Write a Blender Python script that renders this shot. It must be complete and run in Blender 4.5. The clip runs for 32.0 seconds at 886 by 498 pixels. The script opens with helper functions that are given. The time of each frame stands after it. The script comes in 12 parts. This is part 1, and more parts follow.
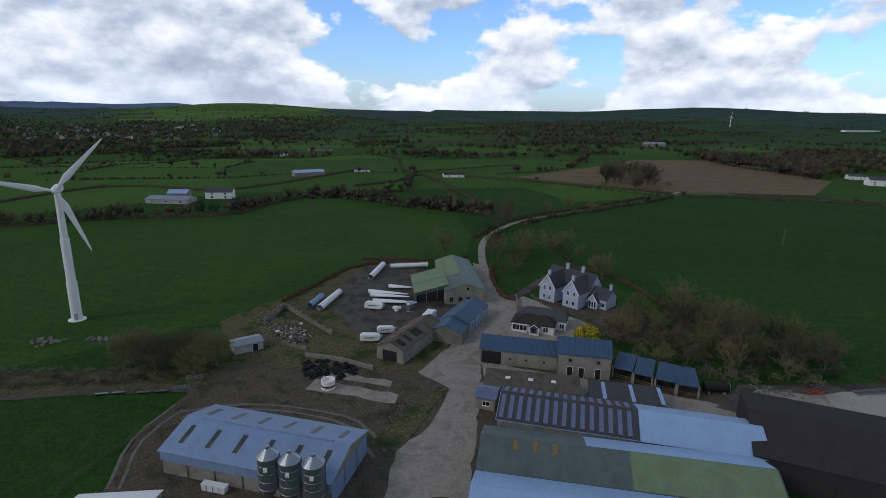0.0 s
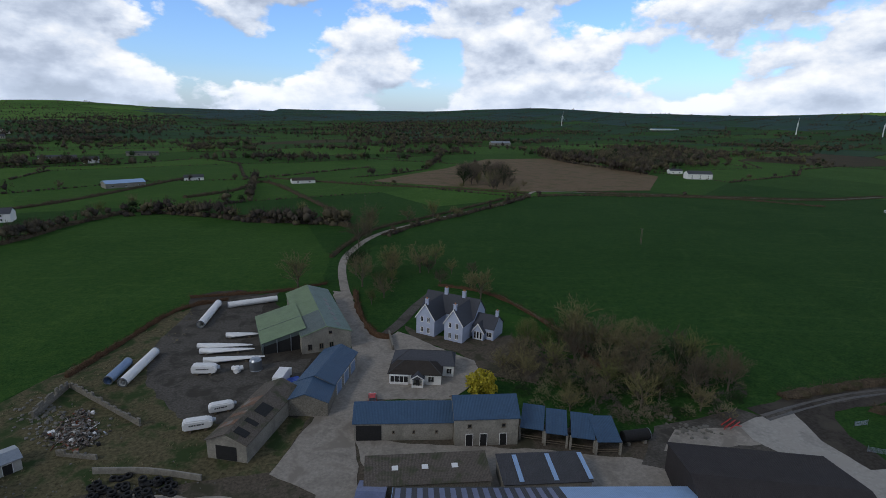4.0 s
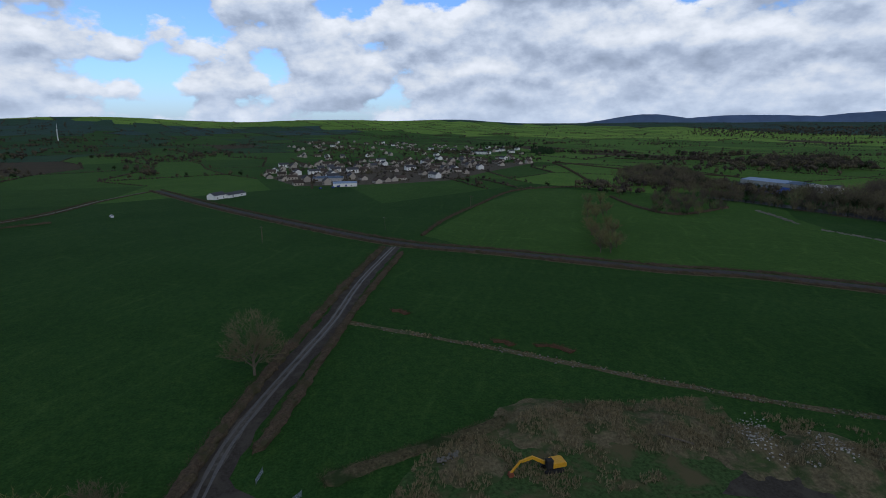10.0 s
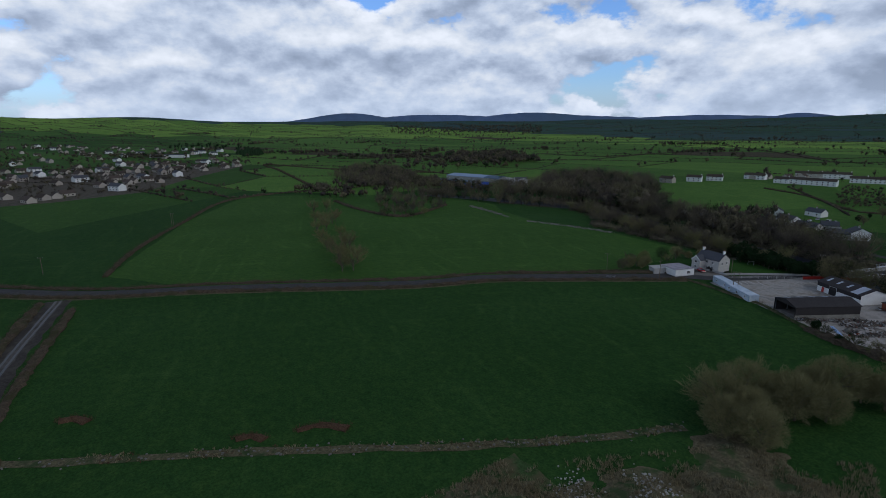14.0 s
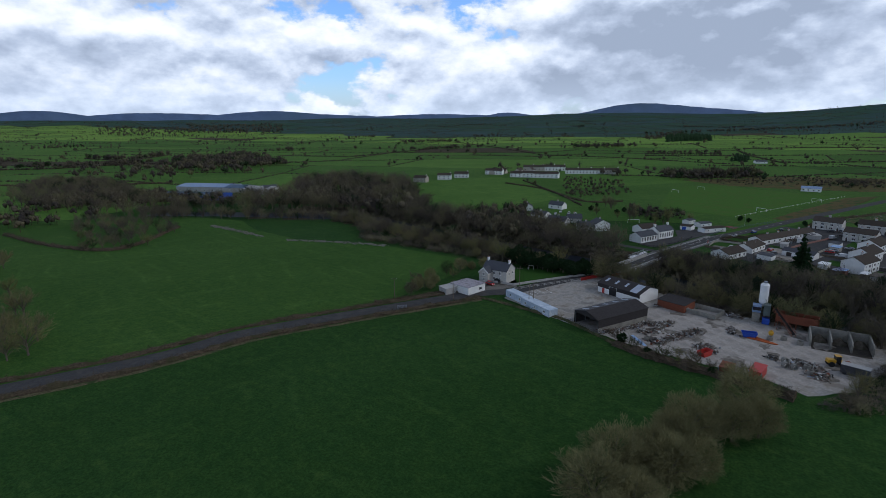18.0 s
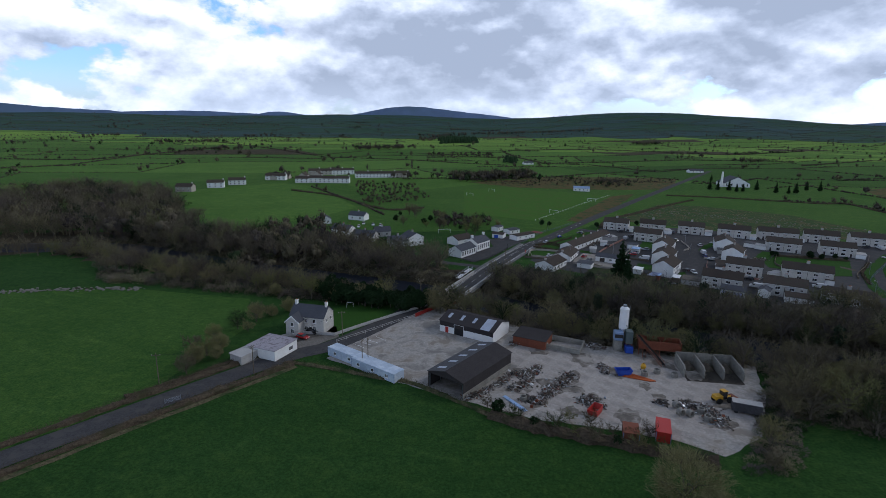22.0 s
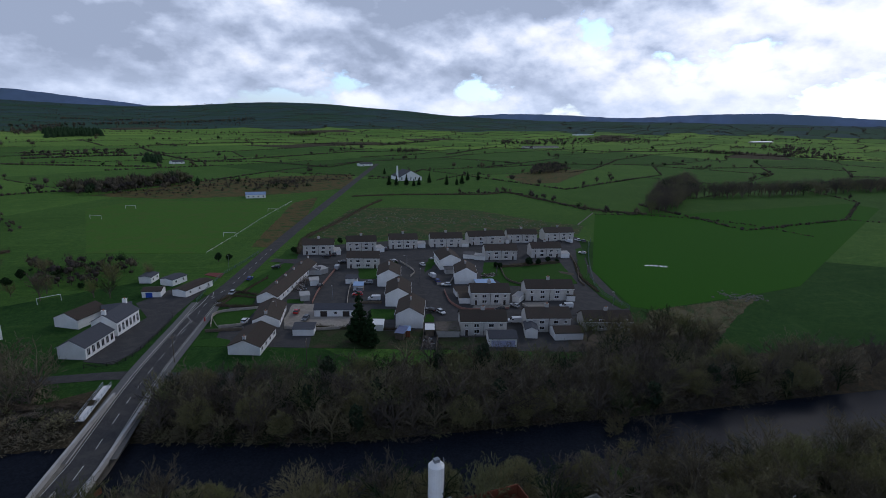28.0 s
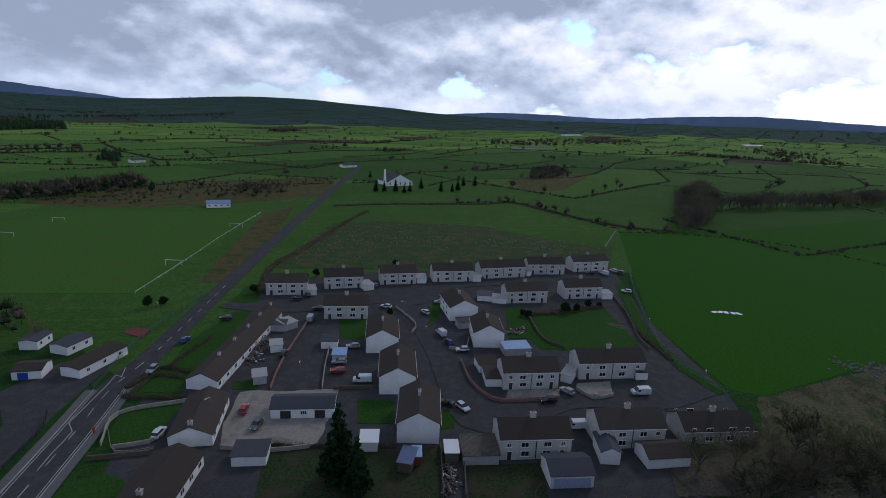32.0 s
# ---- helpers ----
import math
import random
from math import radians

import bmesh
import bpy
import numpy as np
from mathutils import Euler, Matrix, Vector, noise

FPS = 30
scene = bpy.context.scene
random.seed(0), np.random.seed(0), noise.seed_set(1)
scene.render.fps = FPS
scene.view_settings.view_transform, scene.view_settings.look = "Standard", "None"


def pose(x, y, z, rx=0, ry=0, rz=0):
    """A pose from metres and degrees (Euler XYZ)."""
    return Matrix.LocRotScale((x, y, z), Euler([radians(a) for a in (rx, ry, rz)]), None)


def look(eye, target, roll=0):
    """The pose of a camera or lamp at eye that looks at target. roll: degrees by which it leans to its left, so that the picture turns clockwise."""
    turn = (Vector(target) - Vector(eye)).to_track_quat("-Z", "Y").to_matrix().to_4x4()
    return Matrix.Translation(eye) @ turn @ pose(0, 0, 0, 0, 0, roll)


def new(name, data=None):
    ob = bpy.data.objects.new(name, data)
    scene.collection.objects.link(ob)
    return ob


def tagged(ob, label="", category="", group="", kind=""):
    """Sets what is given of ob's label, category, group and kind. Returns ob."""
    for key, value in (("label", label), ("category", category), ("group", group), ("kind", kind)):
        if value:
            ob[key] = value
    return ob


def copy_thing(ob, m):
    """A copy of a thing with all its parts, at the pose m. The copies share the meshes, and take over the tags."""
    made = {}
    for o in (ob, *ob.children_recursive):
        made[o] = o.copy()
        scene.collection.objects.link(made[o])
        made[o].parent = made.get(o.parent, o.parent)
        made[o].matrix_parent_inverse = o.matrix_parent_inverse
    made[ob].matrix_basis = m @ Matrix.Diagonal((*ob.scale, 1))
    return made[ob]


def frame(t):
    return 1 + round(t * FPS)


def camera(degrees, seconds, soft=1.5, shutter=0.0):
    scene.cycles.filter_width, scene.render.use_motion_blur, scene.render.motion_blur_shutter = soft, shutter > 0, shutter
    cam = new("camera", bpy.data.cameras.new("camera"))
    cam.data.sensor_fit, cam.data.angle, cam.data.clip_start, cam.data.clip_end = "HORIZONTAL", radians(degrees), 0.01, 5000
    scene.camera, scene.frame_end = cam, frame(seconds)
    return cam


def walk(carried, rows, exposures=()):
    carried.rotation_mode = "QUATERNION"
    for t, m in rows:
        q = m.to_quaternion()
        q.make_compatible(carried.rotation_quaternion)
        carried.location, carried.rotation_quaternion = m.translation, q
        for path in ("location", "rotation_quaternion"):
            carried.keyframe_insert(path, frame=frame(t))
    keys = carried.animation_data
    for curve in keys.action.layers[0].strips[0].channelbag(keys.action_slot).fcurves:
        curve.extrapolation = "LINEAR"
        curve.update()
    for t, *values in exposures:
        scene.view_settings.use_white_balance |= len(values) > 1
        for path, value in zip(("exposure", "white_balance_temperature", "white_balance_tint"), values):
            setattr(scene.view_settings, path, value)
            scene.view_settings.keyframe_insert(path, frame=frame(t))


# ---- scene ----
# camera and its flight
cam = camera(79.43, 32.0, soft=0.45)
walk(cam, [
    (0, look((0.37, 25.17, 62.61), (4.54, 121.94, 37.75), 1.17)),
    (0.5, look((0.27, 29.66, 62.50), (7.50, 126.26, 37.68), 1.20)),
    (1, look((0.33, 34.05, 62.42), (10.71, 130.37, 37.60), 1.19)),
    (1.5, look((0.43, 38.10, 62.39), (14.50, 133.96, 37.64), 1.18)),
    (2, look((0.60, 41.97, 62.39), (18.08, 137.29, 37.72), 1.22)),
    (2.5, look((0.99, 46.01, 62.45), (21.55, 140.72, 37.84), 1.27)),
    (4.5, look((3.54, 62.29, 62.85), (37.54, 153.16, 38.62), 1.42)),
    (5, look((4.54, 66.53, 62.90), (42.49, 155.86, 38.81), 1.48)),
    (5.5, look((5.78, 70.43, 62.98), (48.99, 157.38, 39.07), 1.47)),
    (6, look((7.32, 74.15, 63.12), (57.97, 157.08, 39.52), 1.36)),
    (6.5, look((9.02, 77.76, 63.29), (67.67, 155.32, 39.94), 1.28)),
    (7, look((10.89, 81.30, 63.43), (76.97, 152.71, 40.30), 1.23)),
    (7.5, look((13.00, 84.55, 63.62), (86.15, 148.73, 40.63), 1.18)),
    (8, look((15.58, 87.48, 63.83), (95.83, 142.64, 41.10), 1.06)),
    (8.5, look((18.79, 90.13, 64.01), (106.66, 132.23, 41.51), 0.79)),
    (9, look((22.28, 92.41, 64.36), (116.54, 117.30, 42.11), 0.22)),
    (9.5, look((26.27, 94.20, 64.72), (123.51, 101.22, 42.47), -0.22)),
    (10, look((30.46, 95.56, 65.16), (127.83, 91.49, 42.71), -0.40)),
    (10.5, look((34.93, 96.39, 65.63), (131.69, 84.98, 43.11), -0.41)),
    (11, look((39.77, 96.74, 66.03), (135.62, 79.43, 43.41), -0.39)),
    (11.5, look((44.98, 96.80, 66.28), (138.95, 71.20, 43.59), -0.47)),
    (12, look((50.30, 96.64, 66.47), (141.45, 62.38, 43.70), -0.53)),
    (12.5, look((55.69, 95.93, 66.67), (144.09, 55.17, 43.79), -0.52)),
    (13, look((61.09, 94.66, 66.90), (147.13, 49.19, 43.87), -0.48)),
    (13.5, look((66.72, 93.20, 67.06), (150.90, 44.41, 43.96), -0.36)),
    (15.5, look((88.11, 83.06, 67.37), (158.74, 16.15, 44.26), -0.34)),
    (16, look((93.00, 79.29, 67.64), (158.56, 7.45, 44.39), -0.14)),
    (16.5, look((98.18, 75.28, 67.83), (158.73, -0.83, 44.59), -0.26)),
    (17, look((103.34, 70.90, 68.03), (160.09, -8.06, 44.66), -0.40)),
    (17.5, look((108.39, 66.18, 68.24), (161.78, -15.04, 44.72), -0.56)),
    (18, look((113.32, 61.40, 68.37), (162.81, -22.23, 44.76), -0.48)),
    (18.5, look((118.11, 56.61, 68.44), (163.90, -29.09, 44.79), -0.29)),
    (19, look((122.65, 51.67, 68.46), (165.04, -35.74, 44.76), 0.03)),
    (19.5, look((127.01, 46.44, 68.37), (165.64, -42.70, 44.67), 0.21)),
    (20, look((131.01, 40.80, 68.23), (164.56, -50.40, 44.61), 0.37)),
    (20.5, look((134.75, 34.85, 68.06), (162.11, -58.41, 44.54), 0.39)),
    (21, look((138.15, 28.71, 67.84), (160.00, -66.01, 44.37), 0.55)),
    (21.5, look((141.24, 22.27, 67.61), (158.34, -73.44, 44.21), 0.66)),
    (22, look((144.10, 15.52, 67.37), (155.74, -81.02, 44.03), 0.94)),
    (22.5, look((146.49, 8.61, 67.19), (152.04, -88.48, 43.93), 0.97)),
    (23, look((148.46, 1.64, 67.15), (148.69, -95.64, 43.99), 0.89)),
    (23.5, look((149.99, -5.44, 67.21), (148.01, -102.69, 44.00), 0.94)),
    (24, look((151.15, -12.58, 67.33), (146.74, -109.71, 43.97), 0.95)),
    (24.5, look((152.01, -20.04, 67.65), (142.36, -116.77, 44.22), 0.96)),
    (25, look((152.43, -27.60, 68.10), (135.29, -123.25, 44.45), 1.16)),
    (25.5, look((152.49, -35.33, 68.48), (127.03, -129.07, 44.73), 1.36)),
    (26, look((152.17, -43.11, 68.69), (118.69, -134.28, 44.91), 1.59)),
    (26.5, look((151.57, -50.79, 68.78), (113.32, -140.08, 45.02), 1.91)),
    (28.5, look((142.12, -83.31, 69.65), (94.06, -167.66, 45.69), 1.62)),
    (29, look((139.44, -91.50, 69.71), (90.93, -175.57, 45.65), 1.75)),
    (29.5, look((136.74, -99.56, 69.71), (89.20, -184.16, 45.59), 1.95)),
    (30, look((134.05, -107.43, 69.70), (87.88, -192.78, 45.53), 2.16)),
    (30.5, look((131.29, -115.18, 69.61), (85.40, -200.68, 45.44), 2.27)),
    (31, look((128.32, -122.88, 69.49), (81.57, -207.94, 45.41), 2.37)),
    (31.5, look((125.32, -130.59, 69.44), (77.06, -214.80, 45.40), 2.50)),
    (32, look((122.27, -138.36, 69.45), (72.72, -221.82, 45.38), 2.59)),
], exposures=[(0, 0.04, 6400, 10), (5, 0.0, 6350, 10), (7, -0.15, 6250, 10), (9, -0.44, 6050, 10), (10, -0.30, 6000, 10), (13, -0.25, 5950, 10), (16, -0.40, 6000, 10), (18, 0.08, 6100, 10), (20, 0.26, 6100, 11), (24, 0.26, 6050, 13), (27, 0.05, 6000, 14), (32, -0.10, 6000, 14)])

# world: broken cloud over blue sky, a weak wide sun behind cloud
world = bpy.data.worlds.new("sky")
scene.world = world
world.use_nodes = True
SUN_AZ, SUN_EL = radians(246), radians(36)


class Nodes:
    def __init__(self, tree):
        self.t = tree
        tree.nodes.clear()

    def add(self, kind, **kw):
        n = self.t.nodes.new(kind)
        for k, v in kw.items():
            if k in n.inputs:
                self.put(n.inputs[k], v)
        return n

    def put(self, socket, v):
        if isinstance(v, bpy.types.NodeSocket):
            self.t.links.new(v, socket)
        else:
            socket.default_value = v

    def math(self, op, a, b=0.0, c=0.0, clamp=False):
        n = self.t.nodes.new("ShaderNodeMath")
        n.operation, n.use_clamp = op, clamp
        for s, v in zip(n.inputs, (a, b, c)):
            self.put(s, v)
        return n.outputs[0]

    def noise(self, vec, scale, detail=4.0, rough=0.55, distort=0.0):
        n = self.t.nodes.new("ShaderNodeTexNoise")
        self.put(n.inputs["Vector"], vec)
        n.inputs["Scale"].default_value, n.inputs["Detail"].default_value = scale, detail
        n.inputs["Roughness"].default_value, n.inputs["Distortion"].default_value = rough, distort
        return n.outputs["Fac"]

    def ramp(self, fac, *stops):
        n = self.t.nodes.new("ShaderNodeValToRGB")
        self.put(n.inputs[0], fac)
        e = n.color_ramp.elements
        while len(e) < len(stops):
            e.new(0.5)
        for el, (p, c) in zip(e, stops):
            el.position = p
            el.color = (c, c, c, 1) if isinstance(c, (int, float)) else (*c, 1)
        return n.outputs[0]

    def mix(self, fac, a, b, blend="MIX"):
        n = self.t.nodes.new("ShaderNodeMix")
        n.data_type, n.blend_type = "RGBA", blend
        self.put(n.inputs[0], fac)
        for s, v in ((n.inputs[6], a), (n.inputs[7], b)):
            self.put(s, v if isinstance(v, bpy.types.NodeSocket) or len(v) == 4 else (*v, 1))
        return n.outputs[2]


def make_sky():
    n = Nodes(world.node_tree)
    co = n.add("ShaderNodeTexCoord").outputs["Generated"]
    sep = n.add("ShaderNodeSeparateXYZ", Vector=co)
    up = n.math("MAXIMUM", sep.outputs[2], 0.0)

    def towards(az, el, power):
        """1 in one direction of the sky, falling off round it."""
        d = n.add("ShaderNodeVectorMath", Vector=co)
        d.operation = "DOT_PRODUCT"
        a, e = radians(az), radians(el)
        d.inputs[1].default_value = (math.sin(a) * math.cos(e), math.cos(a) * math.cos(e), math.sin(e))
        return n.math("POWER", n.math("MAXIMUM", d.outputs["Value"], 0.0), power)

    def density(lift):
        """Heaped cloud: broad masses, flattened towards the horizon, with knobbed edges."""
        z = n.math("MULTIPLY", n.math("ADD", up, lift), 1.75)
        vec = n.add("ShaderNodeCombineXYZ", X=sep.outputs[0], Y=sep.outputs[1], Z=z).outputs[0]
        wide = n.noise(vec, 2.9, 2.0, 0.5, 0.15)
        lumps = n.noise(vec, 7.5, 7.0, 0.54, 0.0)
        return n.math("ADD", n.math("MULTIPLY", wide, 0.56), n.math("MULTIPLY", lumps, 0.44))

    sky = n.add("ShaderNodeTexSky")
    sky.sky_type, sky.sun_disc = "NISHITA", False
    sky.sun_elevation, sky.sun_rotation = SUN_EL, SUN_AZ
    blue = n.mix(1.0, sky.outputs[0], (0.100, 0.132, 0.190), "MULTIPLY")
    here, above = density(0.0), density(0.020)
    glow = towards(math.degrees(SUN_AZ), math.degrees(SUN_EL), 3.0)
    # long rain clouds to the south and south-east, another in the east
    bank = n.math("ADD", n.math("ADD", towards(176, 13, 60.0), n.math("MULTIPLY", towards(204, 14, 70.0), 1.0)), n.math("MULTIPLY", towards(101, 15, 160.0), 1.0))
    shape = n.math("ADD", here, n.math("MULTIPLY", n.math("ADD", glow, n.math("MULTIPLY", bank, 1.9)), 0.10))
    cover = n.ramp(shape, (0.450, 0.0), (0.476, 1.0))
    # tops catch the light, undersides are grey
    top = n.math("ADD", n.math("MULTIPLY", n.math("SUBTRACT", here, above), 5.6), 0.61)
    top = n.math("SUBTRACT", top, n.math("MULTIPLY", n.ramp(shape, (0.52, 0.0), (0.68, 1.0)), 0.30))
    top = n.math("SUBTRACT", top, n.math("MULTIPLY", bank, 0.30))
    top = n.math("ADD", top, n.math("MULTIPLY", towards(246, 12, 22.0), 0.42))
    cloud = n.ramp(top, (0.10, (0.35, 0.41, 0.52)), (0.36, (0.49, 0.56, 0.69)), (0.58, (0.68, 0.75, 0.87)), (0.78, (0.88, 0.91, 0.96)), (1.0, (1.06, 1.07, 1.10)))
    both = n.mix(cover, blue, cloud)
    haze = n.ramp(up, (0.0, 1.0), (0.075, 0.0))
    both = n.mix(n.math("MULTIPLY", haze, 0.40), both, (0.72, 0.83, 1.0))
    # a heavy cloud deck overhead
    both = n.mix(n.ramp(up, (0.24, 0.0), (0.42, 1.0)), both, (0.215, 0.262, 0.350))
    back = n.add("ShaderNodeBackground", Color=both, Strength=1.0)
    out = n.add("ShaderNodeOutputWorld")
    n.t.links.new(back.outputs[0], out.inputs[0])


make_sky()
sun = new("sun", bpy.data.lights.new("sun", "SUN"))
sun.data.energy, sun.data.angle, sun.data.color = 0.7, radians(14), (1.0, 0.95, 0.88)
sun.matrix_world = look((math.sin(SUN_AZ) * 100, math.cos(SUN_AZ) * 100, math.tan(SUN_EL) * 100), (0, 0, 0))


# materials
MATS = {}


def material(name, colour, rough=0.8, metal=0.0, vary=0.25, scale=1.0, second=None, stain=0.0, bump=0.0, rnd=0.0, ridges=0.0, spec=0.4, island=0.0):
    """Surface in world metres: fine grain, broad stains, an optional second colour in patches, ribs along local x."""
    if name in MATS:
        return MATS[name]
    m = bpy.data.materials.new(name)
    m.use_nodes = True
    n = Nodes(m.node_tree)
    co = n.add("ShaderNodeTexCoord").outputs["Object"]
    fine = n.noise(co, 3.0 * scale, 5.0, 0.65)
    broad = n.noise(co, 0.35 * scale, 4.0, 0.6, 0.4)
    dark = tuple(c * (1 - vary) for c in colour)
    lite = tuple(min(c * (1 + vary), 0.95) for c in colour)
    col = n.mix(n.ramp(fine, (0.30, 0.0), (0.70, 1.0)), dark, lite)
    if second:
        col = n.mix(n.ramp(broad, (0.48, 0.0), (0.62, 1.0)), col, second)
    if stain:
        col = n.mix(n.math("MULTIPLY", n.ramp(broad, (0.35, 1.0), (0.60, 0.0)), stain), col, tuple(c * 0.4 for c in colour))
    if rnd:
        info = n.add("ShaderNodeObjectInfo").outputs["Random"]
        col = n.mix(n.math("MULTIPLY", info, rnd), col, tuple(c * 0.45 for c in colour))
    if island:
        each = n.add("ShaderNodeNewGeometry").outputs["Random Per Island"]
        col = n.mix(n.math("MULTIPLY", each, island), col, tuple(c * 0.35 for c in colour))
    b = n.add("ShaderNodeBsdfPrincipled", Roughness=rough, Metallic=metal)
    n.put(b.inputs["Base Color"], col)
    b.inputs["Specular IOR Level"].default_value = spec
    height = None
    if ridges:
        sep = n.add("ShaderNodeSeparateXYZ", Vector=co)
        height = n.math("SINE", n.math("MULTIPLY", sep.outputs[0], 6.2832 / ridges))
    if bump:
        height = n.math("ADD", height, n.math("MULTIPLY", fine, bump * 8)) if height else n.math("MULTIPLY", fine, bump * 8)
    if height:
        bp = n.add("ShaderNodeBump", Height=height, Strength=0.5, Distance=0.04)
        n.put(b.inputs["Normal"], bp.outputs[0])
    o = n.add("ShaderNodeOutputMaterial")
    n.t.links.new(b.outputs[0], o.inputs[0])
    MATS[name] = m
    return m


def twig_material(name, gain, per_object=False):
    """Bare wood in its winter colours: purple-brown, brown, olive, ivy green; each tree takes its own."""
    m = bpy.data.materials.new(name)
    m.use_nodes = True
    n = Nodes(m.node_tree)
    if per_object:
        pick = n.add("ShaderNodeObjectInfo").outputs["Random"]
    else:
        at = n.add("ShaderNodeAttribute")
        at.attribute_name = "tint"
        pick = at.outputs["Fac"]
    each = n.add("ShaderNodeNewGeometry").outputs["Random Per Island"]
    g = gain
    warm = 0.82 if per_object else 1.0
    col = n.ramp(pick, (0.0, (0.056 * g, 0.048 * g, 0.043 * g * warm)), (0.3, (0.086 * g, 0.074 * g, 0.056 * g * warm)), (0.6, (0.120 * g, 0.106 * g, 0.064 * g * warm)), (0.82, (0.098 * g, 0.100 * g, 0.048 * g * warm)), (0.97, (0.030, 0.048, 0.022)))
    col = n.mix(n.math("MULTIPLY", each, 0.6), col, n.mix(1.0, col, (0.40, 0.40, 0.42), "MULTIPLY"))
    b = n.add("ShaderNodeBsdfPrincipled", Roughness=0.95)
    n.put(b.inputs["Base Color"], col)
    b.inputs["Specular IOR Level"].default_value = 0.03
    o = n.add("ShaderNodeOutputMaterial")
    n.t.links.new(b.outputs[0], o.inputs[0])
    return m


def ground_material():
    m = bpy.data.materials.new("pasture")
    m.use_nodes = True
    n = Nodes(m.node_tree)
    co = n.add("ShaderNodeNewGeometry").outputs["Position"]
    tone = n.add("ShaderNodeAttribute")
    tone.attribute_name = "tone"
    # Lowest tones hold painted haze blue, 0.92 painted sunlit green, 1.0 bare brown.
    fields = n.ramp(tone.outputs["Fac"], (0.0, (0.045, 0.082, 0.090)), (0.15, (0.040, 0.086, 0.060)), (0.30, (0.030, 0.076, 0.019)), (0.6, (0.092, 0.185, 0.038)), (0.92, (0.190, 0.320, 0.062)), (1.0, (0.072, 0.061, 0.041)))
    fine = n.noise(co, 1.6, 8.0, 0.75)
    tuft = n.noise(co, 0.12, 5.0, 0.6, 0.5)
    broad = n.noise(co, 0.018, 4.0, 0.55, 0.6)
    col = n.mix(n.ramp(fine, (0.40, 0.0), (0.60, 1.0)), fields, n.mix(1.0, fields, (0.55, 0.62, 0.6), "MULTIPLY"))
    col = n.mix(n.ramp(tuft, (0.45, 0.0), (0.75, 0.45)), col, n.mix(1.0, col, (1.5, 1.25, 1.1), "MULTIPLY"))
    col = n.mix(n.ramp(broad, (0.42, 0.0), (0.66, 0.6)), col, n.mix(1.0, col, (0.72, 0.80, 0.75), "MULTIPLY"))
    # faint wheelings and drill lines, bent and broken
    sep = n.add("ShaderNodeSeparateXYZ", Vector=co)
    bend = n.math("MULTIPLY", n.noise(co, 0.012, 2.0, 0.5), 34.0)
    for kx, ky, gap, keep in ((0.28, 0.96, 11.0, 0.52), (0.88, -0.47, 17.0, 0.56)):
        s = n.math("ADD", n.math("ADD", n.math("MULTIPLY", sep.outputs[0], kx), n.math("MULTIPLY", sep.outputs[1], ky)), bend)
        line = n.math("POWER", n.math("ABSOLUTE", n.math("SINE", n.math("MULTIPLY", s, 3.1416 / gap))), 26.0)
        line = n.math("MULTIPLY", line, n.ramp(n.noise(co, 0.02 + gap * 0.001, 3.0, 0.6), (keep - 0.04, 0.0), (keep + 0.1, 0.5)))
        col = n.mix(line, col, n.mix(1.0, col, (1.55, 1.35, 1.4), "MULTIPLY"))
    clump = n.noise(co, 0.45, 6.0, 0.72, 0.3)
    col = n.mix(n.ramp(clump, (0.46, 0.0), (0.70, 0.75)), col, n.mix(1.0, col, (1.75, 1.40, 1.3), "MULTIPLY"))
    col = n.mix(n.ramp(clump, (0.28, 0.7), (0.44, 0.0)), col, n.mix(1.0, col, (0.55, 0.60, 0.65), "MULTIPLY"))
    b = n.add("ShaderNodeBsdfPrincipled", Roughness=0.95)
    n.put(b.inputs["Base Color"], col)
    b.inputs["Specular IOR Level"].default_value = 0.03
    bp = n.add("ShaderNodeBump", Height=fine, Strength=0.6, Distance=0.25)
    n.put(b.inputs["Normal"], bp.outputs[0])
    o = n.add("ShaderNodeOutputMaterial")
    n.t.links.new(b.outputs[0], o.inputs[0])
    return m


M_GROUND = ground_material()
M_HEDGE = material("hedge_twigs", (0.100, 0.078, 0.054), 0.95, vary=0.5, scale=0.6, second=(0.066, 0.066, 0.034), spec=0.05, island=0.5)
M_STRAW = material("dead_grass", (0.30, 0.255, 0.155), 0.95, vary=0.4, scale=0.6, island=0.6, spec=0.03)
M_MUD = material("wet_mud", (0.048, 0.042, 0.035), 0.85, vary=0.4, scale=0.5, second=(0.070, 0.062, 0.050), bump=0.25, spec=0.08)
M_HEDGE_BROWN = material("beech_hedge", (0.092, 0.056, 0.034), 0.95, vary=0.45, scale=0.8, spec=0.05)
M_BARK = material("bark", (0.12, 0.105, 0.08), 0.95, vary=0.4, scale=2, spec=0.05)
M_TWIG = twig_material("twigs", 2.0, True)
M_WOOD = twig_material("wood_twigs", 1.8)
M_EVERGREEN = material("evergreen_leaves", (0.022, 0.045, 0.018), 0.9, vary=0.5, rnd=0.4, spec=0.05)
M_YELLOW = material("golden_leaves", (0.42, 0.36, 0.03), 0.8, vary=0.5)
M_CONCRETE = material("yard_concrete", (0.37, 0.335, 0.29), 0.9, vary=0.25, scale=0.5, second=(0.23, 0.205, 0.175), stain=0.6, bump=0.1, spec=0.05)
M_CONC_WALL = material("concrete_wall", (0.27, 0.255, 0.22), 0.9, vary=0.25, stain=0.5, bump=0.1)
M_ASPHALT = material("asphalt", (0.062, 0.061, 0.062), 0.9, vary=0.25, scale=0.8, second=(0.078, 0.075, 0.072), bump=0.05, spec=0.05)
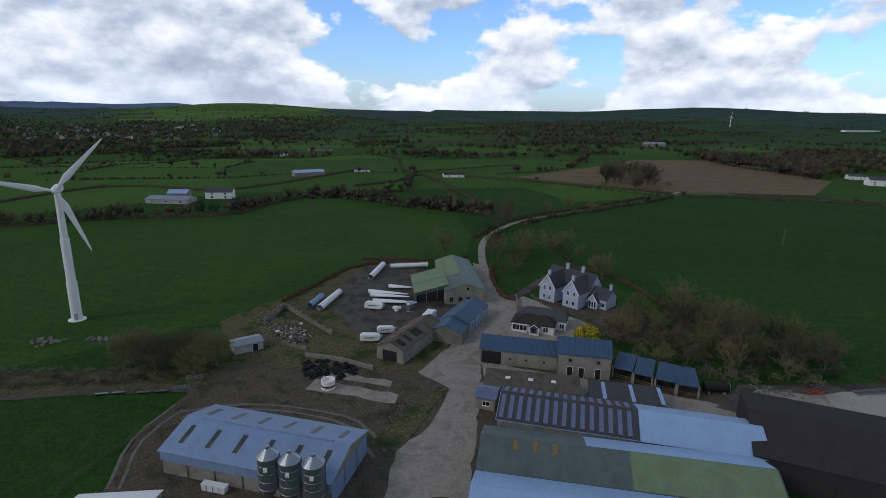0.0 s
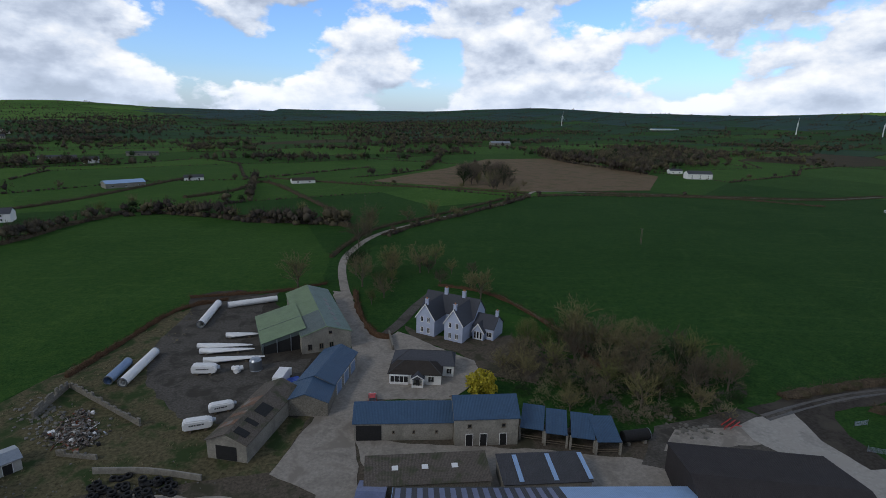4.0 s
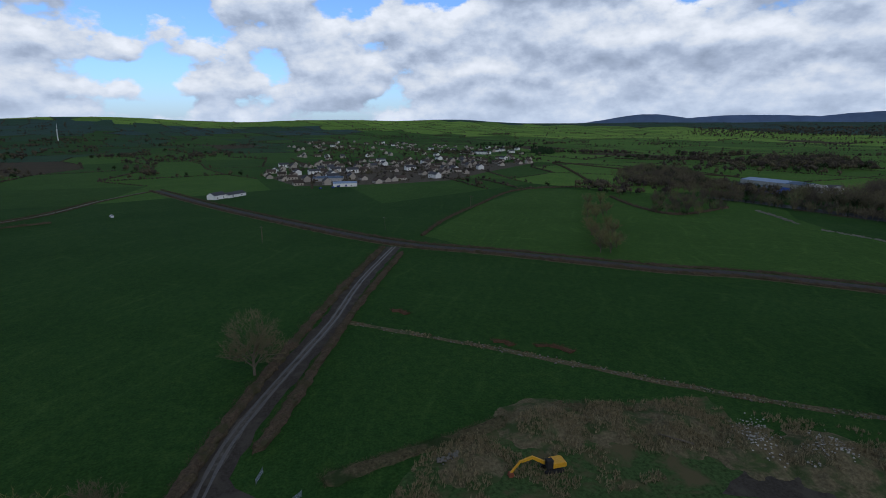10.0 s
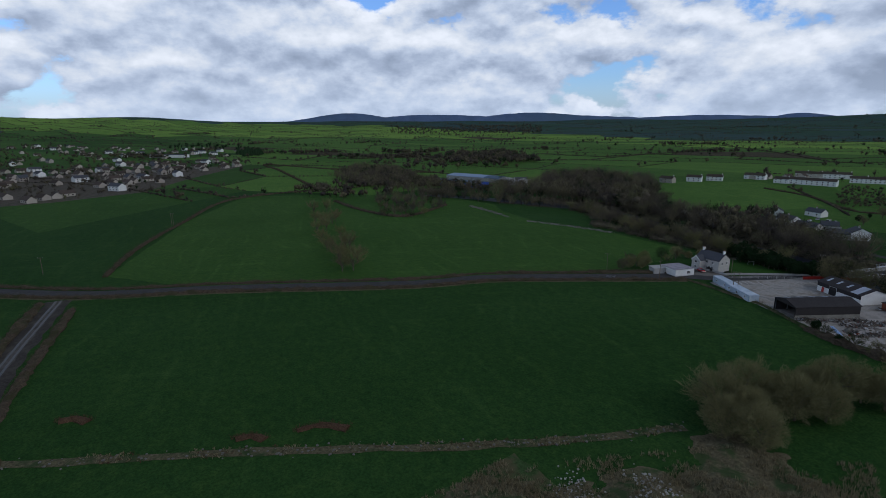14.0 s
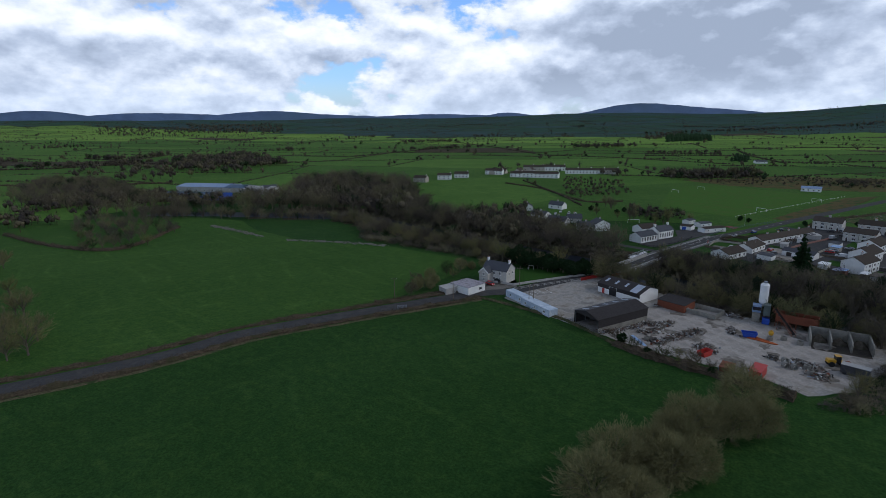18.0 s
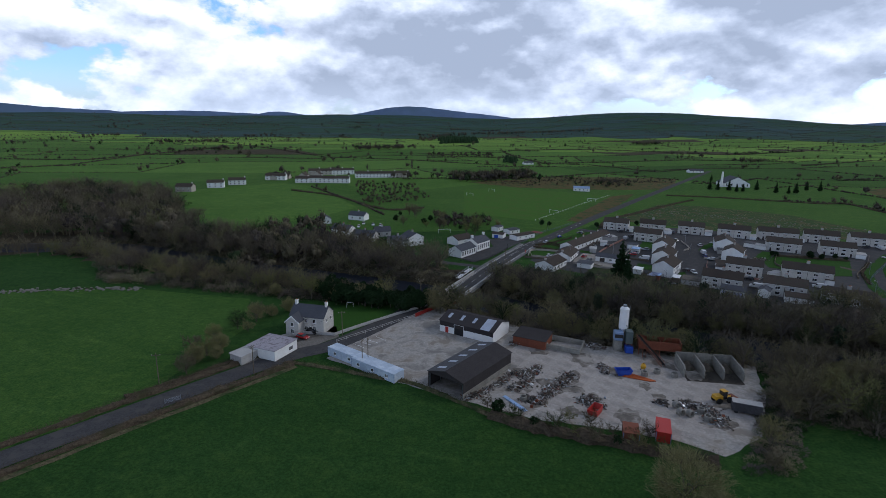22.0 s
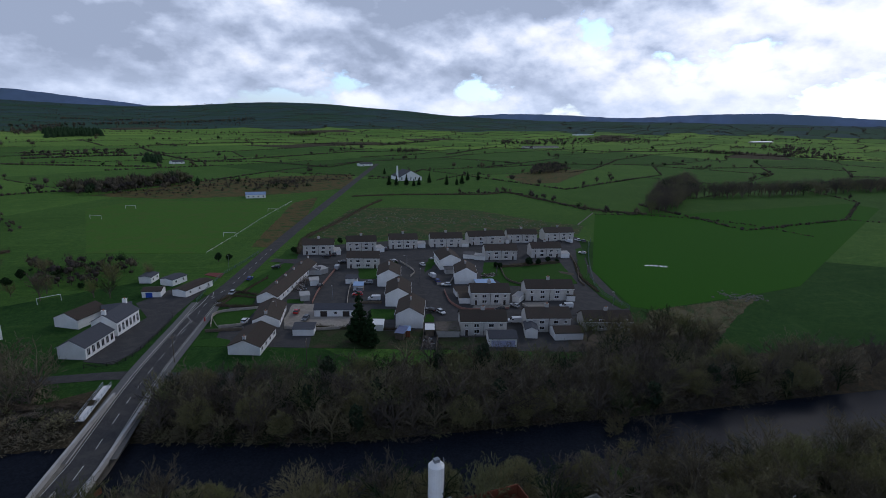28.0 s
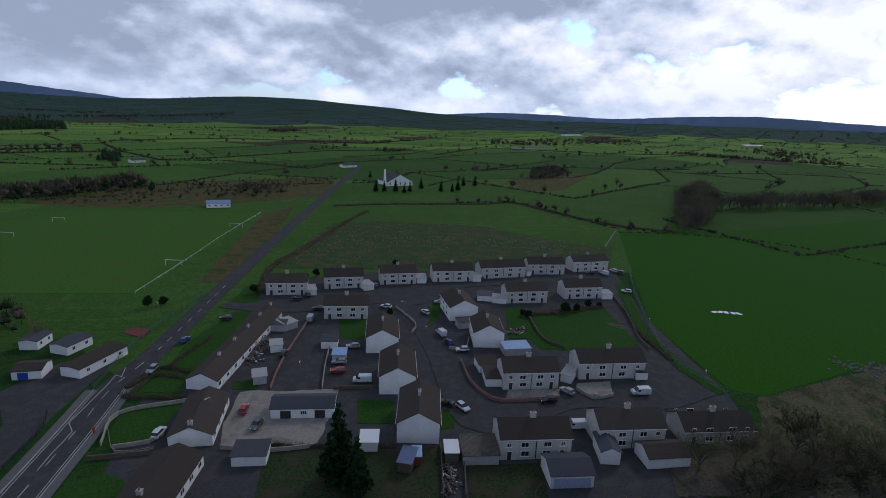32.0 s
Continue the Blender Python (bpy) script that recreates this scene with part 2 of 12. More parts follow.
M_APRON = material("new_concrete", (0.40, 0.38, 0.345), 0.9, vary=0.2, scale=0.4, second=(0.34, 0.32, 0.29), stain=0.5, bump=0.1, spec=0.05)
M_DIRT = material("bare_dirt", (0.112, 0.094, 0.073), 0.95, vary=0.45, scale=0.6, second=(0.060, 0.058, 0.038), stain=0.3, bump=0.2, spec=0.05)
M_GRAVEL = material("gravel", (0.098, 0.090, 0.079), 0.95, vary=0.35, scale=0.6, second=(0.060, 0.055, 0.047), bump=0.2, spec=0.05)
M_PALEGRAVEL = material("pale_gravel", (0.20, 0.185, 0.165), 0.95, vary=0.35, scale=0.7, second=(0.14, 0.125, 0.11), stain=0.4, bump=0.2, spec=0.05)
M_ROUGH = material("rough_grass", (0.115, 0.102, 0.058), 0.95, vary=0.6, scale=0.45, second=(0.040, 0.062, 0.024), stain=0.25, bump=0.2, spec=0.05)
M_SPOIL = material("spoil_turf", (0.140, 0.120, 0.072), 0.95, vary=0.5, scale=0.5, second=(0.052, 0.074, 0.030), stain=0.3, bump=0.3, spec=0.03)
M_PALESTONE = material("pale_rubble", (0.40, 0.385, 0.35), 0.9, vary=0.3, scale=2.0, island=0.5)
M_WETRUT = material("wet_wheel_rut", (0.100, 0.096, 0.092), 0.5, vary=0.35, scale=0.7, second=(0.115, 0.105, 0.095), bump=0.15, spec=0.12)
M_RUSHY = material("rushy_pasture", (0.046, 0.080, 0.028), 0.95, vary=0.5, scale=0.4, second=(0.095, 0.085, 0.045), bump=0.2, spec=0.03)
M_MOOR = material("orange_moor_grass", (0.105, 0.082, 0.036), 0.95, vary=0.5, scale=0.35, second=(0.045, 0.075, 0.025), spec=0.03)
M_PITCH = material("mown_pitch", (0.058, 0.132, 0.022), 0.95, vary=0.3, scale=0.4, second=(0.070, 0.120, 0.026), bump=0.1, spec=0.03)
# Lawn darkened in its colour for the shade of the back gardens.
M_SHADED_LAWN = material("mossy_ground", (0.036, 0.052, 0.022), 0.95, vary=0.5, scale=0.6, second=(0.060, 0.052, 0.034), bump=0.2, spec=0.03)
M_LAWN = material("lawn", (0.030, 0.078, 0.014), 0.95, vary=0.35, scale=0.6, bump=0.1, spec=0.05)
M_BROWNFIELD = material("ploughed_soil", (0.16, 0.115, 0.072), 0.95, vary=0.3, scale=0.2, second=(0.12, 0.10, 0.055), bump=0.2, spec=0.05)
M_BAY = material("concrete_bay", (0.50, 0.455, 0.41), 0.9, vary=0.28, scale=0.45, second=(0.33, 0.295, 0.26), stain=0.75, bump=0.12, spec=0.05, rnd=0.3)
M_YARD = material("works_yard_concrete", (0.46, 0.43, 0.39), 0.9, vary=0.30, scale=0.4, second=(0.24, 0.21, 0.175), stain=0.9, bump=0.1, spec=0.05)
M_HOUSE = material("pale_blue_render", (0.42, 0.47, 0.60), 0.85, vary=0.06, stain=0.15)
M_WHITE = material("white_render", (0.80, 0.80, 0.78), 0.85, vary=0.06, stain=0.12)
M_GREYRENDER = material("grey_render", (0.42, 0.41, 0.39), 0.9, vary=0.12, stain=0.25)
M_DASH = material("pebble_dash_render", (0.58, 0.56, 0.52), 0.9, vary=0.14, scale=1.5, stain=0.25, rnd=0.25)
M_SLATE = material("dark_slate", (0.078, 0.082, 0.095), 0.8, spec=0.12, vary=0.3, scale=1.5, rnd=0.3)
M_TILE = material("brown_tile", (0.075, 0.060, 0.050), 0.9, spec=0.08, vary=0.3, scale=1.5, second=(0.070, 0.062, 0.050), rnd=0.4)
M_BLUEROOF = material("blue_sheet", (0.040, 0.085, 0.155), 0.55, vary=0.15, ridges=0.3, stain=0.2)
M_PALEBLUE = material("pale_blue_sheet", (0.29, 0.43, 0.66), 0.5, vary=0.08, ridges=0.3, stain=0.15)
M_CABIN = material("faded_blue_white_steel", (0.46, 0.55, 0.66), 0.5, vary=0.12, ridges=0.35, second=(0.56, 0.62, 0.68), stain=0.3)
M_GREYBLUE = material("grey_blue_sheet", (0.21, 0.30, 0.46), 0.5, vary=0.08, ridges=0.3, stain=0.2)
M_GREENROOF = material("green_sheet", (0.17, 0.24, 0.13), 0.6, vary=0.10, ridges=0.3, stain=0.3)
M_GREENGREY = material("green_grey_sheet", (0.10, 0.13, 0.125), 0.6, vary=0.12, ridges=0.3, stain=0.35)
M_DARKSHEET = material("dark_sheet", (0.055, 0.055, 0.060), 0.7, vary=0.15, ridges=0.3, stain=0.3)
M_BROWNSHEET = material("brown_sheet", (0.048, 0.043, 0.043), 0.85, spec=0.12, vary=0.15, ridges=0.3, stain=0.2)
M_RUST = material("rusty_sheet", (0.16, 0.085, 0.05), 0.85, vary=0.3, ridges=0.25, second=(0.20, 0.18, 0.16))
M_MOSSROOF = material("mossy_sheet", (0.105, 0.088, 0.072), 0.9, vary=0.4, second=(0.06, 0.062, 0.035), ridges=0.25)
M_GALV = material("galvanised_steel", (0.34, 0.37, 0.41), 0.35, 0.85, vary=0.12, stain=0.2)
M_STONE = material("rubble_stone", (0.20, 0.185, 0.155), 0.95, vary=0.45, scale=1.2, stain=0.4, bump=0.4)
M_STEELWHITE = material("white_painted_steel", (0.80, 0.80, 0.79), 0.4, vary=0.05, stain=0.12)
M_GLASS = material("dark_window_glass", (0.018, 0.020, 0.024), 0.12, vary=0.1, spec=0.8)
M_FRAME = material("white_frame", (0.78, 0.78, 0.77), 0.5, vary=0.04)
M_DOOR = material("dark_door", (0.045, 0.035, 0.030), 0.6, vary=0.2)
M_TIMBER = material("weathered_timber", (0.13, 0.105, 0.075), 0.9, vary=0.35)
M_BLACK = material("black_rubber", (0.016, 0.016, 0.017), 0.85, vary=0.3)
M_RED = material("red_paint", (0.42, 0.030, 0.022), 0.45, vary=0.12)
M_BLUEPAINT = material("blue_paint", (0.022, 0.075, 0.40), 0.45, vary=0.12)
M_YELLOWPAINT = material("yellow_paint", (0.62, 0.33, 0.02), 0.45, vary=0.15, stain=0.2)
M_RUSTSTEEL = material("rust_red_steel", (0.20, 0.060, 0.030), 0.8, vary=0.3, stain=0.3)
M_FARTREE = twig_material("distant_twigs", 1.1)
M_WATER = material("river_water", (0.012, 0.015, 0.022), 0.28, vary=0.4, scale=0.7, bump=0.2, spec=0.012)


# helpers for meshes
def box(bm, x0, x1, y0, y1, z0, z1):
    v = [bm.verts.new(p) for p in ((x0, y0, z0), (x1, y0, z0), (x1, y1, z0), (x0, y1, z0), (x0, y0, z1), (x1, y0, z1), (x1, y1, z1), (x0, y1, z1))]
    for f in ((0, 3, 2, 1), (4, 5, 6, 7), (0, 1, 5, 4), (1, 2, 6, 5), (2, 3, 7, 6), (3, 0, 4, 7)):
        bm.faces.new([v[i] for i in f])
    return bm


def cyl(bm, a, b, r0, r1=None, n=10, caps=True):
    """A round bar from a to b."""
    a, b = Vector(a), Vector(b)
    r1 = r0 if r1 is None else r1
    q = (b - a).to_track_quat("Z", "Y")
    rings = []
    for p, r in ((a, r0), (b, r1)):
        rings.append([bm.verts.new(p + q @ Vector((r * math.cos(2 * math.pi * i / n), r * math.sin(2 * math.pi * i / n), 0))) for i in range(n)])
    for i in range(n):
        j = (i + 1) % n
        bm.faces.new((rings[0][i], rings[0][j], rings[1][j], rings[1][i]))
    if caps:
        bm.faces.new(rings[0][::-1])
        bm.faces.new(rings[1])
    return bm


def lathe(bm, profile, n=16, axis=None):
    """Turn (radius, height) pairs about z."""
    rings = [[bm.verts.new((r * math.cos(2 * math.pi * i / n), r * math.sin(2 * math.pi * i / n), z)) for i in range(n)] for r, z in profile]
    for a, b in zip(rings, rings[1:]):
        for i in range(n):
            j = (i + 1) % n
            bm.faces.new((a[i], a[j], b[j], b[i]))
    return bm


def prism(bm, pts, y0, y1):
    """An outline in x and z, drawn out along y."""
    a = [bm.verts.new((x, y0, z)) for x, z in pts]
    b = [bm.verts.new((x, y1, z)) for x, z in pts]
    bm.faces.new(a)
    bm.faces.new(b[::-1])
    for i in range(len(pts)):
        j = (i + 1) % len(pts)
        bm.faces.new((a[j], a[i], b[i], b[j]))
    return bm


def mesh_of(name, bm, mat):
    me = bpy.data.meshes.new(name)
    bmesh.ops.recalc_face_normals(bm, faces=bm.faces)
    bm.to_mesh(me)
    bm.free()
    me.materials.append(mat)
    return me


def part(name, bm, mat, parent=None, label=""):
    ob = new(name, mesh_of(name, bm, mat))
    if parent:
        ob.parent = parent
    return tagged(ob, label)


def thing(name, x, y, z, rot, label, category, group="", kind=""):
    ob = new(name)
    ob.matrix_world = pose(x, y, z, 0, 0, rot)
    ob.empty_display_size = 0.5
    return tagged(ob, label, category, group, kind)


def land(x, y):
    """Height of the ground: flat by the farm and the estate, hills far off, a river bed."""
    d = math.hypot(x - 80, y + 100)
    z = 0.0
    if d > 760:
        k = min((d - 760) / 1400, 1.0)
        z += k * (10 * noise.noise((x / 900, y / 900, 3.1)) + 5 * noise.noise((x / 330, y / 330, 7.7)))
    if d > 1700:
        k = min((d - 1700) / 2500, 1.0)
        a = math.degrees(math.atan2(x - 100, y + 20)) % 360
        rise = 78 + 5 * noise.noise((math.sin(radians(a)) * 4.1, math.cos(radians(a)) * 4.1, 1.0))
        for mid, wide, up in ((341, 5, 24), (325, 10, -40), (357, 10, -18), (28, 11, 42), (57, 13, 56), (80, 7, 28), (92, 6, 38), (165, 12, 28), (194, 11, 66), (222, 10, -12), (240, 12, 14), (285, 25, 20)):
            rise += up * math.exp(-((a - mid) / wide) ** 2)
        z += k * k * (rise + 9 * noise.noise((x / 700, y / 700, 9.3)))
    return z


# ground: one sheet of fields out to the hills
RIVER = [(521.3, -177.2), (448.1, -213.0), (365.4, -240.0), (300.0, -224.0), (254.4, -212.0), (200.0, -199.0), (160.0, -188.0), (118.5, -168.5), (75.1, -154.7), (29.9, -140.9), (0.6, -133.4)] + [(-60.0, -116.0), (-130.0, -98.0), (-240.0, -82.0)]
CORE = (-200, 560, -560, 440)      # x0, x1, y0, y1: here fields and hedges are set by hand


def smooth(pts, step=6.0):
    """Points along a soft curve through pts."""
    p = [Vector((*q, 0)) if len(q) == 2 else Vector(q) for q in pts]
    p = [p[0] * 2 - p[1]] + p + [p[-1] * 2 - p[-2]]
    out = []
    for i in range(1, len(p) - 2):
        n = max(1, int((p[i + 1] - p[i]).length / step))
        for k in range(n):
            t = k / n
            a, b, c, d = p[i - 1:i + 3]
            out.append(0.5 * (2 * b + (c - a) * t + (2 * a - 5 * b + 4 * c - d) * t * t + (3 * b - a - 3 * c + d) * t ** 3))
    out.append(p[-2])
    return out


RIVER_LINE = [(q.x, q.y) for q in smooth(RIVER, 5)]
RIVER_NP = np.array(RIVER_LINE)


def river_bed(x, y):
    d = float(np.min(np.hypot(RIVER_NP[:, 0] - x, RIVER_NP[:, 1] - y)))
    return -3.6 * max(0.0, min(1.0, (18 - d) / 9))


def ground_height(x, y):
    z = land(x, y)
    if -250 < x < 560 and -480 < y < -90:
        z += river_bed(x, y)
    return z


def in_core(x, y):
    return CORE[0] < x < CORE[1] and CORE[2] < y < CORE[3]


STEP, HALF = 125.0, 38
rng = random.Random(4)
CORNERS = {}
for i in range(-HALF, HALF + 1):
    for j in range(-HALF, HALF + 1):
        u, v = i * STEP + rng.uniform(-50, 50), j * STEP * 0.9 + rng.uniform(-45, 45)
        CORNERS[i, j] = Vector((80 + u * 0.90 - v * 0.44, -100 + u * 0.44 + v * 0.90))


def field_of(i, j):
    """Two or three plots in a row make one field."""
    return (i + (j * 7) % 5) // (2 + j % 2), j


# sunlit belt painted into the field tone: bearing, nearest and farthest reach in metres
SUNLIT_BELT = ((0, 9000, 9001), (55, 3900, 4300), (75, 3500, 4500), (90, 2800, 4100), (107, 2350, 3800), (132, 1950, 2600), (145, 1420, 1980), (168, 1150, 2150), (190, 1200, 2250), (210, 1270, 2600), (235, 1500, 3200), (262, 1700, 3200), (290, 9000, 9001), (360, 9000, 9001))


# Brightness by bearing and distance: sun, cloud shade and haze put into colour.
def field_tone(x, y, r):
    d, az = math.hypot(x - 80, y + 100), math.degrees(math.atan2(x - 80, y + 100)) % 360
    for (a0, n0, f0), (a1, n1, f1) in zip(SUNLIT_BELT, SUNLIT_BELT[1:]):
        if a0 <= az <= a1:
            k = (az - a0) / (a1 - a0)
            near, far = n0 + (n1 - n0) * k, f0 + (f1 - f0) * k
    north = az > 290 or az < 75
    # sunlit far hill, brightened in its tone
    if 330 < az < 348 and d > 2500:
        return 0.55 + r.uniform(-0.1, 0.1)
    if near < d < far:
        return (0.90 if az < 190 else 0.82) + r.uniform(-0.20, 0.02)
    # far land: cloud shade and blue haze as low tones
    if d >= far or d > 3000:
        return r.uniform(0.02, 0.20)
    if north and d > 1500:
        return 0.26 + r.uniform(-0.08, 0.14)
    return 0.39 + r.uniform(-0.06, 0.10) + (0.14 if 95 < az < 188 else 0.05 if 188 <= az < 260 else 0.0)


def wooded(p, tone):
    """Brown leaf litter under the woods of the river banks, the field's own sward elsewhere."""
    d = np.hypot(RIVER_NP[:, 0] - p[0], RIVER_NP[:, 1] - p[1])
    k = int(np.argmin(d))
    reach = 37 if p[1] < RIVER_NP[k][1] else 19
    return 1.0 if d[k] < reach + 7 * noise.noise((p[0] / 14, p[1] / 14, 2.0)) and -60 < p[0] < 430 else tone


def make_ground():
    verts, faces, tones = [], [], []
    plots = {}
    for i in range(-HALF, HALF):
        for j in range(-HALF, HALF):
            a, b, c, d = CORNERS[i, j], CORNERS[i + 1, j], CORNERS[i + 1, j + 1], CORNERS[i, j + 1]
            mid = (a + b + c + d) / 4
            near = math.hypot(mid.x - 80, mid.y + 100)
            n = 20 if -260 < mid.x < 560 and -500 < mid.y < -60 else 6 if near < 900 else 3
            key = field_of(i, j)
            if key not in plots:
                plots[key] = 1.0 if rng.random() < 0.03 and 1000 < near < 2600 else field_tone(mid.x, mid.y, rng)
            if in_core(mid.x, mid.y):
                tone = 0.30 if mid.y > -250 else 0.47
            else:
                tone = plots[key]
            base = len(verts)
            for u in range(n + 1):
                for v in range(n + 1):
                    p = a.lerp(b, u / n).lerp(d.lerp(c, u / n), v / n)
                    verts.append((p.x, p.y, ground_height(p.x, p.y)))
            for u in range(n):
                for v in range(n):
                    k = base + u * (n + 1) + v
                    faces.append((k, k + n + 1, k + n + 2, k + 1))
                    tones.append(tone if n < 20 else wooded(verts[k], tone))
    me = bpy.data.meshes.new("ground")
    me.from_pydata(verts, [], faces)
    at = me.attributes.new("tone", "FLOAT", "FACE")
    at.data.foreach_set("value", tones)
    me.polygons.foreach_set("use_smooth", [True] * len(faces))
    me.materials.append(M_GROUND)
    return tagged(new("ground", me), "green pasture and crop fields over gently rolling country", "ground", kind="structure")


make_ground()


def far_range(dist, bumps, base, mat, label, seed):
    """A long range of mountains far behind the fields."""
    verts, faces = [], []
    n = 720
    for i in range(n + 1):
        a = radians(i * 360 / n)
        deg = i * 360 / n
        h = base
        for mid, wide, up in bumps:
            h += up * math.exp(-((deg - mid) / wide) ** 2)
        h += base * 0.10 * noise.noise((math.sin(a) * 9, math.cos(a) * 9, seed)) + 4 * noise.noise((math.sin(a) * 60, math.cos(a) * 60, seed))
        for k, q in ((-250, -60), (0, h), (250, -60)):
            verts.append((80 + math.sin(a) * (dist + k), -100 + math.cos(a) * (dist + k), q))
        if i:
            b = 3 * i
            faces.extend(((b - 3, b - 2, b + 1, b), (b - 2, b - 1, b + 2, b + 1)))
    me = bpy.data.meshes.new("backdrop")
    me.from_pydata(verts, [], faces)
    me.polygons.foreach_set("use_smooth", [True] * len(faces))
    me.materials.append(mat)
    return tagged(new("backdrop", me), label, "mountains", kind="structure")


# Distance haze is mixed into the mountains' blue base colour.
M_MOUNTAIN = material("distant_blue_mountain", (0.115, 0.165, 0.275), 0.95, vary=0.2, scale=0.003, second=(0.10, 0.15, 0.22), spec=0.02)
far_range(4600, ((111, 5, 85), (130, 7, 80), (140, 4, 28), (155, 3, 58), (168, 6, 110), (176, 6, 45), (217, 8, 55), (238, 12, 95), (262, 14, 75)), 64, M_MOUNTAIN, "long haze-blue mountains on the horizon", 2.0)
far_range(4720, ((326, 8, 18), (336, 3, 26), (120, 10, 75), (148, 10, 55)), 60, M_MOUNTAIN, "pale haze-blue mountains far away", 5.0)


def ribbon(name, pts, width, mat, lift, label, category="road", z=None, kind="structure", wobble=0.0):
    p = smooth(pts, 4)
    r = random.Random(len(pts) * 7 + int(width * 10))
    verts, faces = [], []
    for i, q in enumerate(p):
        d = (p[min(i + 1, len(p) - 1)] - p[max(i - 1, 0)]).normalized()
        s = Vector((-d.y, d.x, 0)) * width / 2
        for e in (-1, -0.33, 0.33, 1):
            k = q + s * e * (1 + (r.uniform(-wobble, wobble) if abs(e) == 1 else 0))
            verts.append((k.x, k.y, (land(k.x, k.y) if z is None else z) + lift + (0.0 if abs(e) == 1 else 0.03)))
        if i:
            for e in range(3):
                b = 4 * i + e
                faces.append((b - 4, b - 3, b + 1, b))
    me = bpy.data.meshes.new(name)
    me.from_pydata(verts, [], faces)
    me.materials.append(mat)
    return tagged(new(name, me), label, category, kind=kind)


SOFT_EDGES = {"rough_grass", "bare_dirt", "gravel", "lawn", "ploughed_soil", "wet_mud", "orange_moor_grass", "rushy_pasture", "yard_concrete", "new_concrete", "works_yard_concrete"}


def ragged(pts, step=2.2):
    """The outline with worn, uneven edges."""
    out = []
    for a, b in zip(pts, pts[1:] + pts[:1]):
        d = math.hypot(b[0] - a[0], b[1] - a[1])
        n = max(1, min(40, int(d / step)))
        nx, ny = (a[1] - b[1]) / max(d, 0.01), (b[0] - a[0]) / max(d, 0.01)
        for i in range(n):
            x, y = a[0] + (b[0] - a[0]) * i / n, a[1] + (b[1] - a[1]) * i / n
            k = min(0.9, d * 0.04) * (noise.noise((x * 0.3, y * 0.3, 1.5)) + 0.6 * noise.noise((x * 1.1, y * 1.1, 4.5))) if i else 0
            out.append((x + nx * k, y + ny * k))
    return out


def sheet(name, pts, mat, lift, label, category="ground", kind="structure"):
    if mat.name in SOFT_EDGES:
        pts = ragged(pts)
    bm = bmesh.new()
    f = bm.faces.new([bm.verts.new((x, y, 0)) for x, y in pts])
    if f.normal.z < 0 or f.calc_area() and sum((a[0] * b[1] - b[0] * a[1]) for a, b in zip(pts, pts[1:] + pts[:1])) < 0:
        f.normal_flip()
    e = bmesh.ops.extrude_face_region(bm, geom=[f])
    bmesh.ops.translate(bm, vec=(0, 0, lift), verts=[g for g in e["geom"] if isinstance(g, bmesh.types.BMVert)])
    bmesh.ops.triangulate(bm, faces=[g for g in bm.faces if len(g.verts) > 4])
    ob = part(name, bm, mat)
    return tagged(ob, label, category, kind=kind)


def field(pts, tone, label, lift=0.02):
    """A field with its own sward, laid on the flat ground."""
    ob = sheet("pasture", ragged(pts), M_GROUND, lift, label, "field")
    ob.data.attributes.new("tone", "FLOAT", "FACE").data.foreach_set("value", [tone] * len(ob.data.polygons))
    return ob


field([(322, 72), (303, 50), (266, -22), (256, -50), (232, -92), (228, -140), (240, -168), (290, -172), (345, -160), (390, -168), (425, -186), (470, -178), (520, -148), (560, -95), (600, -25), (480, 45), (350, 94)], 0.41, "rolling green pasture between road and river")
field([(-330, 128), (-330, 290), (-237, 298), (-181, 326), (-117, 344), (-80, 425), (-38, 402), (22, 372), (27, 292), (20, 254), (-14, 246), (-30, 238), (-40, 214), (-60, 178), (-100, 148)], 0.36, "green pasture round the wind turbine")
field([(312, -288), (275, -345), (262, -390), (300, -450), (346, -515), (385, -530), (423, -485), (450, -440), (380, -330)], 0.57, "sloping green field below the ridge houses")
ribbon("river", RIVER, 23.5, M_WATER, 0.0, "dark shallow river with small ripples between wooded banks", "river", z=-2.2)
MAIN_ROAD = [(612.8, 378.1), (483.2, 265.0), (384.6, 169.3), (329.1, 107.0), (303.7, 54.8), (264.0, -17.1), (254.5, -46.3), (229.4, -86.9), (206.9, -120.0), (195.0, -131.6), (182.7, -154.2), (175.0, -171.6), (167.3, -177.4), (161.8, -191.1), (156.4, -209.9), (149.2, -232.8), (136.9, -265.7), (131.0, -282.4), (119.5, -302.4), (92.7, -357.4), (42.8, -455.6), (-39.1, -613.4), (-155.1, -835.6)]
ribbon("main_road", MAIN_ROAD, 7.0, M_ASPHALT, 0.10, "grey asphalt country road with worn edges")
TRACK = [(103.3, 135.2), (120.1, 136.7), (137.7, 136.6), (166.2, 132.7), (205.2, 126.5), (254.7, 121.8), (320.6, 110.7)]
ribbon("track_verge", TRACK, 8.6, M_MUD, 0.04, "dark muddy verges of the farm track", "verge", wobble=0.15)
ribbon("farm_track", TRACK, 3.0, M_GRAVEL, 0.09, "rutted gravel farm track between hedges", wobble=0.2)
for d in (-0.85, 0.85):
    ribbon("wheel_rut", [(q[0], q[1] + d) for q in TRACK], 0.75, M_WETRUT, 0.125, "wet grey wheel rut of the farm track", "rut", wobble=0.3)
LANE = [(-3.5, 102.9), (6.2, 127.5), (11.2, 145.5), (17.6, 166.0), (24.3, 183.6), (25.7, 222.0), (30.0, 274.7), (39.6, 304.8), (60.2, 337.0), (102.2, 370.6), (173.4, 421.3), (222.9, 474.6)]
